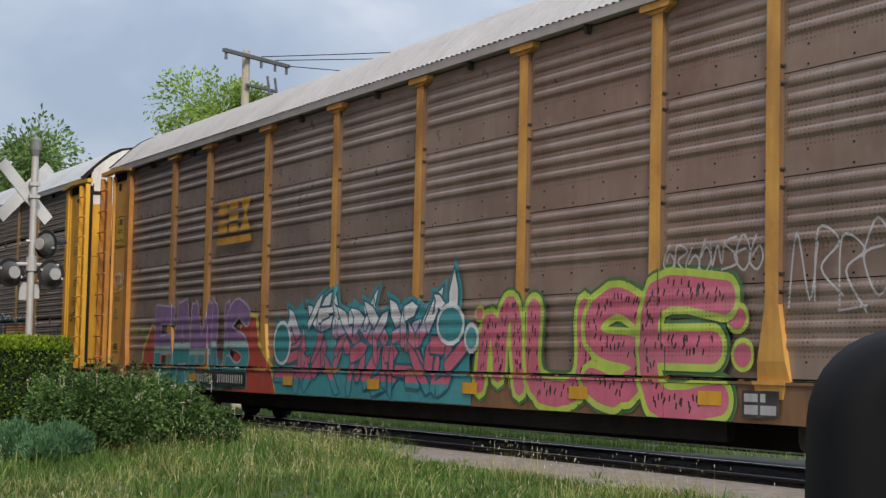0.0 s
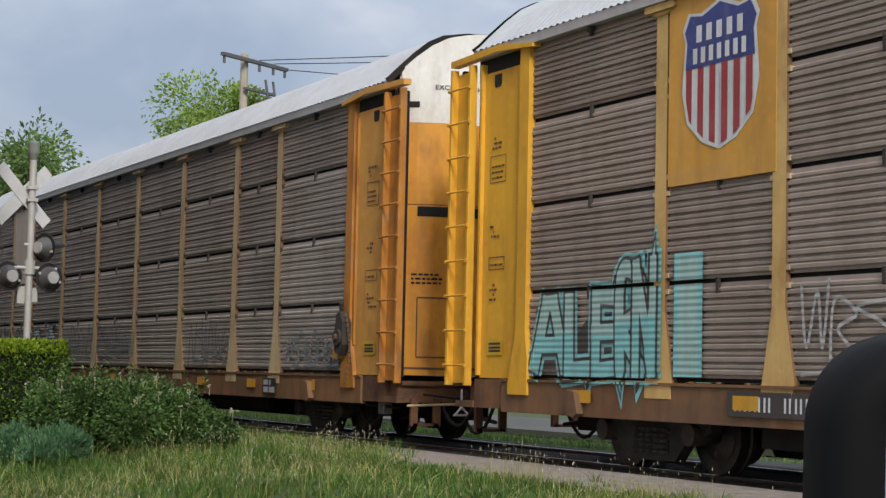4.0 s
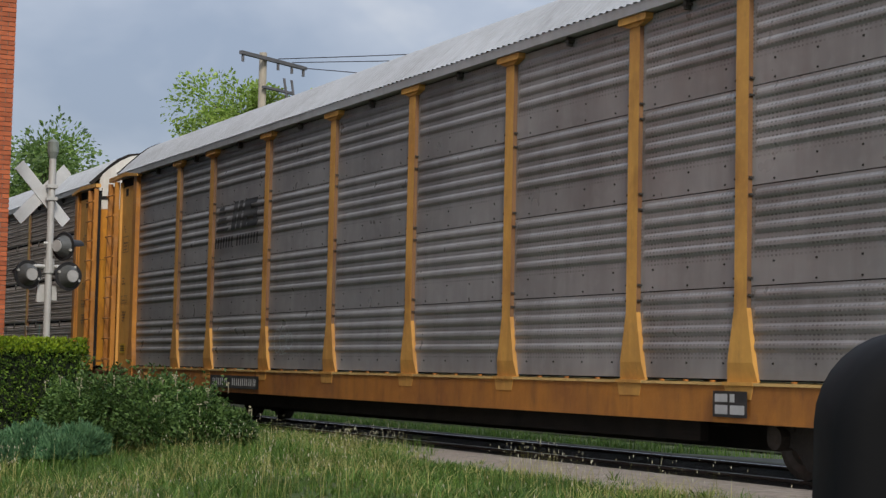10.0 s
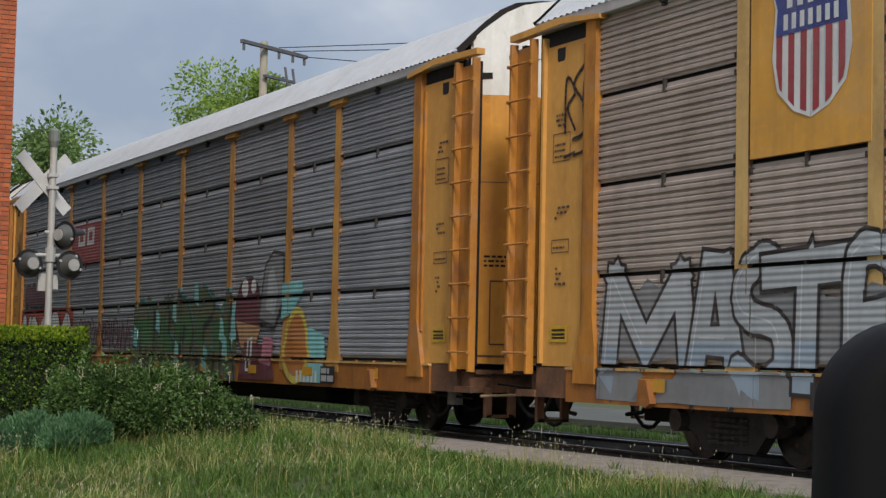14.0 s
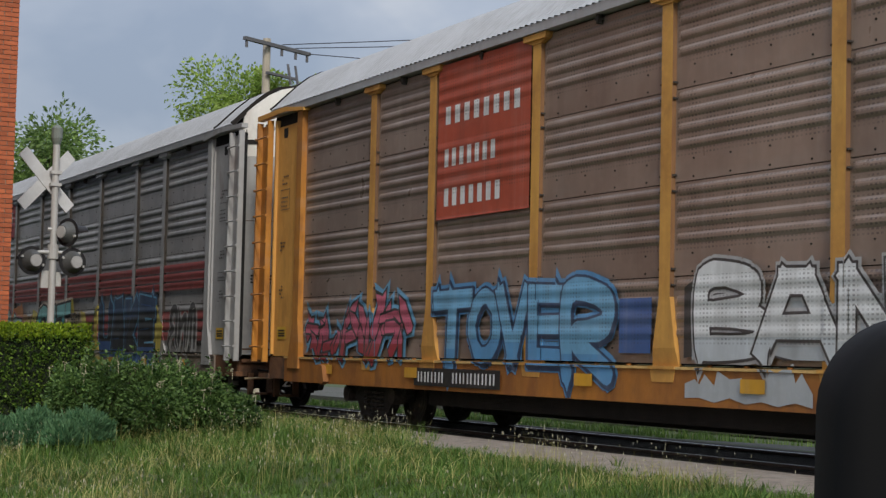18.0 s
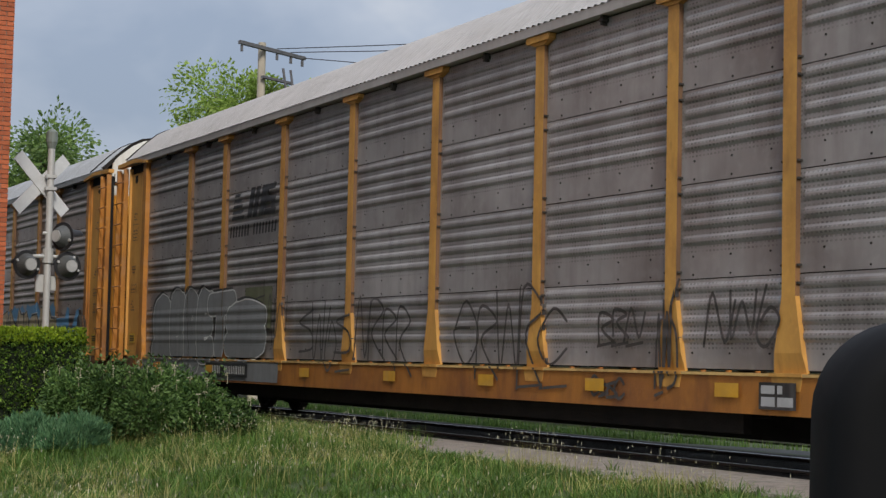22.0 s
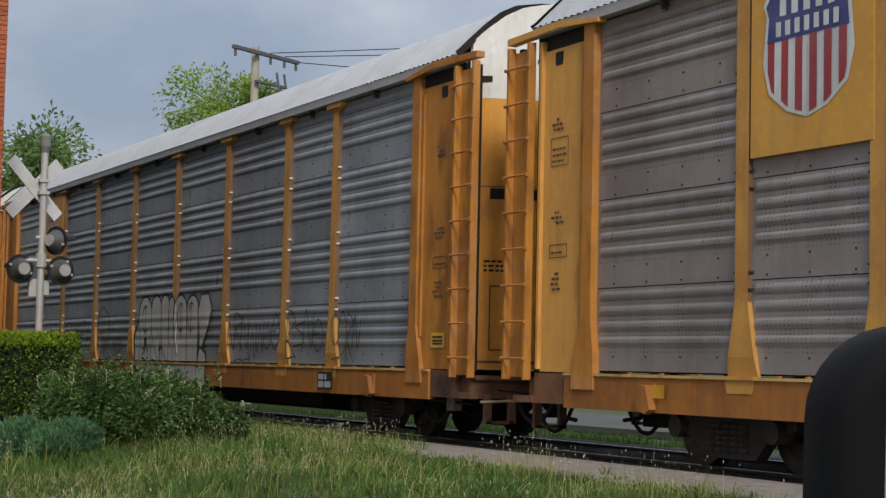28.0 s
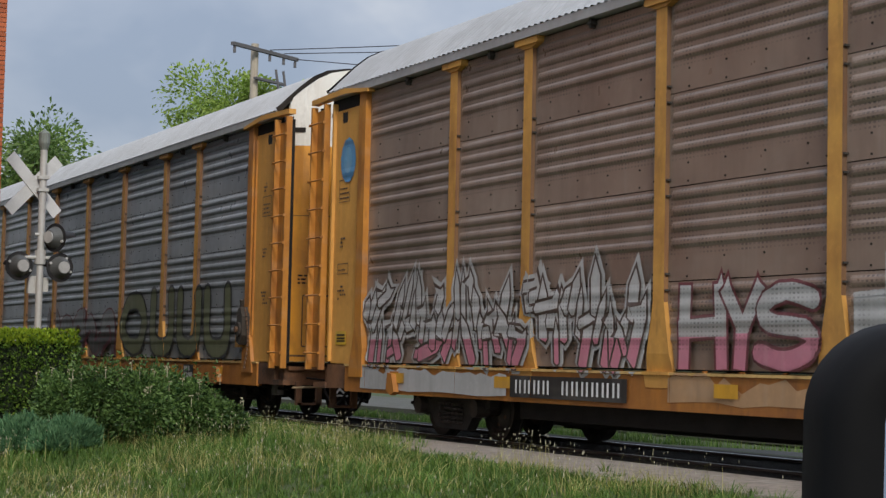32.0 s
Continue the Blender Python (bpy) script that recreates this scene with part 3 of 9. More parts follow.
def autorack(k, kind, paint, roof, trim=YELLOW, post=POSTS_Y, lug=DUSTY, sill=RUSTGOLD, plate=TAN, door=BRIGHT, top=WHITE, solid_ends=False, brake=False, slot=False, front=None, label=""):
    car = thing("autorack_car", None, None, label=label, category="railcar", group="cars of the train")
    CARS.append(car)
    mat = PAINT[paint]
    # underframe
    for s in (-1, 1):
        y0, y1 = sorted((s * 1.5, s * 1.6))
        part("side_sill", cached(("sill", sill.name, s), lambda: Build().box(-12.5, 12.5, y0, y1, 0.565, 0.933).mesh("side_sill", sill)), car)
        # Orange sills get a paler lip: the sky's light on it is put into colour.
        y0, y1 = sorted((s * 1.5, s * 1.62))
        part("sill_lip", cached(("lip", sill.name, s), lambda: Build().box(-12.5, 12.5, y0, y1, 0.935, 0.965, bev=0.006).mesh("sill_lip", STRAW if sill is RUSTGOLD else sill)), car, "worn lip of the sill with skylight in its pale colour" if sill is RUSTGOLD else "")
        for e in (-1, 1):
            beam = cached(("end_beam", s, e), lambda: Build().box(min(e * 12.5, e * 13.25), max(e * 12.5, e * 13.25), min(s * 1.5, s * 1.57), max(s * 1.5, s * 1.57), 0.6, 0.955).mesh("end_beam", GRIME))
            part("end_beam", beam, car, "rusty end of the side sill")
    def under():
        b = Build()
        b.box(-13.2, 13.2, -1.5, 1.5, 0.86, 0.94)
        b.box(-12.8, 12.8, -0.32, 0.32, 0.34, 0.86)
        b.box(-8.6, 8.6, -0.31, 0.31, 0.235, 0.34)
        for i in range(19):
            x = -12.6 + i * 1.4
            b.box(x - 0.06, x + 0.06, -1.48, 1.48, 0.66, 0.86)
        b.box(-7.9, 7.9, -1.2, -1.1, 0.34, 0.66).box(-7.9, 7.9, 1.1, 1.2, 0.4, 0.66)
        b.tube((-3.0, 0.85, 0.55), (-1.8, 0.85, 0.55), 0.2, 10)
        b.tube((-8, -0.9, 0.52), (8, -0.9, 0.52), 0.025, 6)
        return b.mesh("underframe", BLACK)
    part("underframe", cached("under", under), car, "sooty black steel underframe")
    for s in (-1, 1):
        def endsill():
            b = Build()
            b.box(13.2, 13.5, -1.5, 1.5, 0.6, 0.88, bev=0.02)
            b.box(13.5, 13.56, -1.45, 1.45, 0.84, 0.9)
            b.box(13.25, 13.7, -1.6, -1.48, 0.6, 0.68).box(13.25, 13.7, 1.48, 1.6, 0.6, 0.68)
            for y in (-1.3, -0.95, 0.95, 1.3):
                b.box(13.6, 13.66, y - 0.05, y + 0.05, 0.28, 0.66)
            for y in (-1.125, 1.125):
                b.box(13.6, 13.66, y - 0.2, y + 0.2, 0.28, 0.32)
            return b.mesh("end_sill", GRIME)
        turn = pose(0, 0, 0, 0, 0, 0 if s > 0 else 180)
        part("end_sill", cached("endsill", endsill), car, "rusty end sill with steps", turn)
        def coupler():
            b = Build()
            b.box(13.5, 14.25, -0.1, 0.1, 0.68, 0.86, bev=0.02)
            b.box(14.1, 14.34, -0.2, 0.16, 0.6, 0.94, bev=0.05)
            b.tube((13.7, -0.35, 0.66), (13.95, -0.4, 0.4), 0.028, 7).tube((13.95, -0.4, 0.4), (14.3, -0.38, 0.36), 0.028, 7)
            b.tube((13.72, -1.2, 0.72), (13.72, -0.2, 0.62), 0.016, 6)
            return b.mesh("coupler", BLACK)
        part("coupler", cached("coupler", coupler), car, "black steel coupler with an air hose", turn)
        def cutlever():
            b = Build()
            b.tube((13.74, -0.62, 0.8), (13.74, -0.62, 0.55), 0.016, 6).tube((13.74, -0.62, 0.55), (13.74, -0.72, 0.44), 0.016, 6)
            b.tube((13.74, -0.62, 0.55), (13.74, -0.5, 0.44), 0.016, 6).tube((13.74, -0.74, 0.44), (13.74, -0.48, 0.44), 0.016, 6)
            return b.mesh("grab_iron", WHITE)
        part("grab_iron", cached("cutlever", cutlever), car, "pale bent grab iron", turn)

        def hose():
            b = Build()
            for y, low in ((-0.55, 0.2), (-0.85, 0.3)):
                pts = [(13.55 + 0.75 * i / 8, y + 0.15 * i / 8, low + (0.62 - low) * (2 * i / 8 - 1) ** 2) for i in range(9)]
                for p, q in zip(pts, pts[1:]):
                    b.tube(p, q, 0.026, 7)
            return b.mesh("air_hose", BLACK)
        tagged(part("air_hose", cached("hose", hose), car, "drooping black rubber air hoses", turn), kind="stuff")
        def rigging():
            b = Build()
            for y, low, a, c in ((-1.15, 0.24, 11.35, 12.5), (-0.8, 0.34, 11.6, 12.9)):
                pts = [(a + (c - a) * i / 9, y, low + (0.6 - low) * abs(2 * i / 9 - 1) ** 1.6) for i in range(10)]
                for p, q in zip(pts, pts[1:]):
                    b.tube(p, q, 0.03, 7)
            b.tube((11.2, -1.3, 0.56), (13.2, -1.3, 0.52), 0.02, 6)
            return b.mesh("brake_hose", BLACK)
        tagged(part("brake_hose", cached("rigging", rigging), car, "drooping black brake hoses under the sill", turn), kind="stuff")
        part("brake_valve", cached("valve", lambda: Build().box(12.55, 12.75, -1.35, -1.2, 0.42, 0.6, bev=0.02).mesh("brake_valve", material("valve_iron", (0.22, 0.2, 0.18), 0.6, col2=(0.1, 0.09, 0.08), scale=8))), car, "grey cast brake valve", turn)
        part("uncoupling_bar", cached("unbar", lambda: Build().tube((13.66, -1.42, 0.56), (13.66, -0.3, 0.6), 0.018, 6).mesh("uncoupling_bar", PALE)), car, "pale uncoupling bar", turn)
        # trucks
        tf, ws = cached("truck", truck_meshes)
        tr = part("truck", tf, car, "dusty cast-iron truck with coil springs", pose(s * 10.0, 0, 0))
        for dx in (-0.84, 0.84):
            w = part("wheelset", ws, tr, "", pose(dx, 0, 0.42))
            WHEELS.append((w, k, dx))
    # sides
    for s in (-1, 1):
        flip = pose(0, 0, 0, 0, 0, 0 if s < 0 else 180)
        pm = cached(("post", post.name, lug.name, kind), lambda: post_mesh(post, lug, kind))
        for x in POSTS[1:-1]:
            part("post", pm, car, "", pose(x, 0, 0) if s < 0 else pose(x, 0, 0, 0, 0, 180))
        # Near-black sheet behind the joints; it paints the car's dark inside.
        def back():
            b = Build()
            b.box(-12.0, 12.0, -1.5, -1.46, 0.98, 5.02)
            return b.mesh("inner_wall", SHADE_BLACK)
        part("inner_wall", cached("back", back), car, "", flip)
        def eave():
            b = Build()
            b.prism([(-1.664, 4.968), (-1.5, 4.968), (-1.5, 5.05), (-1.62, 5.084), (-1.664, 5.084)], -13.25, 13.25, axes="yzx")
            return b.mesh("eave_rail", ROOFS[roof])
        part("eave_rail", cached(("eave", roof), eave), car, "pale gutter rail under the roof edge", flip)

        def clips():
            b = Build()
            for a, c in zip(POSTS, POSTS[1:]):
                x = (a + c) / 2
                b.box(x - 0.02, x + 0.02, -1.62, -1.54, 4.86, 4.968, bev=0.008)
                b.box(x - 0.04, x + 0.04, -1.625, -1.54, 4.9, 4.93)
            return b.mesh("sheet_clip", DUSTY)
        part("sheet_clip", cached("eave_clips", clips), car, "dark clips that hold the top sheets", flip)["kind"] = "stuff"

        def tabs():
            b = Build()
            for a, c in zip(POSTS, POSTS[1:]):
                for u in (0.28, 0.5, 0.74):
                    x = a + (c - a) * u
                    b.box(x - 0.028, x + 0.028, -1.572, -1.53, 0.966, 0.985, bev=0.008)
            return b.mesh("sill_tab", sill)
        part("sill_tab", cached(("tabs", sill.name), tabs), car, "worn tabs that hold the bottom sheets", flip)["kind"] = "stuff"
        for i in range(len(POSTS) - 1):
            a, c = POSTS[i], POSTS[i + 1]
            w, xm = c - a - 0.196, (a + c) / 2
            rows = ROWS[kind]
            for j in range(4):
                z0, z1 = rows[j], rows[j + 1]
                if s > 0:
                    if j == 0:
                        part("side_panel", cached((kind, paint, round(w, 2), "tall"), lambda: sheet_mesh(w, 4.03, kind, mat, 0.078)), car, "", pose(xm, 1.54, 0.92, 0, 0, 180))
                    continue
                g = 0.046 if kind == "fine" else 0.011
                lo, h = (0.078 if kind == "broad" and j == 0 else g / 2), z1 - z0 - (g / 2 if j < 3 else 0)
                me = cached((kind, paint, round(w, 2), round(h, 3), lo), lambda: sheet_mesh(w, h, kind, mat, lo))
                part("side_panel", me, car, "", pose(xm, -1.54, z0))
    # roof, ends
    part("roof", cached(("roof", roof), lambda: roof_mesh(ROOFS[roof], -13.25, 13.25)), car, "ribbed arched sheet roof")
    for s in (-1, 1):
        turn = pose(0, 0, 0, 0, 0, 0 if s > 0 else 180)
        solid = solid_ends
        leaf = front if front and s > 0 else door
        part("end_door", cached(("door", leaf.name), lambda: door_mesh(leaf, 0.98, 4.52, False)), car, "curved end door", turn)
        over = BRIGHT if front and s > 0 else top
        part("door_head", cached(("head", over.name), lambda: door_mesh(over, 4.523, 0, True)), car, "painted arch above the end door", turn)
        def on_door(y):
            return 13.2 + 0.38 * (1 - abs(y / 1.5) ** 3.2)

        def strip_on_door(b, y0, y1, z0, z1, out=0.006, n=4):
            ys = [y0 + (y1 - y0) * i / n for i in range(n + 1)]
            for p, q in zip(ys, ys[1:]):
                b.add([(on_door(p) + out, p, z0), (on_door(q) + out, q, z0), (on_door(q) + out, q, z1), (on_door(p) + out, p, z1)], [(0, 1, 2, 3)])

        def hatch():
            b = Build()
            y0, y1, z0, z1 = -1.18, -0.72, 1.23, 2.06
            for e in (y0, y1):
                strip_on_door(b, e - 0.008, e + 0.008, z0, z1, n=1)
            for e in (z0, z1):
                strip_on_door(b, y0, y1, e - 0.01, e + 0.012)
            return b.mesh("hatch_outline", RUSTY)
        part("hatch_outline", cached("hatch", hatch), car, "", turn)
        for z, t in ((3.36, 0.012), (1.06, 0.03)):
            def seam():
                b = Build()
                strip_on_door(b, -1.4, 1.4, z, z + t, n=12)
                return b.mesh("door_seam", RUSTY)
            part("door_seam", cached(("seam", z), seam), car, "", turn)

        def writing():
            b, rnd = Build(), random.Random(3)
            for i in range(3):
                y = -1.26
                while y < -0.9:
                    w = rnd.uniform(0.03, 0.08)
                    strip_on_door(b, y, y + w, 2.25 + 0.06 * i, 2.278 + 0.06 * i, n=1)
                    y += w + 0.018
            return b.mesh("door_stencil", BLACK)
        tagged(part("door_stencil", cached("writing", writing), car, "small dark stencilled notice", turn), kind="stuff")
        if slot and s > 0:
            # Strip laid on the door; the slot's inner shade is only its colour.
            def slot_strip():
                b = Build()
                strip_on_door(b, -1.2, 0.4, 3.2, 3.34, n=8)
                return b.mesh("door_slot", SHADE_BLACK)
            part("door_slot", cached("slot", slot_strip), car, "near-black strip painted as the shaded slot in the end door", turn)
        if front and s > 0:
            for z in (1.25, 1.95, 2.65, 3.35, 4.05, 4.7):
                def hinge():
                    b = Build()
                    strip_on_door(b, -1.4, -1.18, -0.06, 0.06, 0.03, 2)
                    strip_on_door(b, -1.4, -1.18, -0.075, -0.06, 0.0, 2)
                    return b.mesh("hinge", SILVER)
                part("hinge", cached("hinge", hinge), car, "grey steel door hinge", turn @ Matrix.Translation((0, 0, z)))
            def rod():
                b = Build()
                for y in (-0.62, -0.5):
                    b.tube((on_door(y) + 0.05, y, 1.1), (on_door(y) + 0.05, y, 5.3), 0.022, 6)
                for z in (1.4, 2.6, 3.8):
                    b.box(on_door(-0.56), on_door(-0.56) + 0.06, -0.66, -0.46, z - 0.05, z + 0.05)
                return b.mesh("lock_rod", DUSTY)
            part("lock_rod", cached("lock_rod", rod), car, "dark door lock rods", turn)
            def notices():
                b, rnd = Build(), random.Random(9)
                for z, n in ((3.3, 4), (2.75, 5), (2.35, 2), (1.75, 5), (1.45, 2)):
                    for i in range(n):
                        y = -1.12
                        while y < -0.74:
                            w = rnd.uniform(0.03, 0.1)
                            strip_on_door(b, y, y + w, z - 0.07 * i, z + 0.035 - 0.07 * i, n=1)
                            y += w + 0.02
                return b.mesh("door_notice", BLACK)
            tagged(part("door_notice", cached("notices", notices), car, "lines of black stencilled notices", turn), kind="stuff")

        def arch_band(xa, xb, lift):
            b = Build()
            for (y, z), (y2, z2) in zip(ROOF_PROFILE, ROOF_PROFILE[1:]):
                b.add([(xa, y * 1.015, z + lift), (xb, y * 1.015, z + lift), (xb, y2 * 1.015, z2 + lift), (xa, y2 * 1.015, z2 + lift)], [(0, 1, 2, 3)])
                b.add([(xb, y * 1.015, z + lift), (xb, y * 0.98, z - 0.03), (xb, y2 * 0.98, z2 - 0.03), (xb, y2 * 1.015, z2 + lift)], [(0, 1, 2, 3)])
            return b.mesh("roof_seal", BLACK)
        if s > 0 and roof != "white":
            part("roof_seam", cached("roofseam", lambda: arch_band(12.3, 12.33, 0.033)), car, "dark seam across the roof", turn)
        part("roof_seal", cached("roofseal", lambda: arch_band(13.235, 13.28, 0.032)), car, "black rubber roof seal", turn)

        # Slot on the arch drawn as black strips, its shade put into colour.
        def vent():
            b = Build()
            strip_on_door(b, -1.4, -1.2, 4.74, 4.82, 0.012, 2)
            strip_on_door(b, -1.39, -1.375, 4.74, 5.0, 0.012, 1)
            return b.mesh("door_latch", BLACK)
        part("door_latch", cached("vent", vent), car, "black strips painted as a shaded slot on the door arch", turn)
        if solid:
            def cap():
                v = [(x, y * 1.02, 4.4 + (z - 4.4) * 1.03) for x in (12.35, 13.33) for y, z in ROOF_PROFILE]
                n = len(ROOF_PROFILE)
                return mesh_of("roof_cap", v, [(i, n + i, n + i + 1, i + 1) for i in range(n - 1)], TAN)
            part("roof_cap", cached("roof_cap", cap), car, "yellow painted roof end", turn)
        for side in (-1, 1):
            m = pose(0, 0, 0) if (s > 0 and side < 0) else pose(0, 0, 0, 0, 0, 180) if (s < 0 and side > 0) else Matrix.Diagonal((s, -side, 1, 1))
            def plates():
                b = Build()
                b.box(12.0, 13.12, -1.57, -1.54, 0.97, 4.78)
                return b.mesh("end_plate", plate)
            part("end_plate", cached(("plate", plate.name), plates), car, "plain end plate with stencils", m)
            # Near-black boxes put the shade under the header and beside the ladder into colour.
            part("header_void", cached("header_void", lambda: Build().box(12.1, 13.3, -1.55, -1.5, 4.7, 4.98).mesh("header_void", SHADE_BLACK)), car, "near-black strip painted as shade above the end plate", m)
            part("side_void", cached("side_void", lambda: Build().box(13.1, 13.3, -1.545, -1.5, 0.96, 4.7).mesh("side_void", SHADE_BLACK)), car, "near-black strip painted as shade beside the ladder", m)
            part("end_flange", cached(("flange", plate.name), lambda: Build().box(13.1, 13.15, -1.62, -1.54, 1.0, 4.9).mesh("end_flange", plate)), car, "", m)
            # Near-black patch on the plate, drawn for the shade inside a hole.
            part("lift_hole", cached("lift_hole", lambda: Build().prism([(12.7, 4.58), (12.84, 4.58), (12.86, 4.62), (12.86, 4.74), (12.68, 4.74), (12.68, 4.62)], -1.574, -1.56, axes="xzy").mesh("lift_hole", SHADE_BLACK)), car, "small near-black patch painted as a shaded hole", m)
            def endpost():
                b = Build()
                b.prism([(11.9, 1.55), (12.12, 1.55), (12.12, 4.95), (11.9, 4.95)], -1.63, -1.53, axes="xzy")
                b.prism([(11.84, 0.78), (12.3, 0.78), (12.3, 0.9), (12.12, 1.55), (11.9, 1.55), (11.84, 1.2)], -1.63, -1.53, axes="xzy")
                b.box(12.14, 12.2, -1.6, -1.56, 1.4, 4.7)
                return b.mesh("end_post", trim)
            part("end_post", cached(("endpost", trim.name), endpost), car, "", m)
            if solid:
                def shell():
                    b = Build()
                    b.prism([(12.12, -1.62), (13.34, -1.62), (13.34, -1.4), (13.29, -1.4), (13.29, -1.58), (12.12, -1.58)], 0.97, 5.03)
                    return b.mesh("end_shell", plate)
                part("end_shell", cached(("shell", plate.name), shell), car, "solid yellow corner shell", m)
                part("shell_seam", cached("shell_seam", lambda: Build().box(12.72, 12.735, -1.624, -1.619, 0.99, 5.0).mesh("shell_seam", RUSTY)), car, "", m)
                def half_ladder():
                    b = Build()
                    b.box(12.82, 12.86, -1.66, -1.62, 1.05, 2.35).box(13.24, 13.28, -1.66, -1.62, 1.05, 2.35)
                    for i in range(4):
                        b.tube((12.82, -1.665, 1.2 + 0.36 * i), (13.28, -1.665, 1.2 + 0.36 * i), 0.014, 6)
                    b.box(12.84, 13.26, -1.63, -1.621, 2.32, 2.38)
                    return b.mesh("half_ladder", plate)
                part("half_ladder", cached("half_ladder", half_ladder), car, "short side ladder", m)
            if not solid:
                # Near-black strip between ladder and door; the corner's shade as colour.
                part("corner_gap", cached("corner_gap", lambda: Build().box(13.62, 13.7, -1.595, -1.5, 0.95, 4.9).mesh("corner_gap", SHADE_BLACK)), car, "", m)
            lm, rm = cached(("ladder", trim.name), lambda: ladder_meshes(trim))
            if not solid:
                lad = part("ladder", lm, car, "", m)
                for i in range(9):
                    part("rung", rm, lad, "", pose(0, 0, 1.12 + 0.44 * i))
                def bracket():
                    b = Build()
                    b.prism([(11.75, 4.92), (12.6, 4.99), (13.86, 4.96), (13.86, 5.04), (12.6, 5.07), (11.75, 4.97)], -1.68, -1.56, axes="xzy")
                    return b.mesh("header_bracket", plate)
                part("header_bracket", cached(("bracket", plate.name), bracket), car, "", m)
    # small fittings along the near sill
    def lug_mesh():
        b = Build()
        b.prism([(-0.14, 0.62), (0.02, 0.55), (0.12, 0.6), (0.04, 0.84), (-0.1, 0.86)], -1.7, -1.62, axes="xzy")
        b.box(-0.16, 0.1, -1.63, -1.6, 0.6, 0.88)
        return b.mesh("jacking_lug", sill)
    for x in (-10.7, 10.7):
        part("jacking_lug", cached(("lug", sill.name), lug_mesh), car, "", pose(x, 0, 0))
    if brake:
        def brake_mesh():
            b = Build()
            b.prism([(11.88, 1.3), (12.04, 1.24), (12.16, 1.4), (12.16, 1.72), (12.06, 1.88), (11.94, 1.84), (11.88, 1.6)], -1.76, -1.62, axes="xzy")
            b.tube((12.03, -1.76, 1.5), (12.03, -1.8, 1.5), 0.12, 14)
            b.tube((12.03, -1.8, 1.5), (12.03, -1.84, 1.5), 0.05, 10, 1)
            b.tube((12.0, -1.7, 1.84), (12.06, -1.74, 2.0), 0.035, 8)
            return b.mesh("hand_brake", [DUSTY, RUSTY])
        hb = part("hand_brake", cached("brake", brake_mesh), car, "dark hand brake housing with a chain")

        def chain():
            b = Build()
            for i in range(14):
                u = i / 13
                x, z = 12.14 + 0.16 * math.sin(u * 3.0), 1.85 - 0.95 * u
                b.tube((x, -1.7, z), (x + 0.01, -1.7, z - 0.055), 0.018, 6)
            return b.mesh("brake_chain", RUSTY)
        tagged(part("brake_chain", cached("chain", chain), hb, "rusty brake chain"), kind="stuff")
        part("brake_box", cached("brakebox", lambda: Build().box(11.72, 11.9, -1.72, -1.61, 1.2, 1.4, bev=0.015).mesh("brake_box", TAN)), hb, "small cream brake box")
    return car


# ---------------------------------------------------------------- paint on the car sides
PALETTE = {
    "white": (0.72, 0.73, 0.73), "chalk": (0.45, 0.45, 0.45), "black": (0.016, 0.016, 0.018), "soot": (0.05, 0.045, 0.045), "pink": (0.58, 0.13, 0.2), "rose": (0.55, 0.2, 0.27),
    "crimson": (0.36, 0.04, 0.05), "red": (0.5, 0.07, 0.045), "orange": (0.5, 0.19, 0.045), "lemon": (0.62, 0.52, 0.1), "cream": (0.52, 0.41, 0.25),
    "khaki": (0.46, 0.42, 0.2), "lime": (0.45, 0.58, 0.08), "green": (0.06, 0.17, 0.055), "teal": (0.05, 0.3, 0.33), "aqua": (0.24, 0.56, 0.57), "mint": (0.36, 0.55, 0.52),
    "blue": (0.1, 0.3, 0.55), "sky": (0.16, 0.4, 0.62), "navy": (0.03, 0.06, 0.13), "royal": (0.045, 0.11, 0.3), "purple": (0.25, 0.14, 0.33), "lilac": (0.5, 0.42, 0.56),
    "silver": (0.4, 0.43, 0.45), "slateblue": (0.3, 0.38, 0.46), "grey": (0.22, 0.23, 0.24), "maroon": (0.14, 0.03, 0.04), "brown": (0.075, 0.05, 0.042), "signred": (0.43, 0.075, 0.035),
    "yellow": (0.68, 0.42, 0.03), "amber": (0.62, 0.32, 0.02), "panel": (0.72, 0.36, 0.055), "beige": (0.64, 0.53, 0.45), "olive": (0.13, 0.14, 0.07), "shieldblue": (0.035, 0.06, 0.24),
    "tan": (0.45, 0.27, 0.14), "dust": (0.37, 0.35, 0.34), "stripe": (0.34, 0.065, 0.06), "deepteal": (0.02, 0.12, 0.18), "frost": (0.56, 0.6, 0.63), "bone": (0.53, 0.53, 0.52), "cyan": (0.09, 0.4, 0.52),
}


def pigment(name, wave):
    return material("paint_%s_%s" % (name, wave), PALETTE[name], 0.5, spec=0.8, col2=tuple(c * 0.75 for c in PALETTE[name]), scale=1.2, mix=0.7, streak=0.3, streak_col=(0.07, 0.05, 0.042), wave=wave, perf=1 if wave == "broad" else 0, chalk=0.12)


def cut(poly, axis, v, above):
    """The part of a convex ring on one side of a line."""
    out = []
    n = len(poly)
    for i in range(n):
        p, q = poly[i], poly[(i + 1) % n]
        a, b = p[axis] - v, q[axis] - v
        if not above:
            a, b = -a, -b
        if a >= 0:
            out.append(p)
        if (a > 0 > b) or (a < 0 < b):
            u = a / (a - b)
            out.append((p[0] + (q[0] - p[0]) * u, p[1] + (q[1] - p[1]) * u))
    return out if len(out) > 2 else []


def between(poly, axis, lo, hi):
    p = cut(poly, axis, lo, True)
    return cut(p, axis, hi, False) if p else []


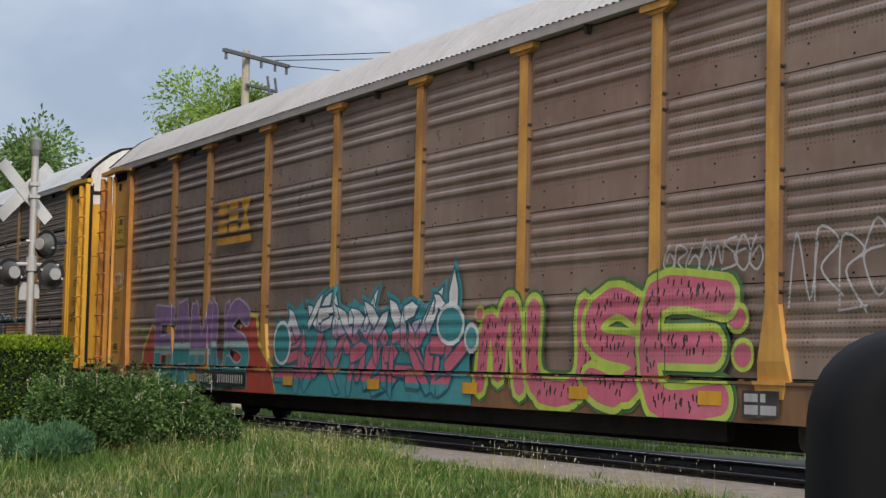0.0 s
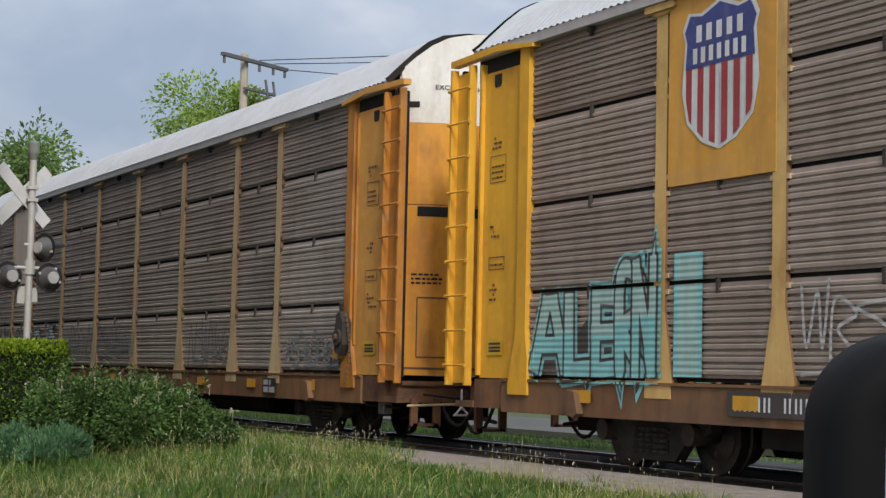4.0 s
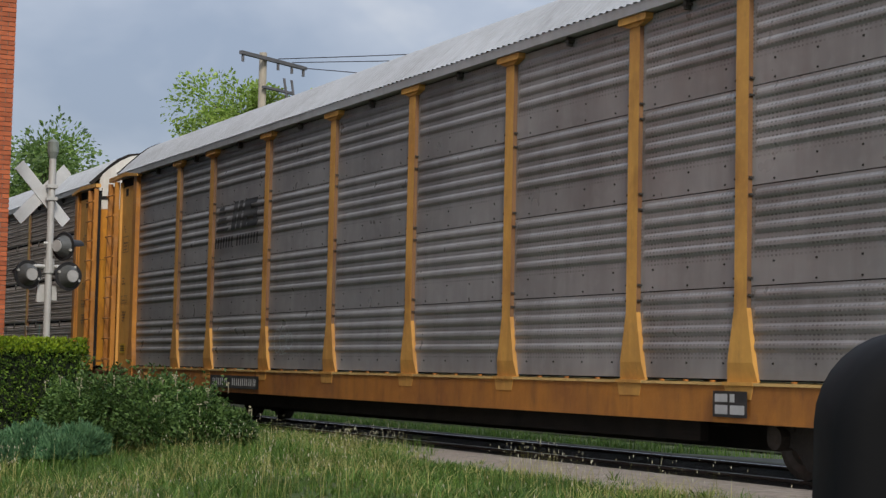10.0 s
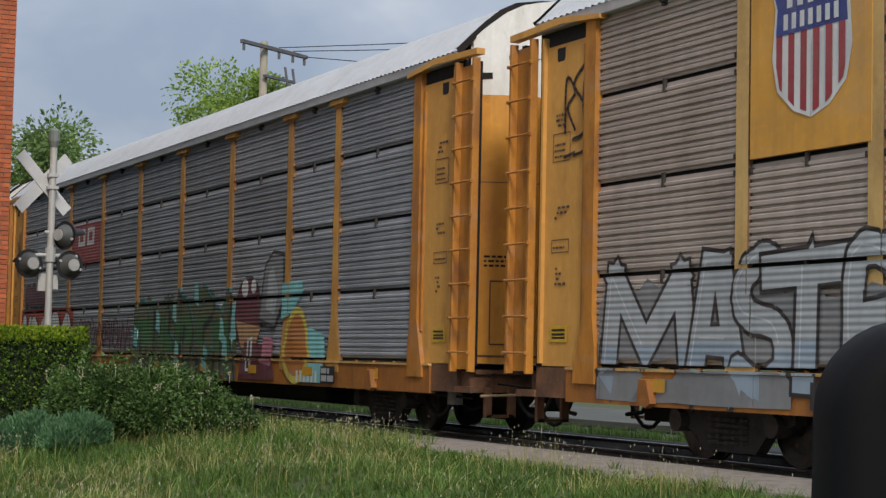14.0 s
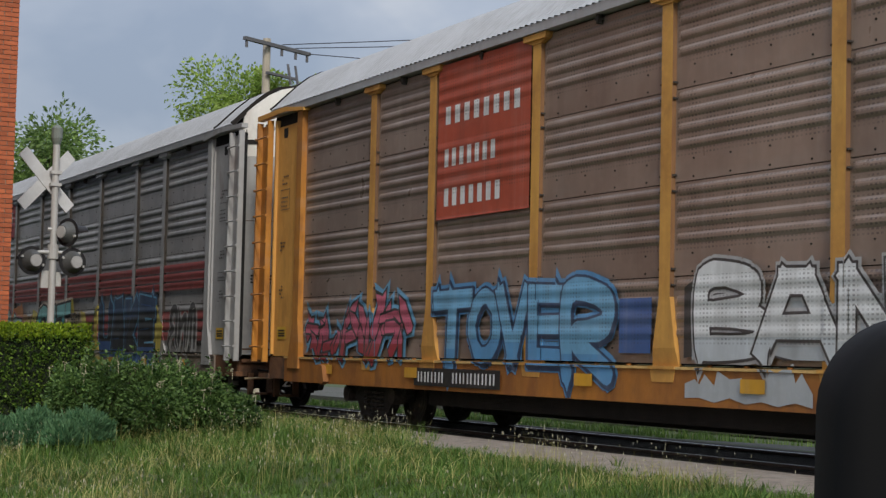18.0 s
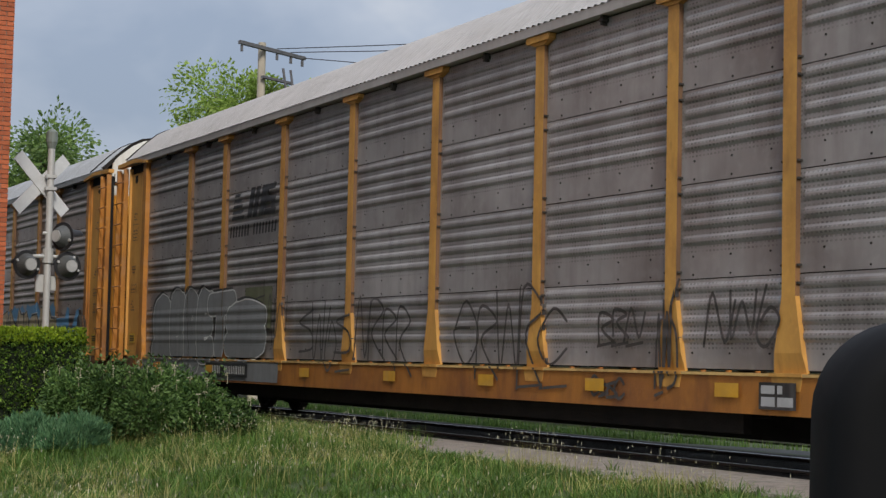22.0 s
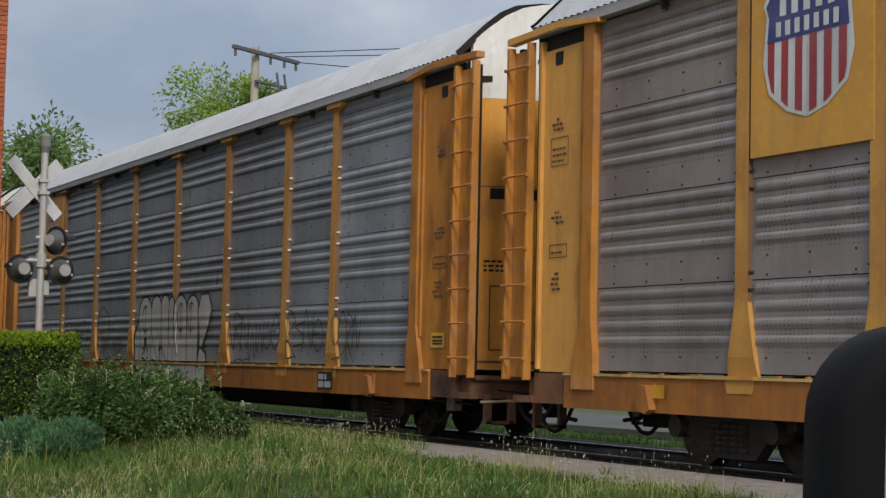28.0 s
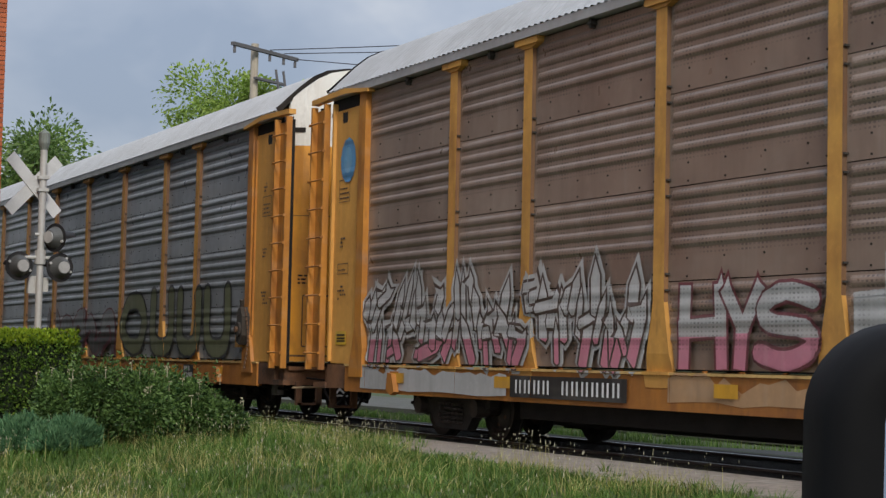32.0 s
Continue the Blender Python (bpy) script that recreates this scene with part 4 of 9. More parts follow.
BANDS = {"broad": ((1.0, 1.3, 0.25), (1.3, 1.72, 0.17), (1.72, 6.0, 0.1)),
         "fine": ((1.008, 1.3, 0.25), (1.3, 1.72, 0.17), (1.72, 1.978, 0.1), (2.022, 3.008, 0.1), (3.052, 6.0, 0.1))}


def lay(polys, layer, flat=None, kind="broad", inks=None, depth=0.0045):
    """Lays convex rings on sill, sheets and posts of a side; layer sets them one above another."""
    v, f, ink_of = [], [], []
    lift, ink = [0.0], [0]
    step = depth / max(1, len(polys))

    def emit(p, y):
        if len(p) < 3:
            return
        area = sum(p[i][0] * p[(i + 1) % len(p)][1] - p[(i + 1) % len(p)][0] * p[i][1] for i in range(len(p)))
        if abs(area) < 1e-5:
            return
        if area < 0:
            p = p[::-1]
        n = len(v)
        v.extend((x, y - 0.005 * layer - lift[0], z) for x, z in p)
        f.append(tuple(range(n, n + len(p))))
        ink_of.append(ink[0])

    for k, poly in enumerate(polys):
        lift[0] += step
        ink[0] = inks[k] if inks else 0
        if flat is not None:
            emit(poly, flat)
            continue
        for lo, hi, y in ((0.572, 0.93, -1.604), (0.936, 0.962, -1.6225)):       # sill and its lip, over the feet of the posts
            low = between(poly, 1, lo, hi)
            edge = -99
            for c in POSTS if low else ():
                for q, yy in ((between(low, 0, edge, c - 0.25), y), (between(low, 0, c - 0.25, c + 0.25), min(y, -1.609))):
                    if q:
                        emit(q, yy)
                edge = c + 0.25
            low = cut(low, 0, edge, True) if low else None
            if low:
                emit(low, y)
        for lo, hi, hw in BANDS[kind or "broad"]:
            band = between(poly, 1, lo, hi)
            if not band:
                continue
            x0, x1 = min(p[0] for p in band), max(p[0] for p in band)
            edge = x0 - 1
            for c in POSTS:
                if c + hw < x0 or c - hw > x1:
                    continue
                left = between(band, 0, edge, c - hw)
                if left:
                    emit(left, -1.588)
                mid = between(band, 0, c - hw, c + hw)
                if mid:
                    emit(mid, -1.6)
                    zs = []
                    for i in range(len(band)):      # the flank of the post
                        p, q = band[i], band[(i + 1) % len(band)]
                        if (p[0] - c - hw) * (q[0] - c - hw) < 0:
                            zs.append(p[1] + (q[1] - p[1]) * (c + hw - p[0]) / (q[0] - p[0]))
                    if len(zs) > 1 and max(zs) - min(zs) > 0.01:
                        n = len(v)
                        x = c + hw + 0.002 + 0.003 * layer + lift[0] * 0.5
                        v.extend([(x, -1.6 - 0.005 * layer, min(zs)), (x, -1.56, min(zs)), (x, -1.56, max(zs)), (x, -1.6 - 0.005 * layer, max(zs))])
                        f.append((n, n + 1, n + 2, n + 3))
                        ink_of.append(ink[0])
                edge = c + hw
            rest = cut(band, 0, edge, True)
            if rest:
                emit(rest, -1.588)
    return (v, f, ink_of) if inks else (v, f)


class Side:
    """The painted side of one car."""

    def __init__(self, car, kind):
        self.car, self.wave = car, kind

    def put(self, name, polys, colour, layer, parent=None, label="", flat=None):
        v, f = lay(polys, layer, flat, self.wave)
        if not f:
            return None
        ob = part(name, mesh_of(name, v, f, pigment(colour, self.wave)), parent or self.car, label)
        if len(polys) > 2 or len(f) > len(polys):
            ob["kind"] = "stuff"
        return ob


def put_many(side, name, painted, layer, label, depth=0.02):
    """Paint of several colours in the order in which it was sprayed, as one skin."""
    colours = []
    for c, p in painted:
        if c not in colours:
            colours.append(c)
    v, f, ink = lay([p for c, p in painted], layer, None, side.wave, [colours.index(c) for c, p in painted], depth)
    ob = part(name, mesh_of(name, v, f, [pigment(c, side.wave) for c in colours], ink), side.car, label)
    ob["kind"] = "stuff"
    return ob


def stroke(p, q, t, e=0.0, slant=0.0):
    """A bar from p to q, t thick, grown by e all round."""
    dx, dz = q[0] - p[0], q[1] - p[1]
    n = math.hypot(dx, dz) or 1e-6
    ux, uz = dx / n, dz / n
    h = t / 2 + e
    a, b = (p[0] - ux * (e + t * 0.2), p[1] - uz * (e + t * 0.2)), (q[0] + ux * (e + t * 0.2), q[1] + uz * (e + t * 0.2))
    return [(a[0] + uz * h, a[1] - ux * h), (b[0] + uz * h, b[1] - ux * h), (b[0] + ux * h * 0.5, b[1] + uz * h * 0.5), (b[0] - uz * h, b[1] + ux * h),
            (a[0] - uz * h, a[1] + ux * h), (a[0] - ux * h * 0.5, a[1] - uz * h * 0.5)]


# spines of loose hooks, arches and loops in a unit square; they spell nothing
SPINES = (
    (((0.05, 0.02), (0.12, 0.9), (0.6, 0.98), (0.8, 0.62), (0.42, 0.42)), ((0.45, 0.42), (0.75, 0.3), (0.95, 0.0))),
    (((0.92, 1.0), (0.3, 0.88), (0.22, 0.4), (0.6, 0.04), (1.0, 0.16)),),
    (((0.0, 0.62), (0.28, 1.0), (0.62, 0.62), (0.36, 0.24), (0.8, 0.0), (1.02, 0.36)),),
    (((0.1, 0.0), (0.24, 0.5), (0.08, 1.0)), ((0.26, 0.48), (0.9, 0.78), (0.86, 0.02))),
    (((0.04, 0.0), (0.18, 0.8), (0.52, 1.0), (0.84, 0.76), (0.92, 0.0)), ((0.5, 0.92), (0.46, 0.22))),
    (((1.0, 0.9), (0.16, 1.0), (0.56, 0.52), (0.08, 0.16), (0.92, 0.0)),),
    (((0.5, 0.96), (0.08, 0.66), (0.26, 0.12), (0.78, 0.16), (0.86, 0.72), (0.5, 0.96)), ((0.5, 0.94), (0.2, 1.1))),
    (((0.1, 1.0), (0.06, 0.3), (0.42, 0.0), (0.64, 0.4), (0.86, 0.04), (0.96, 1.0)),),
)


def smooth(knots, steps=4):
    """Points of a curve through the knots."""
    if len(knots) < 3:
        return list(knots)
    out = []
    for a, b, c, d in zip([knots[0]] + list(knots), knots, knots[1:], list(knots[2:]) + [knots[-1]]):
        for k in range(steps):
            u = k / steps
            out.append(tuple(0.5 * (2 * b[q] + (c[q] - a[q]) * u + (2 * a[q] - 5 * b[q] + 4 * c[q] - d[q]) * u * u + (3 * b[q] - a[q] - 3 * c[q] + d[q]) * u ** 3) for q in (0, 1)))
    out.append(knots[-1])
    return out


def blob(c, r, k=8):
    return [(c[0] + r * math.cos(2 * math.pi * i / k), c[1] + r * math.sin(2 * math.pi * i / k)) for i in range(k)]


def ribbon(pts, widths, e):
    """Round-jointed band along pts, grown by e."""
    out = []
    for (p, q), (t, u) in zip(zip(pts, pts[1:]), zip(widths, widths[1:])):
        dx, dz = q[0] - p[0], q[1] - p[1]
        n = math.hypot(dx, dz)
        if n < 1e-5:
            continue
        nx, nz = -dz / n, dx / n
        a, b = t / 2 + e, u / 2 + e
        out.append([(p[0] - nx * a, p[1] - nz * a), (q[0] - nx * b, q[1] - nz * b), (q[0] + nx * b, q[1] + nz * b), (p[0] + nx * a, p[1] + nz * a)])
    for p, t in zip(pts, widths):
        out.append(blob(p, t / 2 + e, 8 if t < 0.3 else 18))
    return out


def burner(side, x0, x1, z0, z1, n, seed, fills, outline="black", halo=None, thick=0.34, cloud=None, shine=None, halo_w=0.075, line=0.03, label="", puffy=False, wild=False):
    """A spray-painted piece of interlocked hooks and loops. fills: (share of the height, colour) from the bottom up."""
    rnd = random.Random(seed)
    if (x1 - x0) / n > 0.8 and not puffy:
        n = round(n * 1.3)
    painted = []
    label = label or "weathered spray-painted graffiti piece"
    h, w = z1 - z0, (x1 - x0) / n
    if cloud:
        m = max(5, int((x1 - x0) / 0.35))
        cw = (x1 - x0 + 0.3) / m
        for i in range(m):
            c = x0 - 0.15 + (i + 0.5) * cw
            lo, hi = z0 + rnd.uniform(-0.06, 0.0) * h, z1 + rnd.uniform(-0.22, 0.1) * h
            painted.append((cloud, [(c - cw * 0.75, lo + 0.08), (c + cw * 0.75, lo), (c + cw * 0.75, hi - 0.16), (c + cw * 0.4, hi - 0.02), (c - cw * 0.1, hi + 0.03), (c - cw * 0.6, hi - 0.1)]))
    shapes = []
    for i in range(n):
        t = max(0.11, thick * min(w, h) * (0.74 if not puffy else 1.05))
        lo, hi = z0 + t / 2 + rnd.uniform(0.0, 0.1) * h, z1 - t / 2 - rnd.uniform(0.0, 0.12) * h
        a, c = x0 + i * w + t * 0.4 - 0.06 * w, x0 + (i + 1) * w - t * 0.4 + 0.06 * w
        lean, strokes = rnd.uniform(-0.12, 0.12) * h, []
        mirror = rnd.random() < 0.4
        for spine in rnd.choice(SPINES):
            knots = []
            for u, p in spine:
                u = (1 - u if mirror else u) + rnd.uniform(-0.06, 0.06)
                p += rnd.uniform(-0.05, 0.05)
                knots.append((a + (c - a) * u + lean * (p - 0.5), lo + (hi - lo) * p))
            if wild:             # straight, tapering, pointed arms
                lean_out = rnd.choice((-1, 1)) * rnd.uniform(0.05, 0.3) * w
                e = knots[-1]
                knots.append((e[0] + lean_out, e[1] + (0.1 if e[1] > (lo + hi) / 2 else -0.05) * h * rnd.random()))
                strokes.append((knots, [t * 0.3] + [t * rnd.uniform(0.75, 1.2) for _ in knots[2:]] + [0.02]))
                continue
            pts = smooth(knots)
            k = len(pts)
            strokes.append((pts, [t * (0.78 + 0.4 * math.sin(math.pi * (j + 0.5) / k + 0.6 * rnd.random())) for j in range(k)]))
        for p in (strokes[0][0][0], strokes[-1][0][-1]) if not puffy else ():      # pointed flicks
            if rnd.random() < 0.25:
                continue
            s = 1 if p[1] > (z0 + z1) / 2 else -1
            strokes.append(([p, (p[0] + rnd.uniform(-0.2, 0.2) * w, p[1] + s * 0.1 * h), (p[0] + rnd.uniform(-0.35, 0.35) * w, min(z1 + 0.12 * h, p[1] + s * 0.22 * h))], [t * 0.8, t * 0.45, 0.02]))
        shapes.append(strokes)
    if halo:
        painted += [(halo, p) for strokes in shapes for pts, ws in strokes for p in ribbon(pts, ws, halo_w)]
    deep = 0.04 * h
    painted += [(outline, [(x + deep, z - deep) for x, z in p]) for strokes in shapes for pts, ws in strokes for p in ribbon(pts, ws, line)]
    order = list(range(len(shapes)))
    rnd.shuffle(order)
    for i in order:
        for pts, ws in shapes[i]:
            painted += [(outline, p) for p in ribbon(pts, ws, line)]
        for pts, ws in shapes[i]:
            for p in ribbon(pts, ws, -0.006):
                lo = 0.0
                for hi, colour in fills:
                    wob = 0.05 * math.sin(i * 2.3)
                    c = between(p, 1, z0 + h * (lo + wob * (lo > 0)) - (9 if lo == 0 else 0), z0 + h * (hi + wob * (hi < 1)) + (9 if hi >= 1 else 0))
                    if c:
                        painted.append((colour, c))
                    lo = hi
        for pts, ws in shapes[i]:
            if shine and len(pts) > 4:
                o = ws[1] * 0.24
                painted += [(shine, p) for p in ribbon([(x - o, z + o * 0.5) for x, z in pts[1:len(pts) * 2 // 3]], [0.026] * 40, 0)]
            if len(pts) > (2 if wild else 5) and rnd.random() < 0.8:    # folds and cracks inside
                for k in range(2):
                    j = rnd.randrange(1, len(pts) - 1)
                    c, r = pts[j], ws[j] * 0.42
                    b = rnd.uniform(-0.6, 0.9)
                    painted.append((outline, stroke((c[0] - r * math.cos(b), c[1] - r * math.sin(b)), (c[0] + r * 0.2 * math.cos(b), c[1] + r * 0.2 * math.sin(b)), 0.022)))
    return put_many(side, "graffiti", painted, 0 if cloud else 1, label)


def thorns(side, crest, z0, seed, fills, ground, cuts, label):
    """Merged letters under one spiked crest, with a black and white edge and black cuts inside. fills: (height, colour) from the bottom up; cuts: spacing and thin lines per metre."""
    rnd = random.Random(seed)
    painted = list(ground)
    pairs = list(zip(crest, crest[1:]))
    for grow, colour in ((0.07, "chalk"), (0.045, "black")):
        for p, q in pairs:
            painted.append((colour, [(min(p[0], q[0]) - grow * 0.7, z0), (max(p[0], q[0]) + grow * 0.7, z0), (max(p[0], q[0]) + grow * 0.7, (q if q[0] > p[0] else p)[1] + grow), (min(p[0], q[0]) - grow * 0.7, (p if q[0] > p[0] else q)[1] + grow)]))
    for p, q in pairs:
        if q[0] < p[0]:
            p, q = q, p
        ring, lo = [(p[0], z0), (q[0], z0), q, p], -9
        for hi, colour in fills:
            c = between(ring, 1, lo, hi)
            if c:
                painted.append((colour, c))
            lo = hi
    for a, b, c in zip(crest, crest[1:], crest[2:]):
        h = b[1] - z0
        if b[1] < a[1] and b[1] < c[1]:                     # a seam runs down from each notch
            x = b[0]
            line = [(x + rnd.uniform(-0.09, 0.09) * k, b[1] + 0.03 - h * k / 4) for k in range(5)]
            painted += [("black", p) for p in ribbon(line, [0.13, 0.08, 0.06, 0.04, 0.07], 0)]
        elif b[1] > a[1] and b[1] > c[1] and rnd.random() < 0.7:    # folded tip
            painted.append(("black", [(b[0], b[1] - 0.06), (b[0] + 0.05, b[1] - 0.3 * h), (b[0] - 0.04, b[1] - 0.38 * h)]))
    x, end = crest[0][0] + 0.3, crest[-1][0] - 0.2
    while x < end:                                          # holes and cuts
        for zc, size in ((z0 + 0.1, 0.24), (z0 + rnd.uniform(0.3, 0.45), 0.2), (z0 + rnd.uniform(0.5, 0.7), 0.18)):
            r, t = size * rnd.uniform(0.6, 1.2), rnd.uniform(0.3, 1.3)
            painted.append(("black", [(x + r * math.cos(t), zc + r * 0.8 * math.sin(t)), (x + r * 0.5 * math.cos(t + 2.2), zc + r * 0.4 * math.sin(t + 2.2)), (x + r * math.cos(t + 3.3), zc + r * 0.35 * math.sin(t + 3.3))]))
        for k in range(int(cuts[0] * cuts[1] / 2)):
            a, b = x + rnd.uniform(0, cuts[0]), z0 + rnd.uniform(0.08, 0.6)
            t, l = rnd.choice((0.2, 1.2, 1.45, 1.8, 2.3)), rnd.uniform(0.12, 0.34)
            painted.append(("black", stroke((a, b), (a + l * math.cos(t), b + l * math.sin(t)), rnd.uniform(0.018, 0.04))))
        x += cuts[0] * rnd.uniform(0.7, 1.2)
    return put_many(side, "graffiti", painted, 0, label)


def bent(n, r=0.5, cx=0.5, cz=0.5, a0=0, a1=360):
    return tuple((cx + r * math.cos(radians(a0 + (a1 - a0) * i / n)), cz + 0.5 * math.sin(radians(a0 + (a1 - a0) * i / n))) for i in range(n + 1))


# strokes of sprayed capitals in a unit square
CAPITALS = {
    "A": (((0.0, 0.0), (0.36, 1.0), (0.64, 1.0), (1.0, 0.0)), ((0.22, 0.34), (0.78, 0.34))),
    "B": (((0.08, 0.0), (0.08, 1.0), (0.8, 0.94), (0.82, 0.6), (0.2, 0.5), (0.98, 0.42), (0.94, 0.06), (0.08, 0.0)),),
    "C": (((1.0, 0.84), (0.62, 1.0), (0.12, 0.86), (0.0, 0.45), (0.16, 0.08), (0.66, 0.0), (1.0, 0.16)),),
    "E": (((1.0, 0.98), (0.08, 1.0), (0.08, 0.0), (1.0, 0.02)), ((0.08, 0.5), (0.86, 0.52))),
    "F": (((1.0, 0.98), (0.08, 1.0), (0.08, 0.0)), ((0.08, 0.5), (0.86, 0.54))),
    "H": (((0.08, 0.0), (0.08, 1.0)), ((0.92, 0.0), (0.92, 1.0)), ((0.08, 0.48), (0.92, 0.52))),
    "I": (((0.5, 0.0), (0.5, 1.0)),),
    "K": (((0.08, 0.0), (0.08, 1.0)), ((0.95, 1.0), (0.15, 0.45), (1.0, 0.0))),
    "L": (((0.12, 1.0), (0.12, 0.0), (1.0, 0.04)),),
    "M": (((0.0, 0.0), (0.1, 1.0), (0.5, 0.3), (0.9, 1.0), (1.0, 0.0)),),
    "m": (((0.0, 0.0), (0.12, 0.74), (0.36, 0.8), (0.42, 0.2), (0.52, 0.9), (0.82, 1.0), (1.0, 0.0)),),
    "N": (((0.06, 0.0), (0.06, 1.0), (0.94, 0.0), (0.94, 1.0)),),
    "O": (bent(12),),
    "P": (((0.1, 0.0), (0.1, 1.0), (0.9, 0.94), (0.94, 0.56), (0.1, 0.46)),),
    "R": (((0.08, 0.0), (0.08, 1.0), (0.88, 0.95), (0.9, 0.6), (0.2, 0.46), (1.0, 0.0)),),
    "S": (((1.0, 0.86), (0.5, 1.0), (0.06, 0.8), (0.2, 0.55), (0.84, 0.44), (0.96, 0.18), (0.5, 0.0), (0.0, 0.12)),),
    "T": (((0.0, 0.96), (1.0, 1.0)), ((0.5, 0.98), (0.46, 0.0))),
    "U": (((0.04, 1.0), (0.04, 0.3), (0.26, 0.02), (0.74, 0.02), (0.96, 0.3), (0.96, 1.0)),),
    "V": (((0.0, 1.0), (0.5, 0.0), (1.0, 1.0)),),
    "W": (((0.0, 1.0), (0.2, 0.0), (0.5, 0.75), (0.8, 0.0), (1.0, 1.0)),),
    "Y": (((0.0, 1.0), (0.5, 0.45), (1.0, 1.0)), ((0.5, 0.48), (0.46, 0.0))),
    "Z": (((0.04, 1.0), (0.96, 0.96), (0.04, 0.04), (1.0, 0.0)),),
    "4": (((0.7, 0.0), (0.7, 1.0), (0.0, 0.3), (1.0, 0.3)),),
}
ROUND = "CSOUBPRmG"


def limbs(pts, widths, e, square):
    if not square:
        return ribbon(pts, widths, e)
    out = []
    for (p, q), (t, u) in zip(zip(pts, pts[1:]), zip(widths, widths[1:])):
        dx, dz = q[0] - p[0], q[1] - p[1]
        n = math.hypot(dx, dz) or 1e-6
        ux, uz, a, b = dx / n, dz / n, t / 2 + e, u / 2 + e
        p, q = (p[0] - ux * a * 0.9, p[1] - uz * a * 0.9), (q[0] + ux * b * 0.9, q[1] + uz * b * 0.9)
        out.append([(p[0] + uz * a, p[1] - ux * a), (q[0] + uz * b, q[1] - ux * b), (q[0] - uz * b, q[1] + ux * b), (p[0] - uz * a, p[1] + ux * a)])
    return out


def piece(side, word, fills, ink, halo=None, thick=0.42, line=0.03, halo_w=0.07, square=True, spikes=0.0, drop=None, shine=None, seed=1, seeds=None, ground=(), label="", lean=0.0, layer=0):
    """Sprayed capitals, each in its own box (letter, x0, x1, z0, z1). fills: (share of the height, colour) from the bottom up; ground: rings of paint behind."""
    rnd = random.Random(seed)
    painted = list(ground)
    shapes = []
    for ch, x0, x1, z0, z1 in word:
        w, h = x1 - x0, z1 - z0
        t = max(0.08, 0.62 * thick * min(w, 0.8 * h)) if thick < 0.9 else w * 0.98
        strokes = []
        for stroke_pts in CAPITALS[ch]:
            knots = [(x0 + t / 2 + u * (w - t) + lean * (v - 0.5) + rnd.uniform(-0.02, 0.02) * w, z0 + t / 2 + v * (h - t) + rnd.uniform(-0.015, 0.015) * h) for u, v in stroke_pts]
            if ch in ROUND or not square:
                knots = smooth(knots, 4 if ch != "O" else 2)
            strokes.append((knots, [t * rnd.uniform(0.9, 1.1) for _ in knots]))
        horns = []
        for pts, ws in strokes:
            for p in (pts[0], pts[-1]):
                if spikes and rnd.random() < 0.6:
                    up = 1 if p[1] > (z0 + z1) / 2 else -1
                    b = t * rnd.uniform(0.3, 0.5)
                    horns.append((p[0], p[1], b, rnd.uniform(-0.5, 0.5) * t, up * (t / 2 + spikes * h * rnd.uniform(0.4, 1.1))))
        shapes.append((strokes, horns, z0, z1))

    def horn(hn, e):
        x, z, b, dx, dz = hn
        up = 1 if dz > 0 else -1
        return [(x - b - e, z), (x + b + e, z), (x + dx, z + dz + up * e * 2.2)]

    def body(k, e):
        strokes, horns, z0, z1 = shapes[k]
        return [q for pts, ws in strokes for q in limbs(pts, ws, e, square and len(pts) < 6)] + [horn(hn, e) for hn in horns]

    if halo:
        for k in range(len(shapes)):
            painted += [(halo, q) for q in body(k, halo_w)]
    if drop:
        colour, dx, dz = drop
        for k in range(len(shapes)):
            for u in (0.35, 0.7, 1.0):
                painted += [(colour, [(x + dx * u, z + dz * u) for x, z in q]) for q in body(k, line)]
    for k, (strokes, horns, z0, z1) in enumerate(shapes):
        painted += [(ink, q) for q in body(k, line)]
        h, wob = z1 - z0, 0.03 * math.sin(k * 2.3)
        for q in body(k, -0.004):
            lo = 0.0
            for hi, colour in fills:
                c = between(q, 1, z0 + h * (lo + wob) if lo > 0 else -9, z0 + h * (hi + wob) if hi < 1 else 99)
                if c:
                    painted.append((colour, c))
                lo = hi
        for pts, ws in strokes:
            if shine:
                o = ws[0] * 0.26
                painted += [(shine, q) for q in ribbon([(x - o, z + o * 0.4) for x, z in pts[:max(2, len(pts) * 2 // 3)]], [0.022] * 40, 0)]
            if seeds:
                for p, q in zip(pts, pts[1:]):
                    for i in range(max(1, int(math.hypot(q[0] - p[0], q[1] - p[1]) / 0.05))):
                        u, o = rnd.random(), rnd.uniform(-0.34, 0.34) * ws[0]
                        x, z = p[0] + (q[0] - p[0]) * u + o, p[1] + (q[1] - p[1]) * u + rnd.uniform(-0.3, 0.3) * ws[0] * 0.8
                        painted.append((seeds, stroke((x, z), (x + rnd.uniform(-0.02, 0.035), z + 0.05), 0.026)))
    return put_many(side, "graffiti", painted, layer, label or "weathered spray-painted graffiti letters")


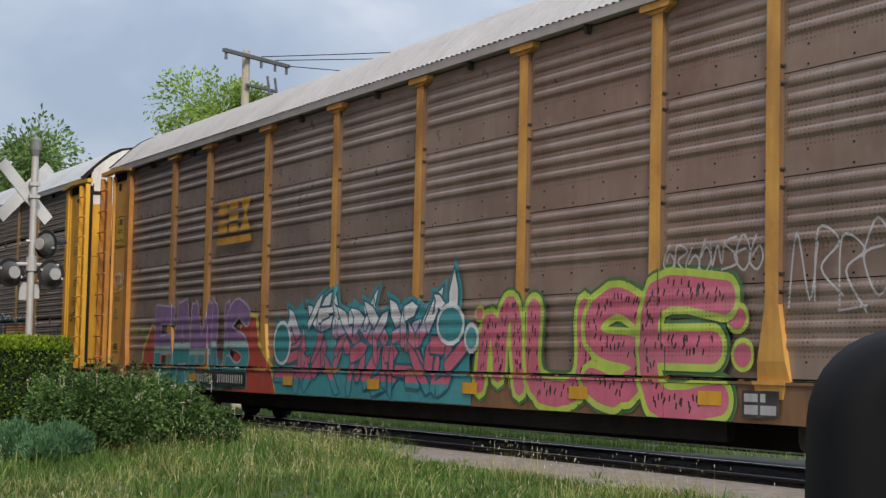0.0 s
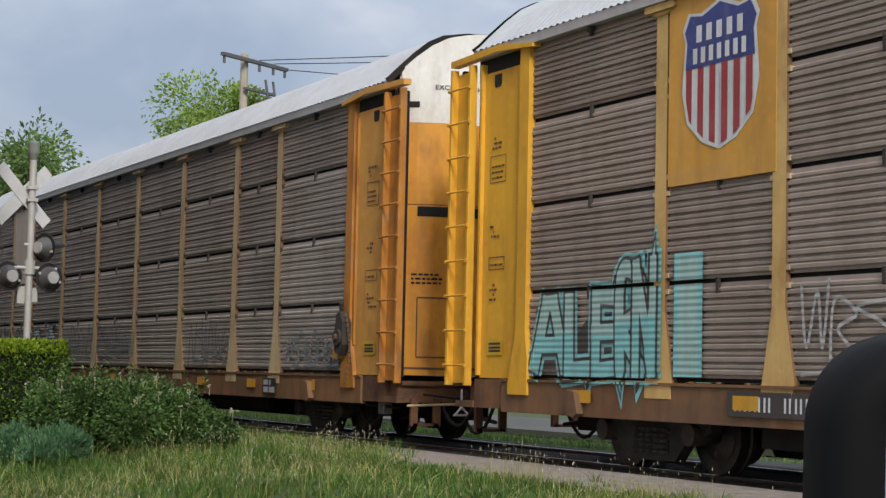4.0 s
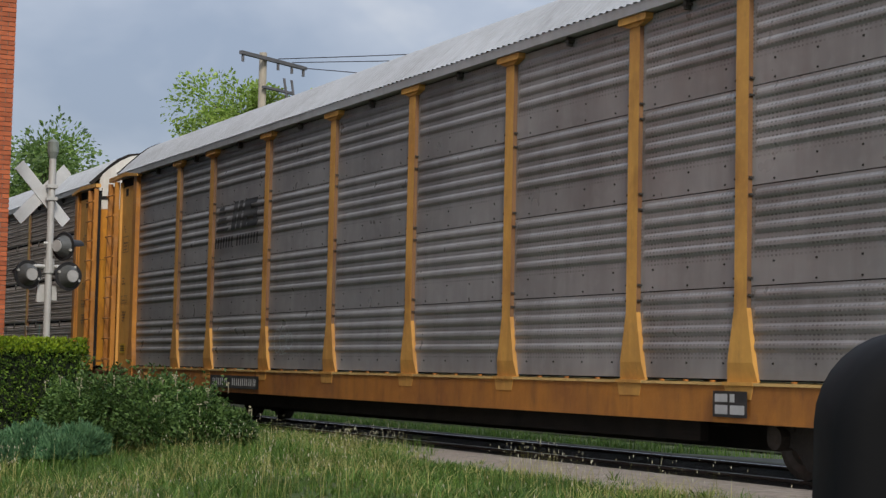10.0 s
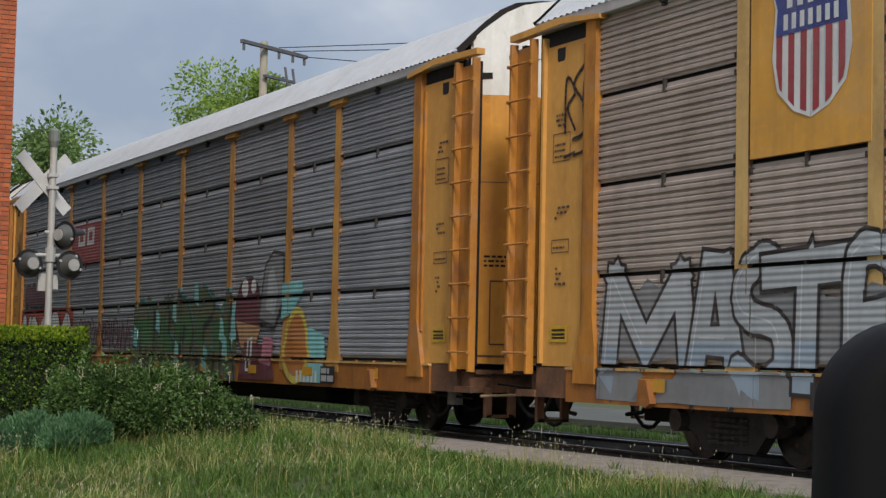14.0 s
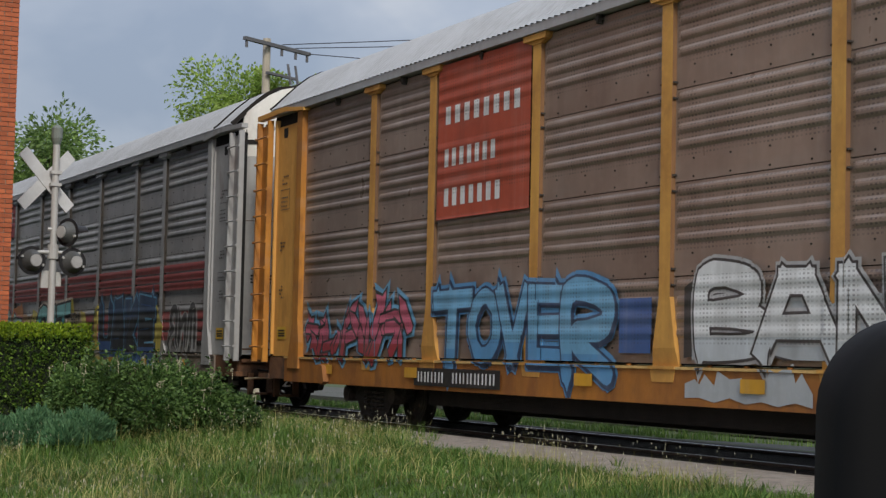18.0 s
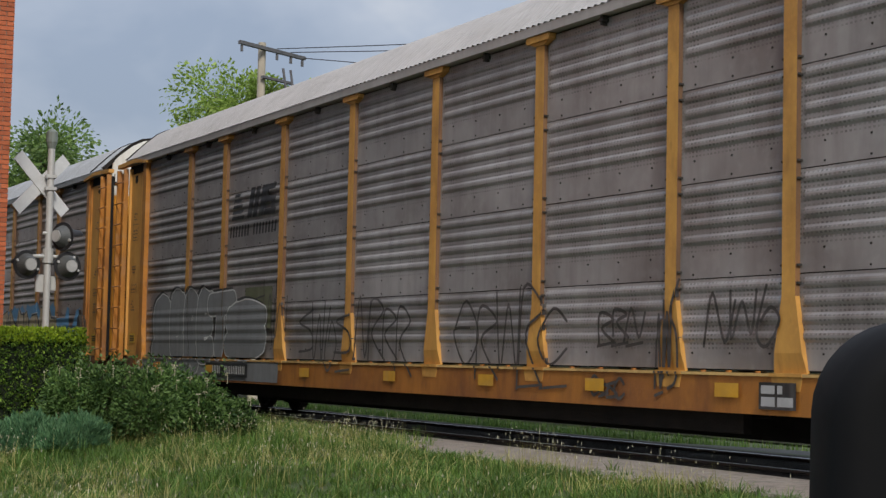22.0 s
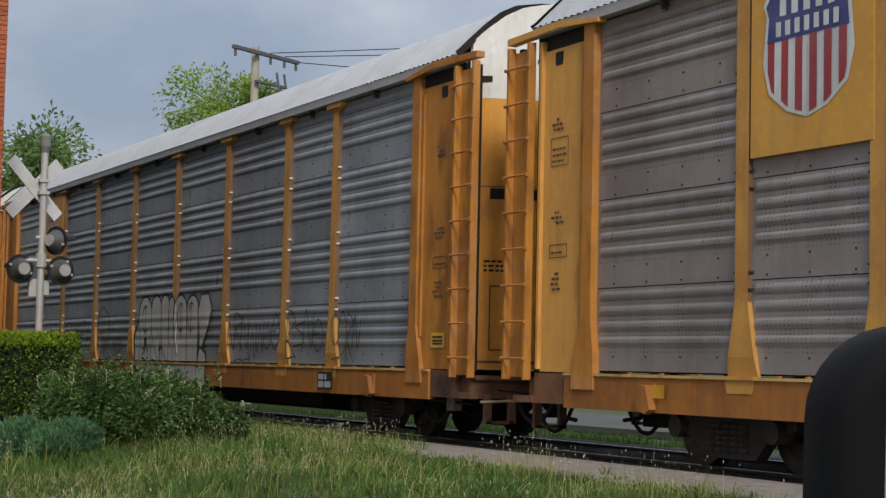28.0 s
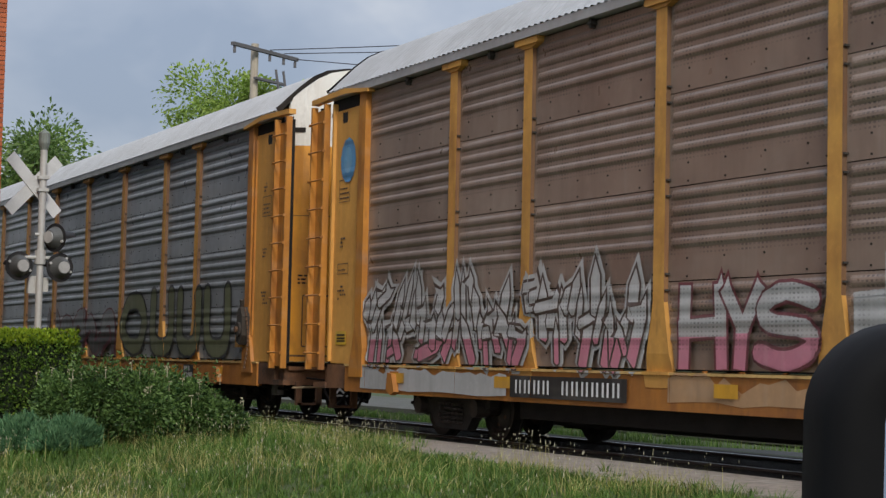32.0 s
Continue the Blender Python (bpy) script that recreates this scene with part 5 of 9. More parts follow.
def wildstyle(side, x0, x1, z0, z1, n, seed, fills, ink, edge=None, ground=(), label="", slope=0.9, size=0.5, layer=0):
    """Interlocked angular shards and arrows; it spells nothing."""
    rnd = random.Random(seed)
    painted, shards = list(ground), []
    for i in range(n):
        u = (i + rnd.random()) / n
        x, z = x0 + (x1 - x0) * u, z0 + (z1 - z0) * rnd.uniform(0.12, 0.8)
        a = rnd.choice((slope, slope, math.pi - slope, 1.5, 0.15)) + rnd.uniform(-0.25, 0.25)
        l, w = size * rnd.uniform(0.6, 1.5), size * rnd.uniform(0.2, 0.42)
        l = min(l, (z1 - z0) * 0.95)
        ux, uz = math.cos(a), math.sin(a)
        z = min(max(z, z0 + abs(uz) * l * 0.5), z1 - abs(uz) * l * 0.35)
        k = rnd.uniform(-0.3, 0.3) * w
        at = lambda p, q, x=x, z=z, ux=ux, uz=uz: (x + ux * p - uz * q, z + uz * p + ux * q)
        kite = lambda e, l=l, w=w, k=k, at=at: [at(-l * 0.5 - e, k - w * 0.3), at(-l * 0.42, w * 0.45 + e), at(l * 0.25, w * 0.5 + e), at(l * 0.62 + 2 * e, 0), at(l * 0.3, -w * 0.5 - e), at(-l * 0.45, -w * 0.5 - e)]
        shards.append((kite, z))
        if rnd.random() < 0.35:         # barb
            barb = lambda e, l=l, w=w, at=at: [at(l * 0.1, w * 0.3), at(l * 0.28 + e, w * 1.3 + 2 * e), at(l * 0.42 + e, w * 0.2)]
            shards.append((barb, z))
    if edge:
        painted += [(edge, kite(0.085)) for kite, z in shards]
    for kite, z in shards:
        painted.append((ink, kite(0.032)))
        lo = 0.0
        for hi, colour in fills:
            c = between(kite(-0.004), 1, z0 + (z1 - z0) * lo if lo > 0 else -9, z0 + (z1 - z0) * hi if hi < 1 else 99)
            if c:
                painted.append((colour, c))
            lo = hi
    return put_many(side, "graffiti", painted, layer, label)


def cloud_of(colour, x0, x1, z0, z1, seed, rough=0.25, step=0.4):
    """Rings of an uneven sprayed ground."""
    rnd = random.Random(seed)
    n = max(2, int((x1 - x0) / step))
    xs = [x0 + (x1 - x0) * i / n for i in range(n + 1)]
    lo, hi = [z0 + rnd.uniform(0, rough) * 0.3 for _ in xs], [z1 - rnd.uniform(0, rough) for _ in xs]
    return [(colour, [(xs[i], lo[i]), (xs[i + 1], lo[i + 1]), (xs[i + 1], hi[i + 1]), ((xs[i] + xs[i + 1]) / 2 + rnd.uniform(-0.1, 0.1), max(hi[i], hi[i + 1]) + rnd.uniform(0, rough) * 0.5), (xs[i], hi[i])]) for i in range(n)]


def drawn(colour, width, *lines):
    return [(colour, q) for line in lines for q in ribbon(smooth(list(line)), [width] * 80, 0)]


def ringed(colour, edge, x, z, rx, rz, w=0.06):
    oval = lambda a, b: [(x + a * math.cos(2 * math.pi * i / 14), z + b * math.sin(2 * math.pi * i / 14)) for i in range(14)]
    return [(edge, oval(rx, rz)), (colour, oval(rx - w, rz - w))]


HOOKS = (((0.05, 1), (0.2, 0), (0.5, 0.85), (0.75, 0.05), (0.95, 1)), ((0.9, 0.8), (0.4, 1), (0, 0.5), (0.4, 0), (0.95, 0.25)), ((0, 0), (0.3, 1), (0.7, 0.1), (1, 0.9)),
         ((0.1, 0), (0.2, 1), (0.9, 0.8), (0.3, 0.5), (1, 0)), ((0.9, 1), (0.1, 0.8), (0.8, 0.5), (0.9, 0.1), (0, 0)), ((0, 0.5), (0.5, 1), (1, 0.5), (0.5, 0), (0, 0.5), (0.6, 0.6)),
         ((0.5, 1), (0.1, 0.3), (0.5, 0), (0.9, 0.4), (0.6, 0.7), (0.3, 0.4)))


def scribble(side, x0, x1, z0, z1, seed, colour, width=0.035, loops=4, flat=None, label=""):
    """A quick one-line tag of loops and slashes; it spells nothing."""
    rnd = random.Random(seed)
    loops = max(loops, int((x1 - x0) / (0.32 * (z1 - z0) + 0.06)))
    polys, w = [], (x1 - x0) / loops
    for i in range(loops):
        h0, h1 = z0 + (z1 - z0) * rnd.uniform(0, 0.3), z1 - (z1 - z0) * rnd.uniform(0, 0.3)
        kx = lambda u: x0 + w * (i - 0.1 + u * 1.25) + rnd.uniform(-0.08, 0.08) * w
        knots = [(kx(u), h0 + (h1 - h0) * q + rnd.uniform(-0.06, 0.06) * (h1 - h0)) for u, q in rnd.choice(HOOKS)]
        for a, b, c, d in zip([knots[0]] + knots, knots, knots[1:], knots[2:] + [knots[-1]]):
            pts = []
            for k in range(6):
                u = k / 5
                pts.append(tuple(0.5 * (2 * b[q] + (c[q] - a[q]) * u + (2 * a[q] - 5 * b[q] + 4 * c[q] - d[q]) * u * u + (3 * b[q] - a[q] - 3 * c[q] + d[q]) * u ** 3) for q in (0, 1)))
            polys += [stroke(p, r, width * 0.8) for p, r in zip(pts, pts[1:])]
        if rnd.random() < 0.3:
            polys.append(stroke((x0 + w * i, z0 + 0.02), (x0 + w * (i + 1.1), z0 + 0.06), width * 0.7))
    return side.put("graffiti_tag", polys, colour, 2, None, label or "thin spray-can scribble", flat)


def throwup(side, x0, x1, z0, z1, n, seed, fill, outline, halo=None, label=""):
    """Fat puffy shapes with a heavy line."""
    return burner(side, x0, x1, z0, z1, n, seed, ((1, fill),), outline, halo, 0.42, None, None, 0.09, 0.035, label, True)


FONT = {}


def letters(text, bold):
    """Triangles of a word in the built-in font, scaled to the unit square."""
    if (text, bold) not in FONT:
        cu = bpy.data.curves.new("word", "FONT")
        cu.body, cu.offset, cu.resolution_u = text, bold, 3
        ob = new("word", cu)
        bpy.context.view_layer.update()
        me = bpy.data.meshes.new_from_object(ob.evaluated_get(bpy.context.evaluated_depsgraph_get()))
        me.calc_loop_triangles()
        co = [(v.co.x, v.co.y) for v in me.vertices]
        FONT[(text, bold)] = [[co[i] for i in t.vertices] for t in me.loop_triangles]
        bpy.data.objects.remove(ob)
        bpy.data.curves.remove(cu)
        bpy.data.meshes.remove(me)
    return FONT[(text, bold)]


def word_rings(text, bold, x0, x1, z0, z1, like=None):
    ref = [p for t in letters(text, like if like is not None else bold) for p in t]
    a, b, c, e = min(p[0] for p in ref), max(p[0] for p in ref), min(p[1] for p in ref), max(p[1] for p in ref)
    return [[(x0 + (x1 - x0) * (p[0] - a) / (b - a), z0 + (z1 - z0) * (p[1] - c) / (e - c)) for p in t] for t in letters(text, bold)]


def lettered(side, text, x0, x1, z0, z1, colour, layer=3, bold=0.0, parent=None, label="", flat=None, name="lettering"):
    return side.put(name, word_rings(text, bold, x0, x1, z0, z1), colour, layer, parent, label, flat)


def rect(x0, x1, z0, z1):
    return [(x0, z0), (x1, z0), (x1, z1), (x0, z1)]


def bars(side, x0, x1, z0, z1, n, colour, layer=3, parent=None, label="", name="text_bar", flat=None, lean=0.0, gap_at=()):
    """A line of writing as plain upright bars."""
    w = (x1 - x0) / n
    polys = []
    for i in range(n):
        if i in gap_at:
            continue
        a, b = x0 + w * (i + 0.22), x0 + w * (i + 0.76)
        polys.append([(a, z0), (b, z0), (b + lean, z1), (a + lean, z1)])
    return side.put(name, polys, colour, layer, parent, label, flat)


def number_plate_of_car(side, x0, x1, z0=0.66, z1=0.9, back="black", ink="white", n=11, gap_at=(4,)):
    p = side.put("number_panel", [rect(x0, x1, z0, z1)], back, 4, None, "stencilled car number on a dark panel")
    w = (x1 - x0 - 0.2) / n
    polys = []
    for i in range(n):
        if i in gap_at:
            continue
        a = x0 + 0.1 + w * (i + 0.16)
        za, zc = z0 + 0.05, z1 - 0.05
        polys += [rect(a, a + w * 0.2, za, zc), rect(a + w * 0.46, a + w * 0.66, za, zc)]
    side.put("text_bar", polys, ink, 5, p)


def shield(side, x0, x1, z0, z1, back="panel", y=-1.6):
    """Yellow plate with a striped shield: blue field above, red and white stripes below."""
    plate = Build().box(-9.0, -7.2, y, y + 0.05, z0 - 0.35, 4.96)
    base = part("sign_panel", plate.mesh("sign_panel", pigment(back, "")), side.car, "flat yellow sign panel with a striped shield")
    w, h = x1 - x0, z1 - z0
    out = [(0.5, 0), (0.72, 0.06), (0.93, 0.2), (1, 0.42), (0.96, 0.75), (1, 0.84), (0.92, 0.95), (0.75, 0.93), (0.5, 1), (0.25, 0.93), (0.08, 0.95), (0, 0.84), (0.04, 0.75), (0, 0.42), (0.07, 0.2), (0.28, 0.06)]

    def fan(e):
        pts = [(x0 + w * (0.5 + (u - 0.5) * (1 + e)), z0 + h * (0.5 + (q - 0.5) * (1 + e * 0.7))) for u, q in out]
        c = (x0 + w * 0.5, z0 + h * 0.5)
        return [[c, pts[i], pts[(i + 1) % len(pts)]] for i in range(len(pts))]

    wv, side.wave = side.wave, ""
    s = side.put("shield", fan(0.08), "white", 1, base, "", y)
    side.put("shield_field", [p for p in (cut(t, 1, z0 + h * 0.57, True) for t in fan(0.0)) if p], "shieldblue", 2, base, "", y)
    low = [p for p in (cut(t, 1, z0 + h * 0.57, False) for t in fan(0.0)) if p]
    st = []
    for i in range(6):
        a = x0 + w * (0.02 + i * 0.17)
        st += [p for p in (between(t, 0, a, a + w * 0.085) for t in low) if p]
    side.put("shield_stripes", st, "crimson", 2, base, "", y)
    bars(side, x0 + w * 0.14, x1 - w * 0.14, z0 + h * 0.75, z0 + h * 0.87, 5, "white", 3, base, flat=y)
    bars(side, x0 + w * 0.1, x1 - w * 0.1, z0 + h * 0.6, z0 + h * 0.71, 7, "white", 3, base, flat=y)
    side.wave = wv
    return base


def railroad_blocks(side, x0, x1, z0, z1, colour, shadow=None, underline=True):
    """A bold three-letter mark as three notched blocks, underlined."""
    w = (x1 - x0) / 3
    polys, dark = [], []
    for i in range(3):
        a, b = x0 + w * (i + 0.06), x0 + w * (i + 0.9)
        zb = z0 + (z1 - z0) * (0.26 if underline else 0)
        zm, hgt = (zb + z1) / 2, z1 - zb
        if i < 2:                       # slabs with cut corners, parted by slits
            cuts = (0.0, 0.44, 0.56, 1.0) if i == 0 else (0.0, 0.27, 0.37, 0.63, 0.73, 1.0)
            for lo, hi in zip(cuts[::2], cuts[1::2]):
                polys.append([(a + 0.05 * (lo == 0), zb + hgt * lo), (b - 0.05, zb + hgt * lo), (b, zb + hgt * (lo + hi) / 2), (b - 0.05, zb + hgt * hi), (a + 0.05 * (hi == 1), zb + hgt * hi), (a, zb + hgt * (lo + hi) / 2)])
        else:
            polys += [[(a, z1), (b, z1), ((a + b) / 2 + 0.06, zm), ((a + b) / 2 - 0.06, zm)], [(a, zb), (b, zb), ((a + b) / 2 + 0.06, zm), ((a + b) / 2 - 0.06, zm)]]
    if underline:
        polys.append(rect(x0, x1, z0, z0 + 0.12))
    root = None
    if shadow:
        root = side.put("railroad_mark", [[(x + 0.04, z - 0.045) for x, z in p] for p in polys], shadow, 1, None, "painted block mark of the railroad")
    side.put("railroad_mark" if root is None else "mark_face", polys, colour, 2, root, "painted block mark of the railroad" if root is None else "")


def slanted_mark(side, x0, x1, z0, z1):
    """Black speed stripes, slanted blocks and a line of bars below."""
    h, w = z1 - z0, x1 - x0
    polys = []
    for i in range(5):
        z = z0 + h * (0.38 + 0.12 * i)
        polys.append([(x0 + w * (0.04 + 0.015 * i), z), (x0 + w * (0.3 - 0.02 * i), z), (x0 + w * (0.33 - 0.02 * i), z + h * 0.07), (x0 + w * (0.06 + 0.015 * i), z + h * 0.07)])
    for a, b in ((0.38, 0.47), (0.5, 0.58), (0.62, 0.72)):
        polys.append([(x0 + w * a, z0 + h * 0.38), (x0 + w * b, z0 + h * 0.38), (x0 + w * (b + 0.08), z1), (x0 + w * (a + 0.08), z1)])
    for z in (0.38, 0.63, 0.88):
        polys.append([(x0 + w * 0.72, z0 + h * z), (x0 + w * 0.95, z0 + h * z), (x0 + w * 0.98, z0 + h * (z + 0.12)), (x0 + w * 0.75, z0 + h * (z + 0.12))])
    polys += [rect(x0 + w * 0.76, x0 + w * 0.83, z0 + h * 0.7, z0 + h * 0.9), rect(x0 + w * 0.88, x0 + w * 0.96, z0 + h * 0.45, z0 + h * 0.7)]
    r = side.put("railroad_mark", polys, "black", 2, None, "faded black slanted mark of the railroad")
    bars(side, x0, x1, z0, z0 + h * 0.24, 16, "black", 2, r, gap_at=(7,), lean=0.03)


def stencils(side, s, seed, ink="soot"):
    """Small stencilled boxes and lines on an end plate and a warning plate; s: +1 front, -1 rear."""
    rnd = random.Random(seed)
    cx = 12.72 * s
    y = -1.574
    fr = []
    for z0, z1, w in ((3.38, 3.72, 0.2), (2.3, 2.46, 0.2)):
        if rnd.random() < 0.8:
            t = 0.011
            fr += [rect(cx - w, cx + w, z0, z0 + t), rect(cx - w, cx + w, z1 - t, z1), rect(cx - w, cx - w + t, z0, z1), rect(cx + w - t, cx + w, z0, z1)]
            for i in range(int((z1 - z0) / 0.07) - 1):
                a = cx - w + 0.04
                while a < cx + w - 0.1:
                    u = rnd.uniform(0.025, 0.08)
                    fr.append(rect(a, a + u, z0 + 0.05 + i * 0.07, z0 + 0.075 + i * 0.07))
                    a += u + 0.02
    for z in (3.92, 3.86, 3.8, 2.82, 2.76, 2.7, 2.1, 2.04, 1.98, 1.92):
        a = cx - 0.12 + rnd.uniform(-0.06, 0.06)
        for j in range(rnd.randint(1, 3)):
            u = rnd.uniform(0.03, 0.09)
            fr.append(rect(a, a + u, z, z + 0.028))
            a += u + 0.025
    wv, side.wave = side.wave, ""
    side.put("stencil", fr, ink, 1, None, "small dark stencilled notices", y)
    if rnd.random() < 0.7:
        p = side.put("warning_plate", [rect(cx - 0.2, cx + 0.2, 1.25, 1.45)], "yellow", 1, None, "small yellow warning plate", y)
        side.put("text_bar", [rect(cx - 0.15, cx + 0.15, z, z + 0.025) for z in (1.29, 1.33, 1.38)], "black", 2, p, "", y)
    side.wave = wv


def quality_notice(side):
    """Bright yellow notice with three lines on the rear end plate."""
    wv, side.wave = side.wave, ""
    p = side.put("notice_panel", [rect(-12.98, -12.3, 3.42, 4.06)], "yellow", 1, None, "bright yellow notice with black words", -1.574)
    edge = [rect(-12.96, -12.32, 3.44, 3.452), rect(-12.96, -12.32, 4.028, 4.04), rect(-12.96, -12.948, 3.44, 4.04), rect(-12.332, -12.32, 3.44, 4.04)]
    side.put("notice_border", edge, "black", 2, p, "", -1.574)
    side.put("text_bar", [rect(-12.8, -12.76, 3.86, 3.94), rect(-12.7, -12.48, 3.86, 3.98)], "black", 2, p, "", -1.574)
    lettered(side, "Quality", -12.84, -12.46, 3.66, 3.8, "black", 2, 0.004, p, "", -1.574)
    lettered(side, "Auto Rack", -12.9, -12.38, 3.49, 3.59, "black", 2, 0.004, p, "", -1.574)
    side.wave = wv


def head_words(side):
    """Warning on the white arch above the front door."""
    rings = word_rings("EXCESS HEIGHT CAR", 0.01, -1.0, 0.0, 5.0, 5.065)
    v, f = [], []
    for t in rings:
        n = len(v)
        v += [(13.205 + 0.38 * (1 - abs(p[0] / 1.5) ** 3.2) + 0.006, p[0], p[1]) for p in t]
        f.append((n, n + 1, n + 2))
    part("warning_words", mesh_of("warning_words", v, f, pigment("black", "")), side.car, "black warning words on the white arch")


def reflectors(side, x0, x1):
    """Yellow reflective squares along the sill."""
    for x in (-10.6, -7.6, -3.0, 0.2, 3.1, 5.7, 8.2, 10.7):
        if x0 < x < x1:
            side.put("reflector", [rect(x - 0.2, x + 0.2, 0.72, 0.86)], "amber", 5, None, "yellow reflective square")


# ---------------------------------------------------------------- the fifteen cars
def side_of(k, kind, *a, **kw):
    car = autorack(k, kind, *a, **kw)
    s = Side(car, kind)
    stencils(s, 1, 10 + k)
    stencils(s, -1, 40 + k)
    head_words(s)
    p = s.put("stencil_panel", [rect(8.72, 9.3, 0.62, 0.88)], "black", 4, None, "black stencil panel with white lines")
    s.put("text_bar", [rect(8.76, 8.98, 0.65, 0.74), rect(9.02, 9.26, 0.65, 0.74), rect(8.76, 8.98, 0.77, 0.85), rect(9.02, 9.1, 0.77, 0.85)], "chalk", 5, p)
    return s


# 0: brown, watermelon piece
s = side_of(0, "broad", "brown", "grey", sill=UMBER, label="weathered brown autorack railcar with yellow posts and pink watermelon graffiti")
railroad_blocks(s, -6.6, -4.9, 3.1, 3.85, "amber")
reflectors(s, -13, 13)
red = [("lemon", [(-11.05, 0.57), (-9.6, 0.57), (-9.5, 1.4), (-10.2, 1.82), (-10.75, 1.35)]), ("red", [(-10.95, 0.57), (-9.6, 0.57), (-9.5, 1.35), (-10.2, 1.74), (-10.68, 1.28)]),
       ("lemon", [(-5.6, 0.57), (-3.5, 0.57), (-3.75, 1.0), (-4.35, 1.4), (-4.5, 1.86), (-5.1, 1.92), (-5.6, 1.3)]), ("red", [(-5.6, 0.57), (-3.62, 0.57), (-3.85, 0.98), (-4.45, 1.36), (-4.6, 1.8), (-5.1, 1.85), (-5.6, 1.3)])]
piece(s, (("F", -10.1, -8.85, 0.58, 2.1), ("A", -9.0, -7.75, 0.6, 2.15), ("M", -7.95, -6.55, 0.6, 2.1), ("U", -6.75, -5.8, 0.72, 2.1), ("S", -6.0, -4.85, 0.72, 2.12)),
      ((0.42, "teal"), (0.5, "mint"), (1, "purple")), "lilac", None, 0.44, 0.035, spikes=0.05, seed=5, ground=red + cloud_of("teal", -9.8, -4.9, 0.57, 1.1, 3), label="purple and teal spray-painted graffiti piece")
s.put("paint_patch", [rect(-3.6, 3.1, 0.58, 0.93)], "teal", 0, None, "teal paint along the sill")
wildstyle(s, -3.5, 2.7, 0.6, 2.22, 62, 12, ((0.14, "teal"), (0.56, "pink"), (0.64, "lilac"), (1, "white")), "deepteal", "teal", cloud_of("teal", -3.7, 3.0, 0.6, 1.95, 4, 0.35), "teal, pink and white spray-painted graffiti piece", 0.75, 0.62)
put_many(s, "graffiti", ringed("teal", "white", -3.35, 1.38, 0.38, 0.36) + ringed("teal", "white", 2.5, 1.6, 0.4, 0.28) + ringed("teal", "white", 3.1, 1.42, 0.2, 0.2), 3, "white rings of paint round the teal piece")
piece(s, (("m", 3.2, 4.5, 0.7, 1.86), ("U", 4.4, 5.95, 0.64, 1.86), ("S", 5.75, 7.1, 0.66, 1.95), ("E", 6.95, 8.55, 0.6, 1.98)), ((1, "pink"),), "lime", "green", 0.5, 0.075, 0.115, square=False, seed=8, seeds="black", layer=1,
      label="pink watermelon graffiti letters with a green rind")
put_many(s, "graffiti", ringed("pink", "lime", 8.6, 1.58, 0.19, 0.16, 0.05) + ringed("pink", "lime", 8.7, 1.22, 0.19, 0.17, 0.05) + ringed("pink", "lime", 3.3, 1.72, 0.13, 0.11, 0.04), 2, "pink drops of paint with a lime edge")
scribble(s, 9.4, 10.8, 1.6, 2.5, 3, "chalk", 0.03, 4)
scribble(s, 7.3, 9.0, 2.0, 2.45, 5, "chalk", 0.03, 3)
scribble(s, -11.4, -10.6, 1.5, 1.78, 6, "lime", 0.02, 3)
scribble(s, -12.9, -12.3, 2.5, 2.9, 9, "white", 0.03, 2, -1.574)
number_plate_of_car(s, -7.5, -4.9)
quality_notice(s)

# 1: brown sheets with open joints, shield
s = side_of(1, "fine", "walnut", "white", slot=True, post=STRAW, trim=SUNLIT, plate=SUNLIT, door=SUNLIT, sill=UMBER, lug=PALE, label="brown slatted autorack railcar with a striped shield and bright graffiti")
shield(s, -8.7, -7.5, 3.35, 4.8)
reflectors(s, -13, 13)
piece(s, (("A", -11.8, -10.95, 1.03, 1.95), ("L", -11.1, -10.4, 0.98, 1.98), ("E", -10.5, -9.9, 1.0, 2.0), ("R", -10.0, -9.35, 0.98, 2.2), ("N", -9.65, -9.15, 1.0, 2.3)), ((0.5, "aqua"), (1, "mint")), "soot", "aqua", 0.46, 0.034, 0.075, spikes=0.14, seed=21,
      ground=cloud_of("soot", -11.7, -9.3, 1.03, 1.8, 5, 0.3) + [("aqua", rect(-8.88, -8.38, 1.03, 2.3)), ("mint", rect(-8.8, -8.46, 1.05, 2.26))], label="pale teal spray-painted graffiti piece")
scribble(s, -6.8, -4.5, 1.05, 1.95, 22, "chalk", 0.045, 5)
serifs = [("white", [(x, 0.93), (x + 0.25, 0.93), (x + 0.12, 0.6)]) for x in (-4.2 + 0.3 * i for i in range(17))]
piece(s, (("H", -4.2, -3.0, 1.02, 2.0), ("I", -3.05, -2.4, 1.02, 2.0), ("N", -2.4, -1.2, 1.02, 2.0), ("E", -1.22, -0.2, 1.02, 2.0), ("Y", -0.25, 0.82, 1.02, 2.02), ("4", 0.8, 1.15, 1.05, 1.5)), ((1, "crimson"),), "black", "white", 0.5, 0.03, 0.075, spikes=0.08, seed=9,
      ground=[("maroon", rect(-4.2, 0.95, 0.6, 0.93))] + serifs, label="dark red graffiti letters with a white spiked edge")
s.put("paint_patch", [rect(1.75, 9.0, 0.58, 0.93)], "red", 0, None, "orange-red paint along the sill")
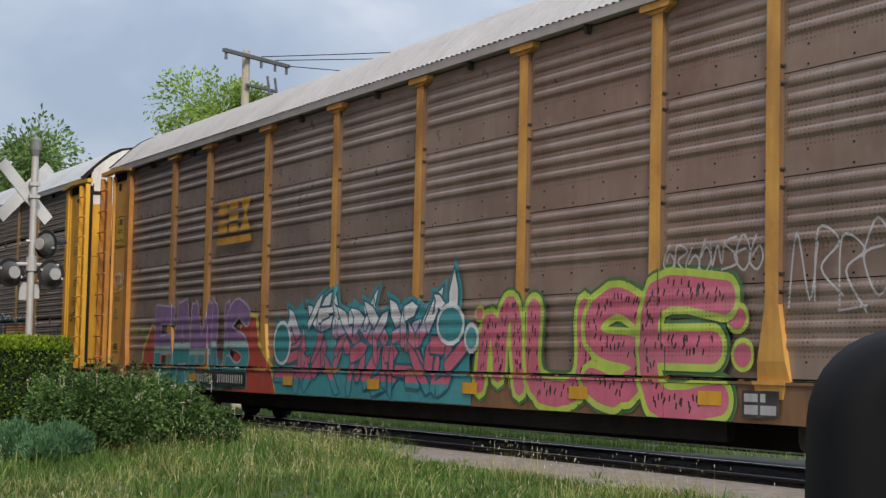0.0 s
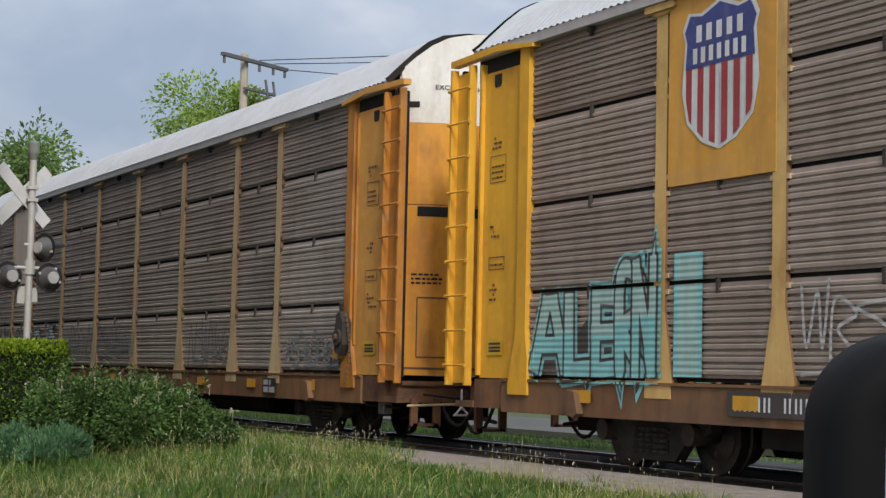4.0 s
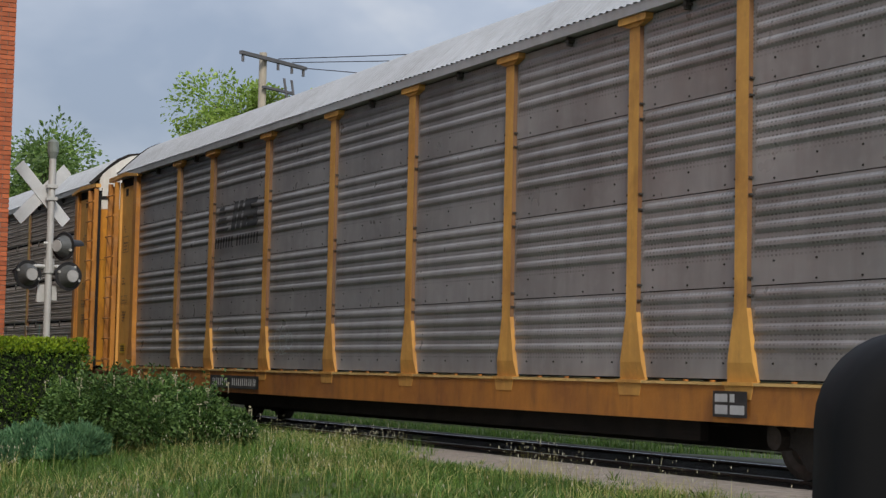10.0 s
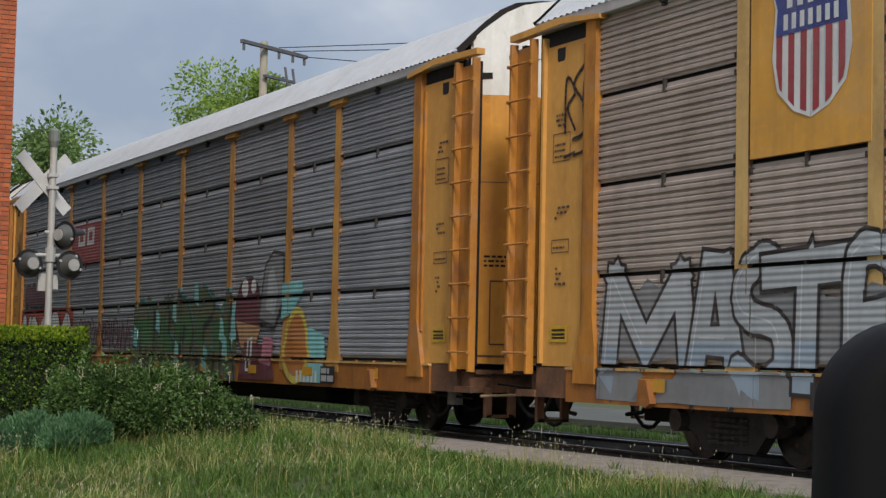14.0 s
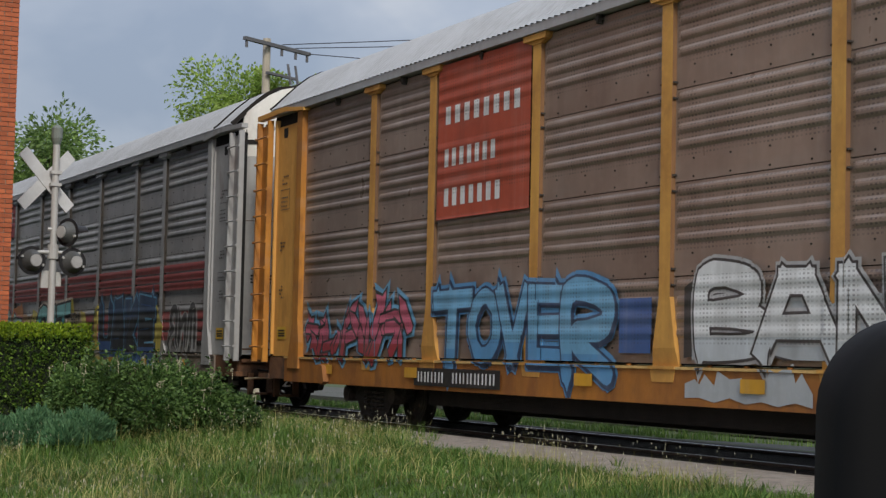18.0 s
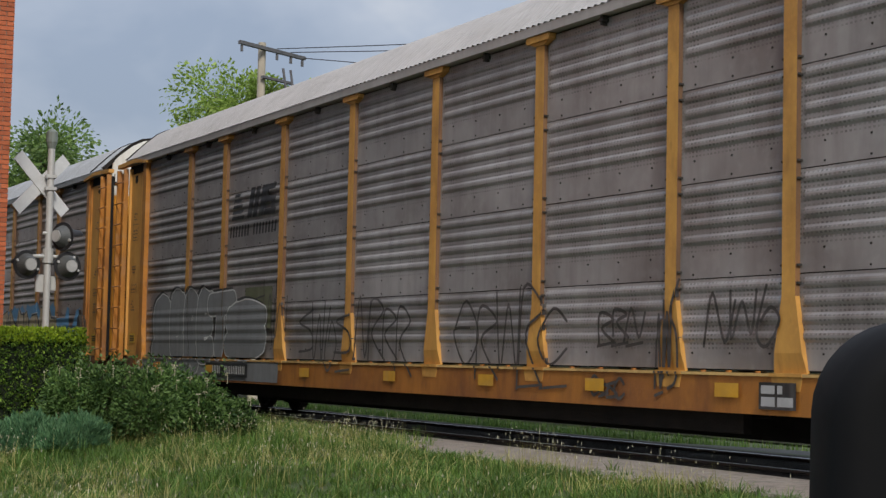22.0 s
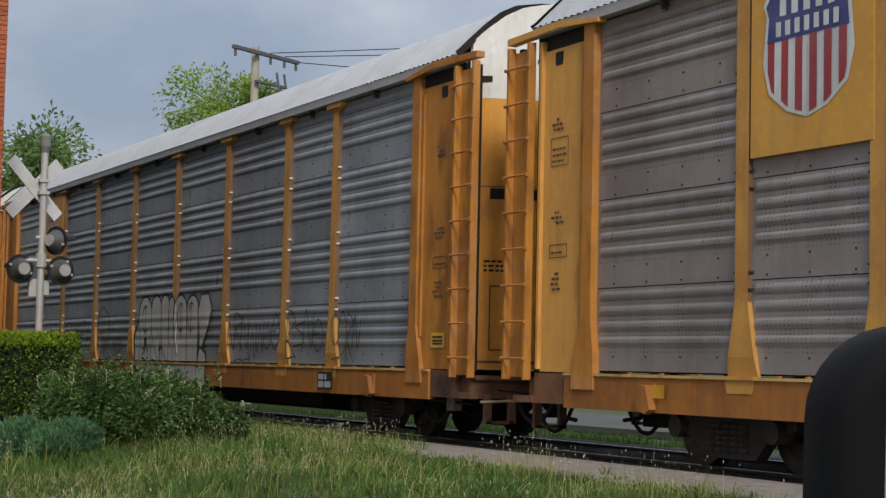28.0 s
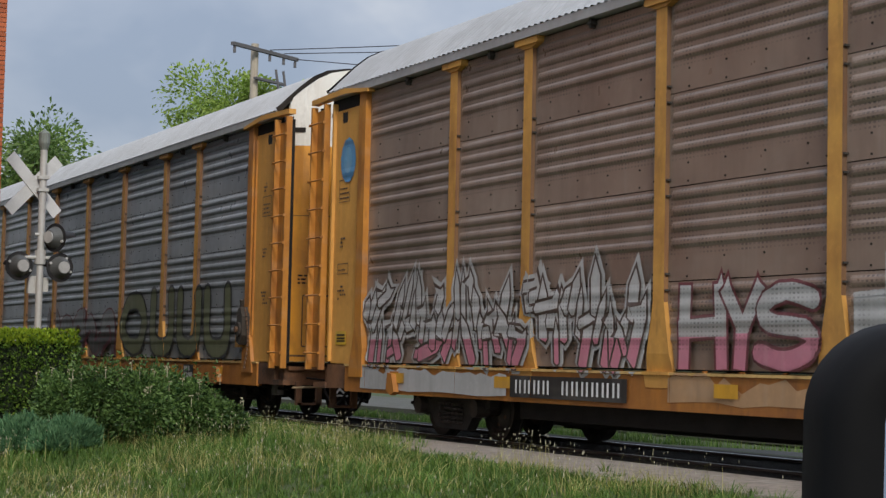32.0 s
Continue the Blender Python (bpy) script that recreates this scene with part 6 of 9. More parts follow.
piece(s, (("O", 1.75, 2.85, 1.02, 1.95), ("W", 2.75, 4.4, 1.02, 1.96), ("N", 4.5, 6.1, 0.98, 1.95), ("E", 6.2, 7.3, 0.98, 1.93), ("R", 7.3, 8.5, 0.96, 1.9)), ((0.34, "rose"), (0.56, "white"), (0.62, "cream"), (0.8, "lemon"), (1, "orange")), "soot", "deepteal", 0.54, 0.03, 0.1, seed=23,
      ground=cloud_of("white", 1.6, 8.6, 1.03, 2.2, 6, 0.3, 0.6) + cloud_of("deepteal", 1.65, 8.55, 1.03, 2.14, 6, 0.3, 0.6) + cloud_of("red", 1.8, 8.6, 1.03, 1.2, 7, 0.1), label="sunset-striped graffiti letters with a dark blue edge")
piece(s, (("4", 8.4, 8.65, 1.03, 1.4), ("4", 8.62, 8.88, 1.03, 1.38)), ((1, "lilac"),), "purple", None, 0.4, 0.02, seed=3, label="small purple graffiti numerals", layer=2)
scribble(s, 9.9, 11.8, 1.05, 1.9, 24, "soot", 0.05, 5)
bars(s, 5.2, 6.6, 0.66, 0.9, 3, "cream", 5)
number_plate_of_car(s, -7.9, -6.0, back="soot")
scribble(s, 12.4, 13.1, 1.9, 2.2, 25, "black", 0.03, 3, -1.574)

# 2: dark slatted car with a blank beige panel
s = side_of(2, "fine", "umber", "white", slot=True, post=PALE, brake=True, sill=UMBER, label="dark brown slatted autorack railcar with a blank beige panel")
part("sign_panel", Build().box(-9.0, -7.2, -1.6, -1.55, 3.0, 4.96).mesh("sign_panel", pigment("beige", "")), s.car, "blank faded beige sign panel")
reflectors(s, -13, 13)
for i, (a, b, z0, z1) in enumerate(((-4.0, -1.6, 1.1, 1.9), (-1.2, 1.5, 1.1, 1.9), (4.9, 7.0, 1.05, 1.9), (9.6, 11.9, 1.05, 1.65))):
    scribble(s, a, b, z0, z1, 30 + i, "grey", 0.06, 4)
wildstyle(s, -11.5, -9.2, 1.02, 1.95, 18, 35, ((1, "silver"),), "soot", "olive", (), "silver spray-painted graffiti piece", 1.1, 0.45)
burner(s, -8.7, -7.0, 1.02, 1.95, 2, 36, ((1, "grey"),), "soot", "olive", 0.36)
burner(s, -6.7, -4.6, 1.02, 1.92, 3, 37, ((1, "silver"),), "soot", None, 0.36, wild=True)
number_plate_of_car(s, -7.7, -5.2, back="soot")

# 3: grey with solid yellow corners
s = side_of(3, "broad", "grey", "dull", lug=WHITE, post=STRAW, solid_ends=True, plate=TAN, front=WHITE, label="grey corrugated autorack railcar with solid yellow corners and teal graffiti")
railroad_blocks(s, -6.4, -5.3, 3.45, 3.9, "black", None, False)
s.put("bracket_mark", [rect(-6.75, -6.68, 3.25, 4.0), rect(-6.75, -6.58, 3.25, 3.32), rect(-6.75, -6.58, 3.93, 4.0), rect(-5.05, -4.98, 3.25, 4.0), rect(-5.15, -4.98, 3.25, 3.32), rect(-5.15, -4.98, 3.93, 4.0),
      rect(-6.55, -6.43, 3.05, 3.17), rect(-6.35, -6.23, 3.05, 3.17), rect(-5.4, -5.28, 3.05, 3.17), rect(-5.2, -5.08, 3.05, 3.17)], "black", 2, None, "black brackets round the railroad mark")
reflectors(s, -13, 13)
piece(s, (("C", -8.05, -6.65, 0.62, 2.0), ("H", -6.7, -5.4, 0.64, 1.98), ("E", -5.45, -4.25, 0.64, 2.03), ("S", -4.12, -2.8, 0.62, 1.98), ("R", -2.95, -1.6, 0.62, 2.0)), ((0.4, "teal"), (0.48, "aqua"), (1, "white")), "black", "aqua", 0.4, 0.04, 0.085, spikes=0.12, drop=("black", 0.06, -0.05), seed=41,
      ground=cloud_of("teal", -7.6, -1.6, 0.6, 1.2, 8, 0.3), label="white and teal graffiti piece with black lines")
piece(s, (("M", -1.3, -0.35, 0.66, 2.05), ("A", -0.5, 0.1, 0.66, 2.0), ("Y", -0.1, 0.7, 0.7, 2.1), ("O", 0.4, 1.0, 0.7, 1.95), ("R", 0.75, 1.6, 0.66, 1.8)), ((1, "soot"),), "khaki", None, 0.62, 0.034, spikes=0.1, seed=43,
      ground=cloud_of("khaki", 0.5, 1.55, 1.04, 2.1, 9, 0.4), label="black graffiti piece with pale green lines")
scribble(s, 1.8, 3.3, 1.1, 1.75, 44, "grey", 0.07, 2)
burner(s, 4.9, 8.7, 0.62, 1.86, 4, 45, ((0.35, "silver"), (1, "white")), "black", "aqua", 0.36, label="white graffiti piece with black lines")
scribble(s, -11.7, -9.7, 1.1, 2.1, 47, "soot", 0.045, 5)
for word, a, c, z in (("CLEAN", 11.95, 12.6, 1.84), ("UP AFTER", 11.93, 12.78, 1.6), ("YOURSELF", 11.93, 12.78, 1.36)):
    lettered(s, word, a, c, z, z + 0.19, "soot", 3, 0.012, None, "black sprayed words on the yellow corner", -1.634)
put_many(s, "graffiti", [("soot", [(9.0, 1.03), (11.3, 1.03), (11.25, 2.0), (9.05, 1.98)])] + drawn("chalk", 0.035, [(9.1, 1.1), (9.05, 1.9), (9.8, 1.95), (9.9, 1.5), (9.2, 1.45)], [(10.0, 1.9), (10.3, 1.1), (10.35, 1.95), (10.05, 1.5)], [(10.5, 1.1), (10.5, 1.9), (11.1, 2.0), (11.25, 1.6), (10.7, 1.5), (11.2, 1.1)], [(9.3, 1.3), (9.6, 1.2), (9.7, 1.05)], [(10.6, 1.75), (10.8, 1.85), (11.0, 1.75)]), 0, "black field with white line drawing")
scribble(s, -13.0, -12.2, 1.1, 1.9, 49, "soot", 0.04, 3, -1.63)
number_plate_of_car(s, -6.5, -4.2, 0.62, 0.9)

# 4: clean grey with a slanted mark
s = side_of(4, "broad", "grey", "dull", sill=RUSTGOLD, label="grey corrugated autorack railcar with yellow posts and a black slanted mark")
slanted_mark(s, -6.9, -4.6, 3.13, 3.92)
scribble(s, -3.7, -2.9, 1.2, 1.73, 51, "silver", 0.035, 2)
number_plate_of_car(s, -6.8, -4.3, 0.64, 0.86)

# 5: brown slatted, shield, long silver pieces
s = side_of(5, "fine", "taupe", "white", slot=True, post=STRAW, lug=DUSTY, label="brown slatted autorack railcar with a striped shield and silver graffiti")
shield(s, -8.6, -7.5, 3.4, 4.8)
reflectors(s, -12, 12)
put_many(s, "graffiti", cloud_of("grey", -11.8, -8.3, 0.6, 0.96, 30, 0.1, 0.5) + cloud_of("slateblue", -5.2, -3.3, 0.62, 0.96, 31, 0.2, 0.3), 0, "uneven silver paint along the sill")
silver = ((0.35, "slateblue"), (1, "silver"))
piece(s, (("M", -11.75, -9.9, 0.72, 2.1), ("A", -10.1, -9.05, 0.72, 2.15), ("S", -9.3, -8.3, 0.7, 2.2), ("T", -8.8, -7.4, 0.76, 2.15), ("R", -7.6, -6.55, 0.72, 2.18)), silver, "black", None, 0.46, 0.042, spikes=0.1, seed=51, shine="frost",
      ground=cloud_of("grey", -11.8, -6.6, 1.03, 1.9, 10), label="blue-grey and silver graffiti piece with dark lines")
piece(s, (("E", -5.65, -4.4, 0.76, 2.05), ("A", -4.6, -3.8, 0.8, 2.05), ("L", -3.95, -3.15, 0.8, 2.05), ("I", -3.3, -2.8, 0.8, 2.05), ("Z", -2.95, -1.8, 0.78, 2.08)), silver, "soot", None, 0.56, 0.03, square=False, seed=52, label="silver graffiti piece with dark lines")
piece(s, (("I", -1.75, -1.2, 1.03, 2.08), ("N", -1.15, -0.2, 1.05, 2.0)), ((1, "silver"),), "soot", None, 0.5, 0.03, seed=53, label="small silver graffiti letters")
put_many(s, "graffiti", [("dust", [(0.75, 1.03), (2.7, 1.03), (2.6, 1.9), (2.4, 2.1), (1.4, 2.15), (0.86, 1.7)]), ("dust", [(2.65, 1.03), (4.25, 1.03), (4.3, 1.5), (4.0, 1.95), (3.7, 2.22), (3.2, 2.22), (2.6, 1.8)]),
         ("grey", [(4.2, 1.03), (5.6, 1.03), (5.4, 1.5), (4.9, 1.64), (4.5, 1.6), (4.25, 1.4)]), ("soot", blob((5.4, 1.16), 0.22, 10)), ("chalk", [(-0.1, 1.03), (0.75, 1.03), (0.8, 1.5), (0.2, 1.3)])]
         + drawn("soot", 0.05, [(-1.0, 1.3), (-0.6, 1.8), (-0.3, 1.2), (-0.08, 1.23), (0.4, 1.2), (0.86, 1.68), (1.08, 2.25), (1.4, 1.95), (1.6, 2.1), (2.2, 2.15), (2.49, 2.07), (2.66, 1.65), (2.75, 1.95), (3.2, 2.25)], [(3.3, 1.5), (3.25, 1.95), (3.6, 2.1), (3.5, 1.7)],
                 [(3.74, 2.23), (3.95, 1.83), (4.16, 1.36), (4.34, 1.85), (4.94, 1.99), (4.89, 1.64), (5.36, 1.54), (5.3, 1.35), (5.87, 1.36)], [(2.1, 1.7), (2.05, 1.3), (2.2, 1.1)], [(2.9, 1.2), (3.3, 1.3), (3.8, 1.1)], [(5.65, 0.92), (5.77, 0.72)], [(0.39, 0.92), (0.5, 0.75), (0.9, 0.7)])
         + drawn("cream", 0.03, *([(x, 0.92), (x + 0.12, 0.78), (x + 0.08, 0.66)] for x in (1.5, 2.2, 2.7, 3.3, 3.9, 4.6, 4.9, 5.2))), 1, "whitish graffiti shapes with heavy dark lines")
put_many(s, "graffiti", [("mint", q) for q in ([(6.8, 1.1), (7.1, 1.1), (7.05, 1.5), (6.85, 1.58)], [(7.5, 1.14), (7.85, 1.12), (7.75, 1.4), (7.55, 1.42)], [(8.1, 1.05), (8.35, 1.05), (8.3, 1.38), (8.15, 1.42)], blob((8.1, 1.56), 0.08), [(8.5, 1.46), (8.7, 1.46), (8.72, 1.95), (8.6, 1.98)])]
         + drawn("chalk", 0.05, [(6.76, 0.7), (6.45, 1.12), (6.39, 1.59), (6.59, 1.94), (6.94, 2.04), (7.23, 1.91), (7.38, 1.57), (7.43, 1.13), (7.57, 0.7)], [(7.5, 1.6), (7.65, 1.9), (8.18, 2.1), (8.52, 1.92)], [(8.3, 2.05), (8.6, 1.6), (8.35, 1.45), (8.7, 1.45), (8.95, 1.2)]), 1, "thin whitish graffiti arcs with pale blue flecks")
scribble(s, 9.3, 11.8, 1.05, 1.95, 57, "chalk", 0.04, 4, label="thin whitish graffiti outlines")
scribble(s, -12.65, -12.0, 3.4, 4.5, 56, "black", 0.05, 3, -1.574)
number_plate_of_car(s, -8.0, -5.4, 0.62, 0.88, n=9, gap_at=(2,))

# 6: slate slatted, many-coloured pieces
s = side_of(6, "fine", "slate", "white", lug=YELLOW, label="slate-blue slatted autorack railcar with green, teal and orange graffiti")
s.put("railroad_mark", [rect(-6.9, -4.4, 3.0, 3.95)], "stripe", 1, None, "small dark red mark with white squares")
s.put("mark_face", [rect(-6.3, -5.7, 3.45, 3.85), rect(-5.5, -4.9, 3.45, 3.85)], "white", 2)
s.put("mark_inset", [rect(-6.15, -5.85, 3.55, 3.75), rect(-5.35, -5.05, 3.55, 3.75)], "stripe", 3)
reflectors(s, -13, 13)
burner(s, -1.4, 4.5, 0.62, 2.15, 5, 61, ((0.35, "olive"), (0.7, "green"), (1, "olive")), "soot", "teal", 0.42, cloud="olive", label="green and turquoise graffiti piece")
figure = [("aqua", [(4.42, 1.25), (4.72, 1.3), (4.78, 2.02), (4.5, 1.9)]), ("soot", blob((5.32, 1.72), 0.68, 14)), ("maroon", blob((5.32, 1.72), 0.63, 14)), ("tan", [(4.72, 1.62), (5.95, 1.5), (5.7, 1.12), (5.0, 1.14)]),
          ("white", blob((5.15, 2.18), 0.17, 9)), ("white", blob((5.58, 2.2), 0.13, 9)), ("soot", [(5.82, 1.6), (6.1, 2.55), (6.5, 2.78), (7.0, 2.72), (7.02, 1.9), (6.6, 1.45)]), ("grey", [(5.9, 1.65), (6.15, 2.5), (6.5, 2.72), (6.94, 2.66), (6.95, 1.94), (6.6, 1.52)]),
          ("silver", [(6.2, 1.8), (6.3, 2.4), (6.5, 2.5), (6.75, 2.1), (6.6, 1.7)]), ("maroon", [(4.95, 0.62), (6.7, 0.62), (6.5, 1.2), (5.2, 1.25)]), ("white", [(5.3, 0.75), (5.55, 0.75), (5.6, 1.35), (5.35, 1.3)]), ("black", [(5.36, 0.8), (5.46, 0.8), (5.5, 1.28), (5.42, 1.26)]),
          ("rose", [(6.0, 0.9), (6.5, 0.85), (6.6, 1.3), (6.15, 1.35)]), ("aqua", [(6.95, 1.62), (7.4, 1.7), (7.9, 2.08), (7.8, 2.24), (6.95, 2.2)]), ("aqua", [(7.85, 1.0), (8.85, 0.97), (8.8, 1.35), (8.1, 1.5)]), ("aqua", [(7.9, 0.62), (8.9, 0.62), (8.8, 0.92), (8.0, 0.92)])]
figure += [("lemon", [(7.65 + 0.62 * math.cos(a) * (1 if math.sin(a) < 0 else 0.8), 1.2 + 0.62 * math.sin(a)) for a in (0.3 * i for i in range(21))]), ("orange", [(7.65 + 0.5 * math.cos(a) * (1 if math.sin(a) < 0 else 0.8), 1.2 + 0.5 * math.sin(a)) for a in (0.3 * i for i in range(21))])]
put_many(s, "graffiti", figure, 1, "maroon, grey, turquoise and orange graffiti shapes")
s.put("checks", [rect(7.7 + 0.16 * i, 7.78 + 0.16 * i, 0.62, 0.8) for i in range(6)], "white", 5, None, "black and white checked paint band")
put_many(s, "graffiti", [("aqua", [(x, z), (x + 0.3, z - 0.1), (x + 0.25, z + 0.3), (x + 0.05, z + 0.4)]) for x, z in ((-1.5, 1.2), (0.0, 1.5), (1.1, 1.7), (1.3, 0.9), (2.4, 2.0), (3.9, 1.3), (4.1, 1.0), (3.0, 0.8))], 3, "turquoise flecks of the graffiti")
s.put("graffiti", [rect(-12.0, -6.6, 0.62, 2.05)], "red", 0, None, "orange-red painted ground of a graffiti piece")
throwup(s, -11.7, -6.8, 0.75, 2.0, 5, 65, "white", "black", None, "white block graffiti shapes with heavy black lines")
throwup(s, -11.5, -9.3, 2.1, 2.7, 3, 66, "maroon", "soot", None, "dark maroon cloud of paint")
scribble(s, -6.3, -1.8, 1.0, 1.8, 67, "maroon", 0.06, 6)
scribble(s, -12.7, -12.2, 2.6, 4.4, 68, "soot", 0.035, 4, -1.574)

# 7: brown, red sign
s = side_of(7, "broad", "brown", "dull", label="brown autorack railcar with a red sign and blue and white graffiti")
r = s.put("red_sign", [rect(-6.97, -4.4, 2.85, 4.94)], "signred", 1, None, "red painted sign with three white lines")
bars(s, -6.8, -4.6, 4.12, 4.36, 8, "white", 2, r)
bars(s, -6.8, -5.25, 3.55, 3.79, 7, "white", 2, r)
bars(s, -6.8, -5.1, 3.02, 3.26, 7, "white", 2, r)
reflectors(s, -13, 13)
wildstyle(s, -11.5, -7.8, 0.9, 1.85, 26, 71, ((0.3, "crimson"), (1, "pink")), "soot", "sky", (), "pink graffiti piece with dark lines and a blue edge", 0.9, 0.55)
piece(s, (("T", -7.0, -5.85, 0.78, 1.92), ("O", -5.95, -5.05, 0.95, 1.9), ("V", -5.2, -4.3, 0.95, 1.92), ("E", -4.4, -3.5, 0.92, 1.92), ("R", -3.6, -2.35, 0.72, 1.9)), ((0.3, "blue"), (1, "sky")), "navy", "blue", 0.46, 0.028, 0.075, spikes=0.12, drop=("navy", 0.03, -0.03), seed=72, label="bright blue graffiti letters")
s.put("paint_patch", [rect(-2.3, -1.65, 1.1, 1.7)], "royal", 1, None, "dark blue paint patch")
piece(s, (("B", -0.9, 0.4, 1.03, 2.0), ("A", 0.15, 1.55, 1.03, 1.92), ("N", 1.4, 2.4, 1.03, 1.96), ("Z", 2.25, 3.5, 1.03, 2.0), ("E", 3.35, 4.45, 1.03, 1.9), ("R", 4.2, 5.3, 1.05, 1.8)), ((0.25, "frost"), (1, "white")), "soot", "chalk", 0.54, 0.026, 0.06, spikes=0.14, seed=73,
      ground=cloud_of("soot", -1.05, 5.35, 1.03, 1.8, 13, 0.35) + cloud_of("silver", -0.9, 5.0, 1.03, 1.7, 14, 0.3), label="white block graffiti letters with thin grey lines")
put_many(s, "graffiti", cloud_of("silver", -1.0, 1.1, 0.6, 0.95, 24, 0.22, 0.25) + cloud_of("slateblue", 1.3, 4.6, 0.58, 0.95, 25, 0.26, 0.3) + cloud_of("chalk", 1.5, 3.2, 0.68, 0.95, 26, 0.2, 0.25), 0, "blue-white overspray along the sill")
piece(s, (("F", 7.75, 9.1, 0.66, 1.8), ("R", 8.95, 10.1, 0.66, 1.88), ("O", 9.95, 10.95, 0.7, 1.76), ("S", 10.75, 11.65, 0.7, 1.9), ("T", 11.4, 12.4, 0.95, 2.0)), ((0.26, "slateblue"), (0.5, "frost"), (1, "white")), "soot", "white", 0.6, 0.022, 0.1, spikes=0.1, seed=74,
      ground=cloud_of("white", 7.9, 12.0, 1.0, 1.6, 35, 0.2) + cloud_of("slateblue", 7.9, 11.9, 0.95, 1.2, 15, 0.15) + cloud_of("slateblue", 8.0, 11.9, 0.58, 0.96, 36, 0.12), label="white and pale blue graffiti letters")
number_plate_of_car(s, -7.5, -5.0, 0.62, 0.86)
bars(s, 5.5, 6.8, 0.66, 0.9, 3, "cream", 5)

# 8: grey and silver, red bands
s = side_of(8, "broad", "ash", "dull", trim=SILVER, post=SILVER, sill=material("dusty_silver_sill", (0.27, 0.225, 0.185), 0.6, col2=(0.16, 0.13, 0.105), scale=1.2, mix=0.8, streak=0.4, rust=0.4), plate=SILVER, door=SILVER, label="grey and silver autorack railcar with red bands and colourful graffiti")
for z0, z1 in ((2.18, 2.72), (1.2, 1.8)):
    polys = [rect(a + 0.14, c - 0.14, z0 + i * (z1 - z0) / 3 + 0.02, z0 + (i + 1) * (z1 - z0) / 3 - 0.02) for a, c in zip(POSTS, POSTS[1:]) for i in range(3)]
    s.put("red_band", polys, "stripe", 0, None, "faded red bands along the ridges")
r = s.put("red_sign", [rect(-6.98, -4.4, 3.98, 4.92)], "crimson", 1, None, "red sign with a white mark")
bars(s, -6.1, -4.6, 4.38, 4.66, 8, "white", 2, r)
bars(s, -5.7, -4.9, 4.15, 4.24, 9, "white", 2, r)
s.put("mark_face", [[(-6.7 + 0.22 * math.cos(u), 4.45 + 0.2 * math.sin(u)) for u in (0.3, 1, 2, 3, 4, 5, 5.9)], rect(-6.75, -6.6, 4.1, 4.3)], "white", 2, r)
for colour, x0, x1, lab in (("tan", -12.0, -1.9, "dull orange ground of the graffiti"), ("cream", -2.0, 3.3, "cream ground of the graffiti")):
    _r = random.Random(88)
    xs = [x0 + (x1 - x0) * i / 24 for i in range(25)]
    hs = [1.84 + _r.uniform(-0.06, 0.06) for _ in xs]
    s.put("paint_patch", [[(a, 1.012), (c, 1.012), (c, hc), (a, ha)] for a, c, ha, hc in zip(xs, xs[1:], hs, hs[1:])], colour, 0, None, lab)
s.put("paint_patch", [rect(-1.9, 9.2, 0.62, 0.93)], "cream", 0, None, "cream ground along the sill")
s.put("paint_patch", [rect(-7.9, -1.9, 0.62, 0.93)], "tan", 0, None, "dull orange ground along the sill")
s.put("paint_patch", [rect(-12.0, -7.9, 0.62, 0.93)], "slateblue", 0, None, "grey-blue paint along the sill")
s.put("paint_patch", [[(1.75, 1.86), (2.0, 2.2), (2.15, 2.15), (2.3, 1.86)]], "lemon", 1, None, "yellow cloud of paint")
s.put("paint_patch", [[(-2.1, 1.0), (-1.5, 0.62), (-1.3, 1.9), (-1.9, 2.0)]], "lemon", 1, None, "yellow cloud of paint")
s.put("paint_patch", [[(2.9, 1.9), (3.3, 1.84), (3.5, 1.5), (3.75, 1.4), (3.85, 1.0), (4.1, 0.64), (3.5, 0.64), (3.2, 1.0), (3.1, 1.5)]], "lemon", 1, None, "yellow cloud of paint")
wildstyle(s, -11.5, -6.6, 0.62, 2.0, 40, 81, ((0.3, "blue"), (0.75, "cyan"), (1, "aqua")), "black", "black", cloud_of("orange", -11.7, -6.4, 1.03, 2.0, 37, 0.3), "bright blue spiked graffiti piece with black lines", 1.2, 0.6, 1)
piece(s, (("H", -6.15, -5.1, 0.98, 1.8), ("A", -5.2, -4.35, 0.8, 1.98), ("V", -4.6, -3.85, 0.72, 1.9), ("E", -4.0, -3.1, 0.66, 1.8)), ((0.3, "slateblue"), (1, "mint")), "black", "rose", 0.5, 0.034, 0.06, spikes=0.12, seed=82,
      ground=cloud_of("orange", -6.4, -3.0, 1.2, 2.1, 32, 0.3) + cloud_of("slateblue", -6.3, -2.8, 0.6, 0.96, 33, 0.1), label="pale mint graffiti letters with black lines")
piece(s, (("C", -1.35, -0.05, 0.72, 2.08), ("A", -0.2, 0.82, 0.72, 2.06), ("T", 0.66, 2.05, 0.74, 2.1)), ((0.3, "teal"), (0.5, "aqua"), (0.78, "teal"), (1, "aqua")), "black", "beige", 0.44, 0.05, 0.11, drop=("black", -0.09, -0.03), seed=83,
      ground=[("rose", rect(-1.3, 2.0, 0.6, 0.75))], label="turquoise graffiti letters with a black outline", layer=1)
for word, a, c, z in (("Love", 2.1, 2.85, 1.68), ("YOU", 2.05, 2.75, 1.4), ("BABY", 1.98, 3.05, 1.06)):
    lettered(s, word, a, c, z, z + 0.26, "black", 3, 0.016, None, "thin black spray-painted word")
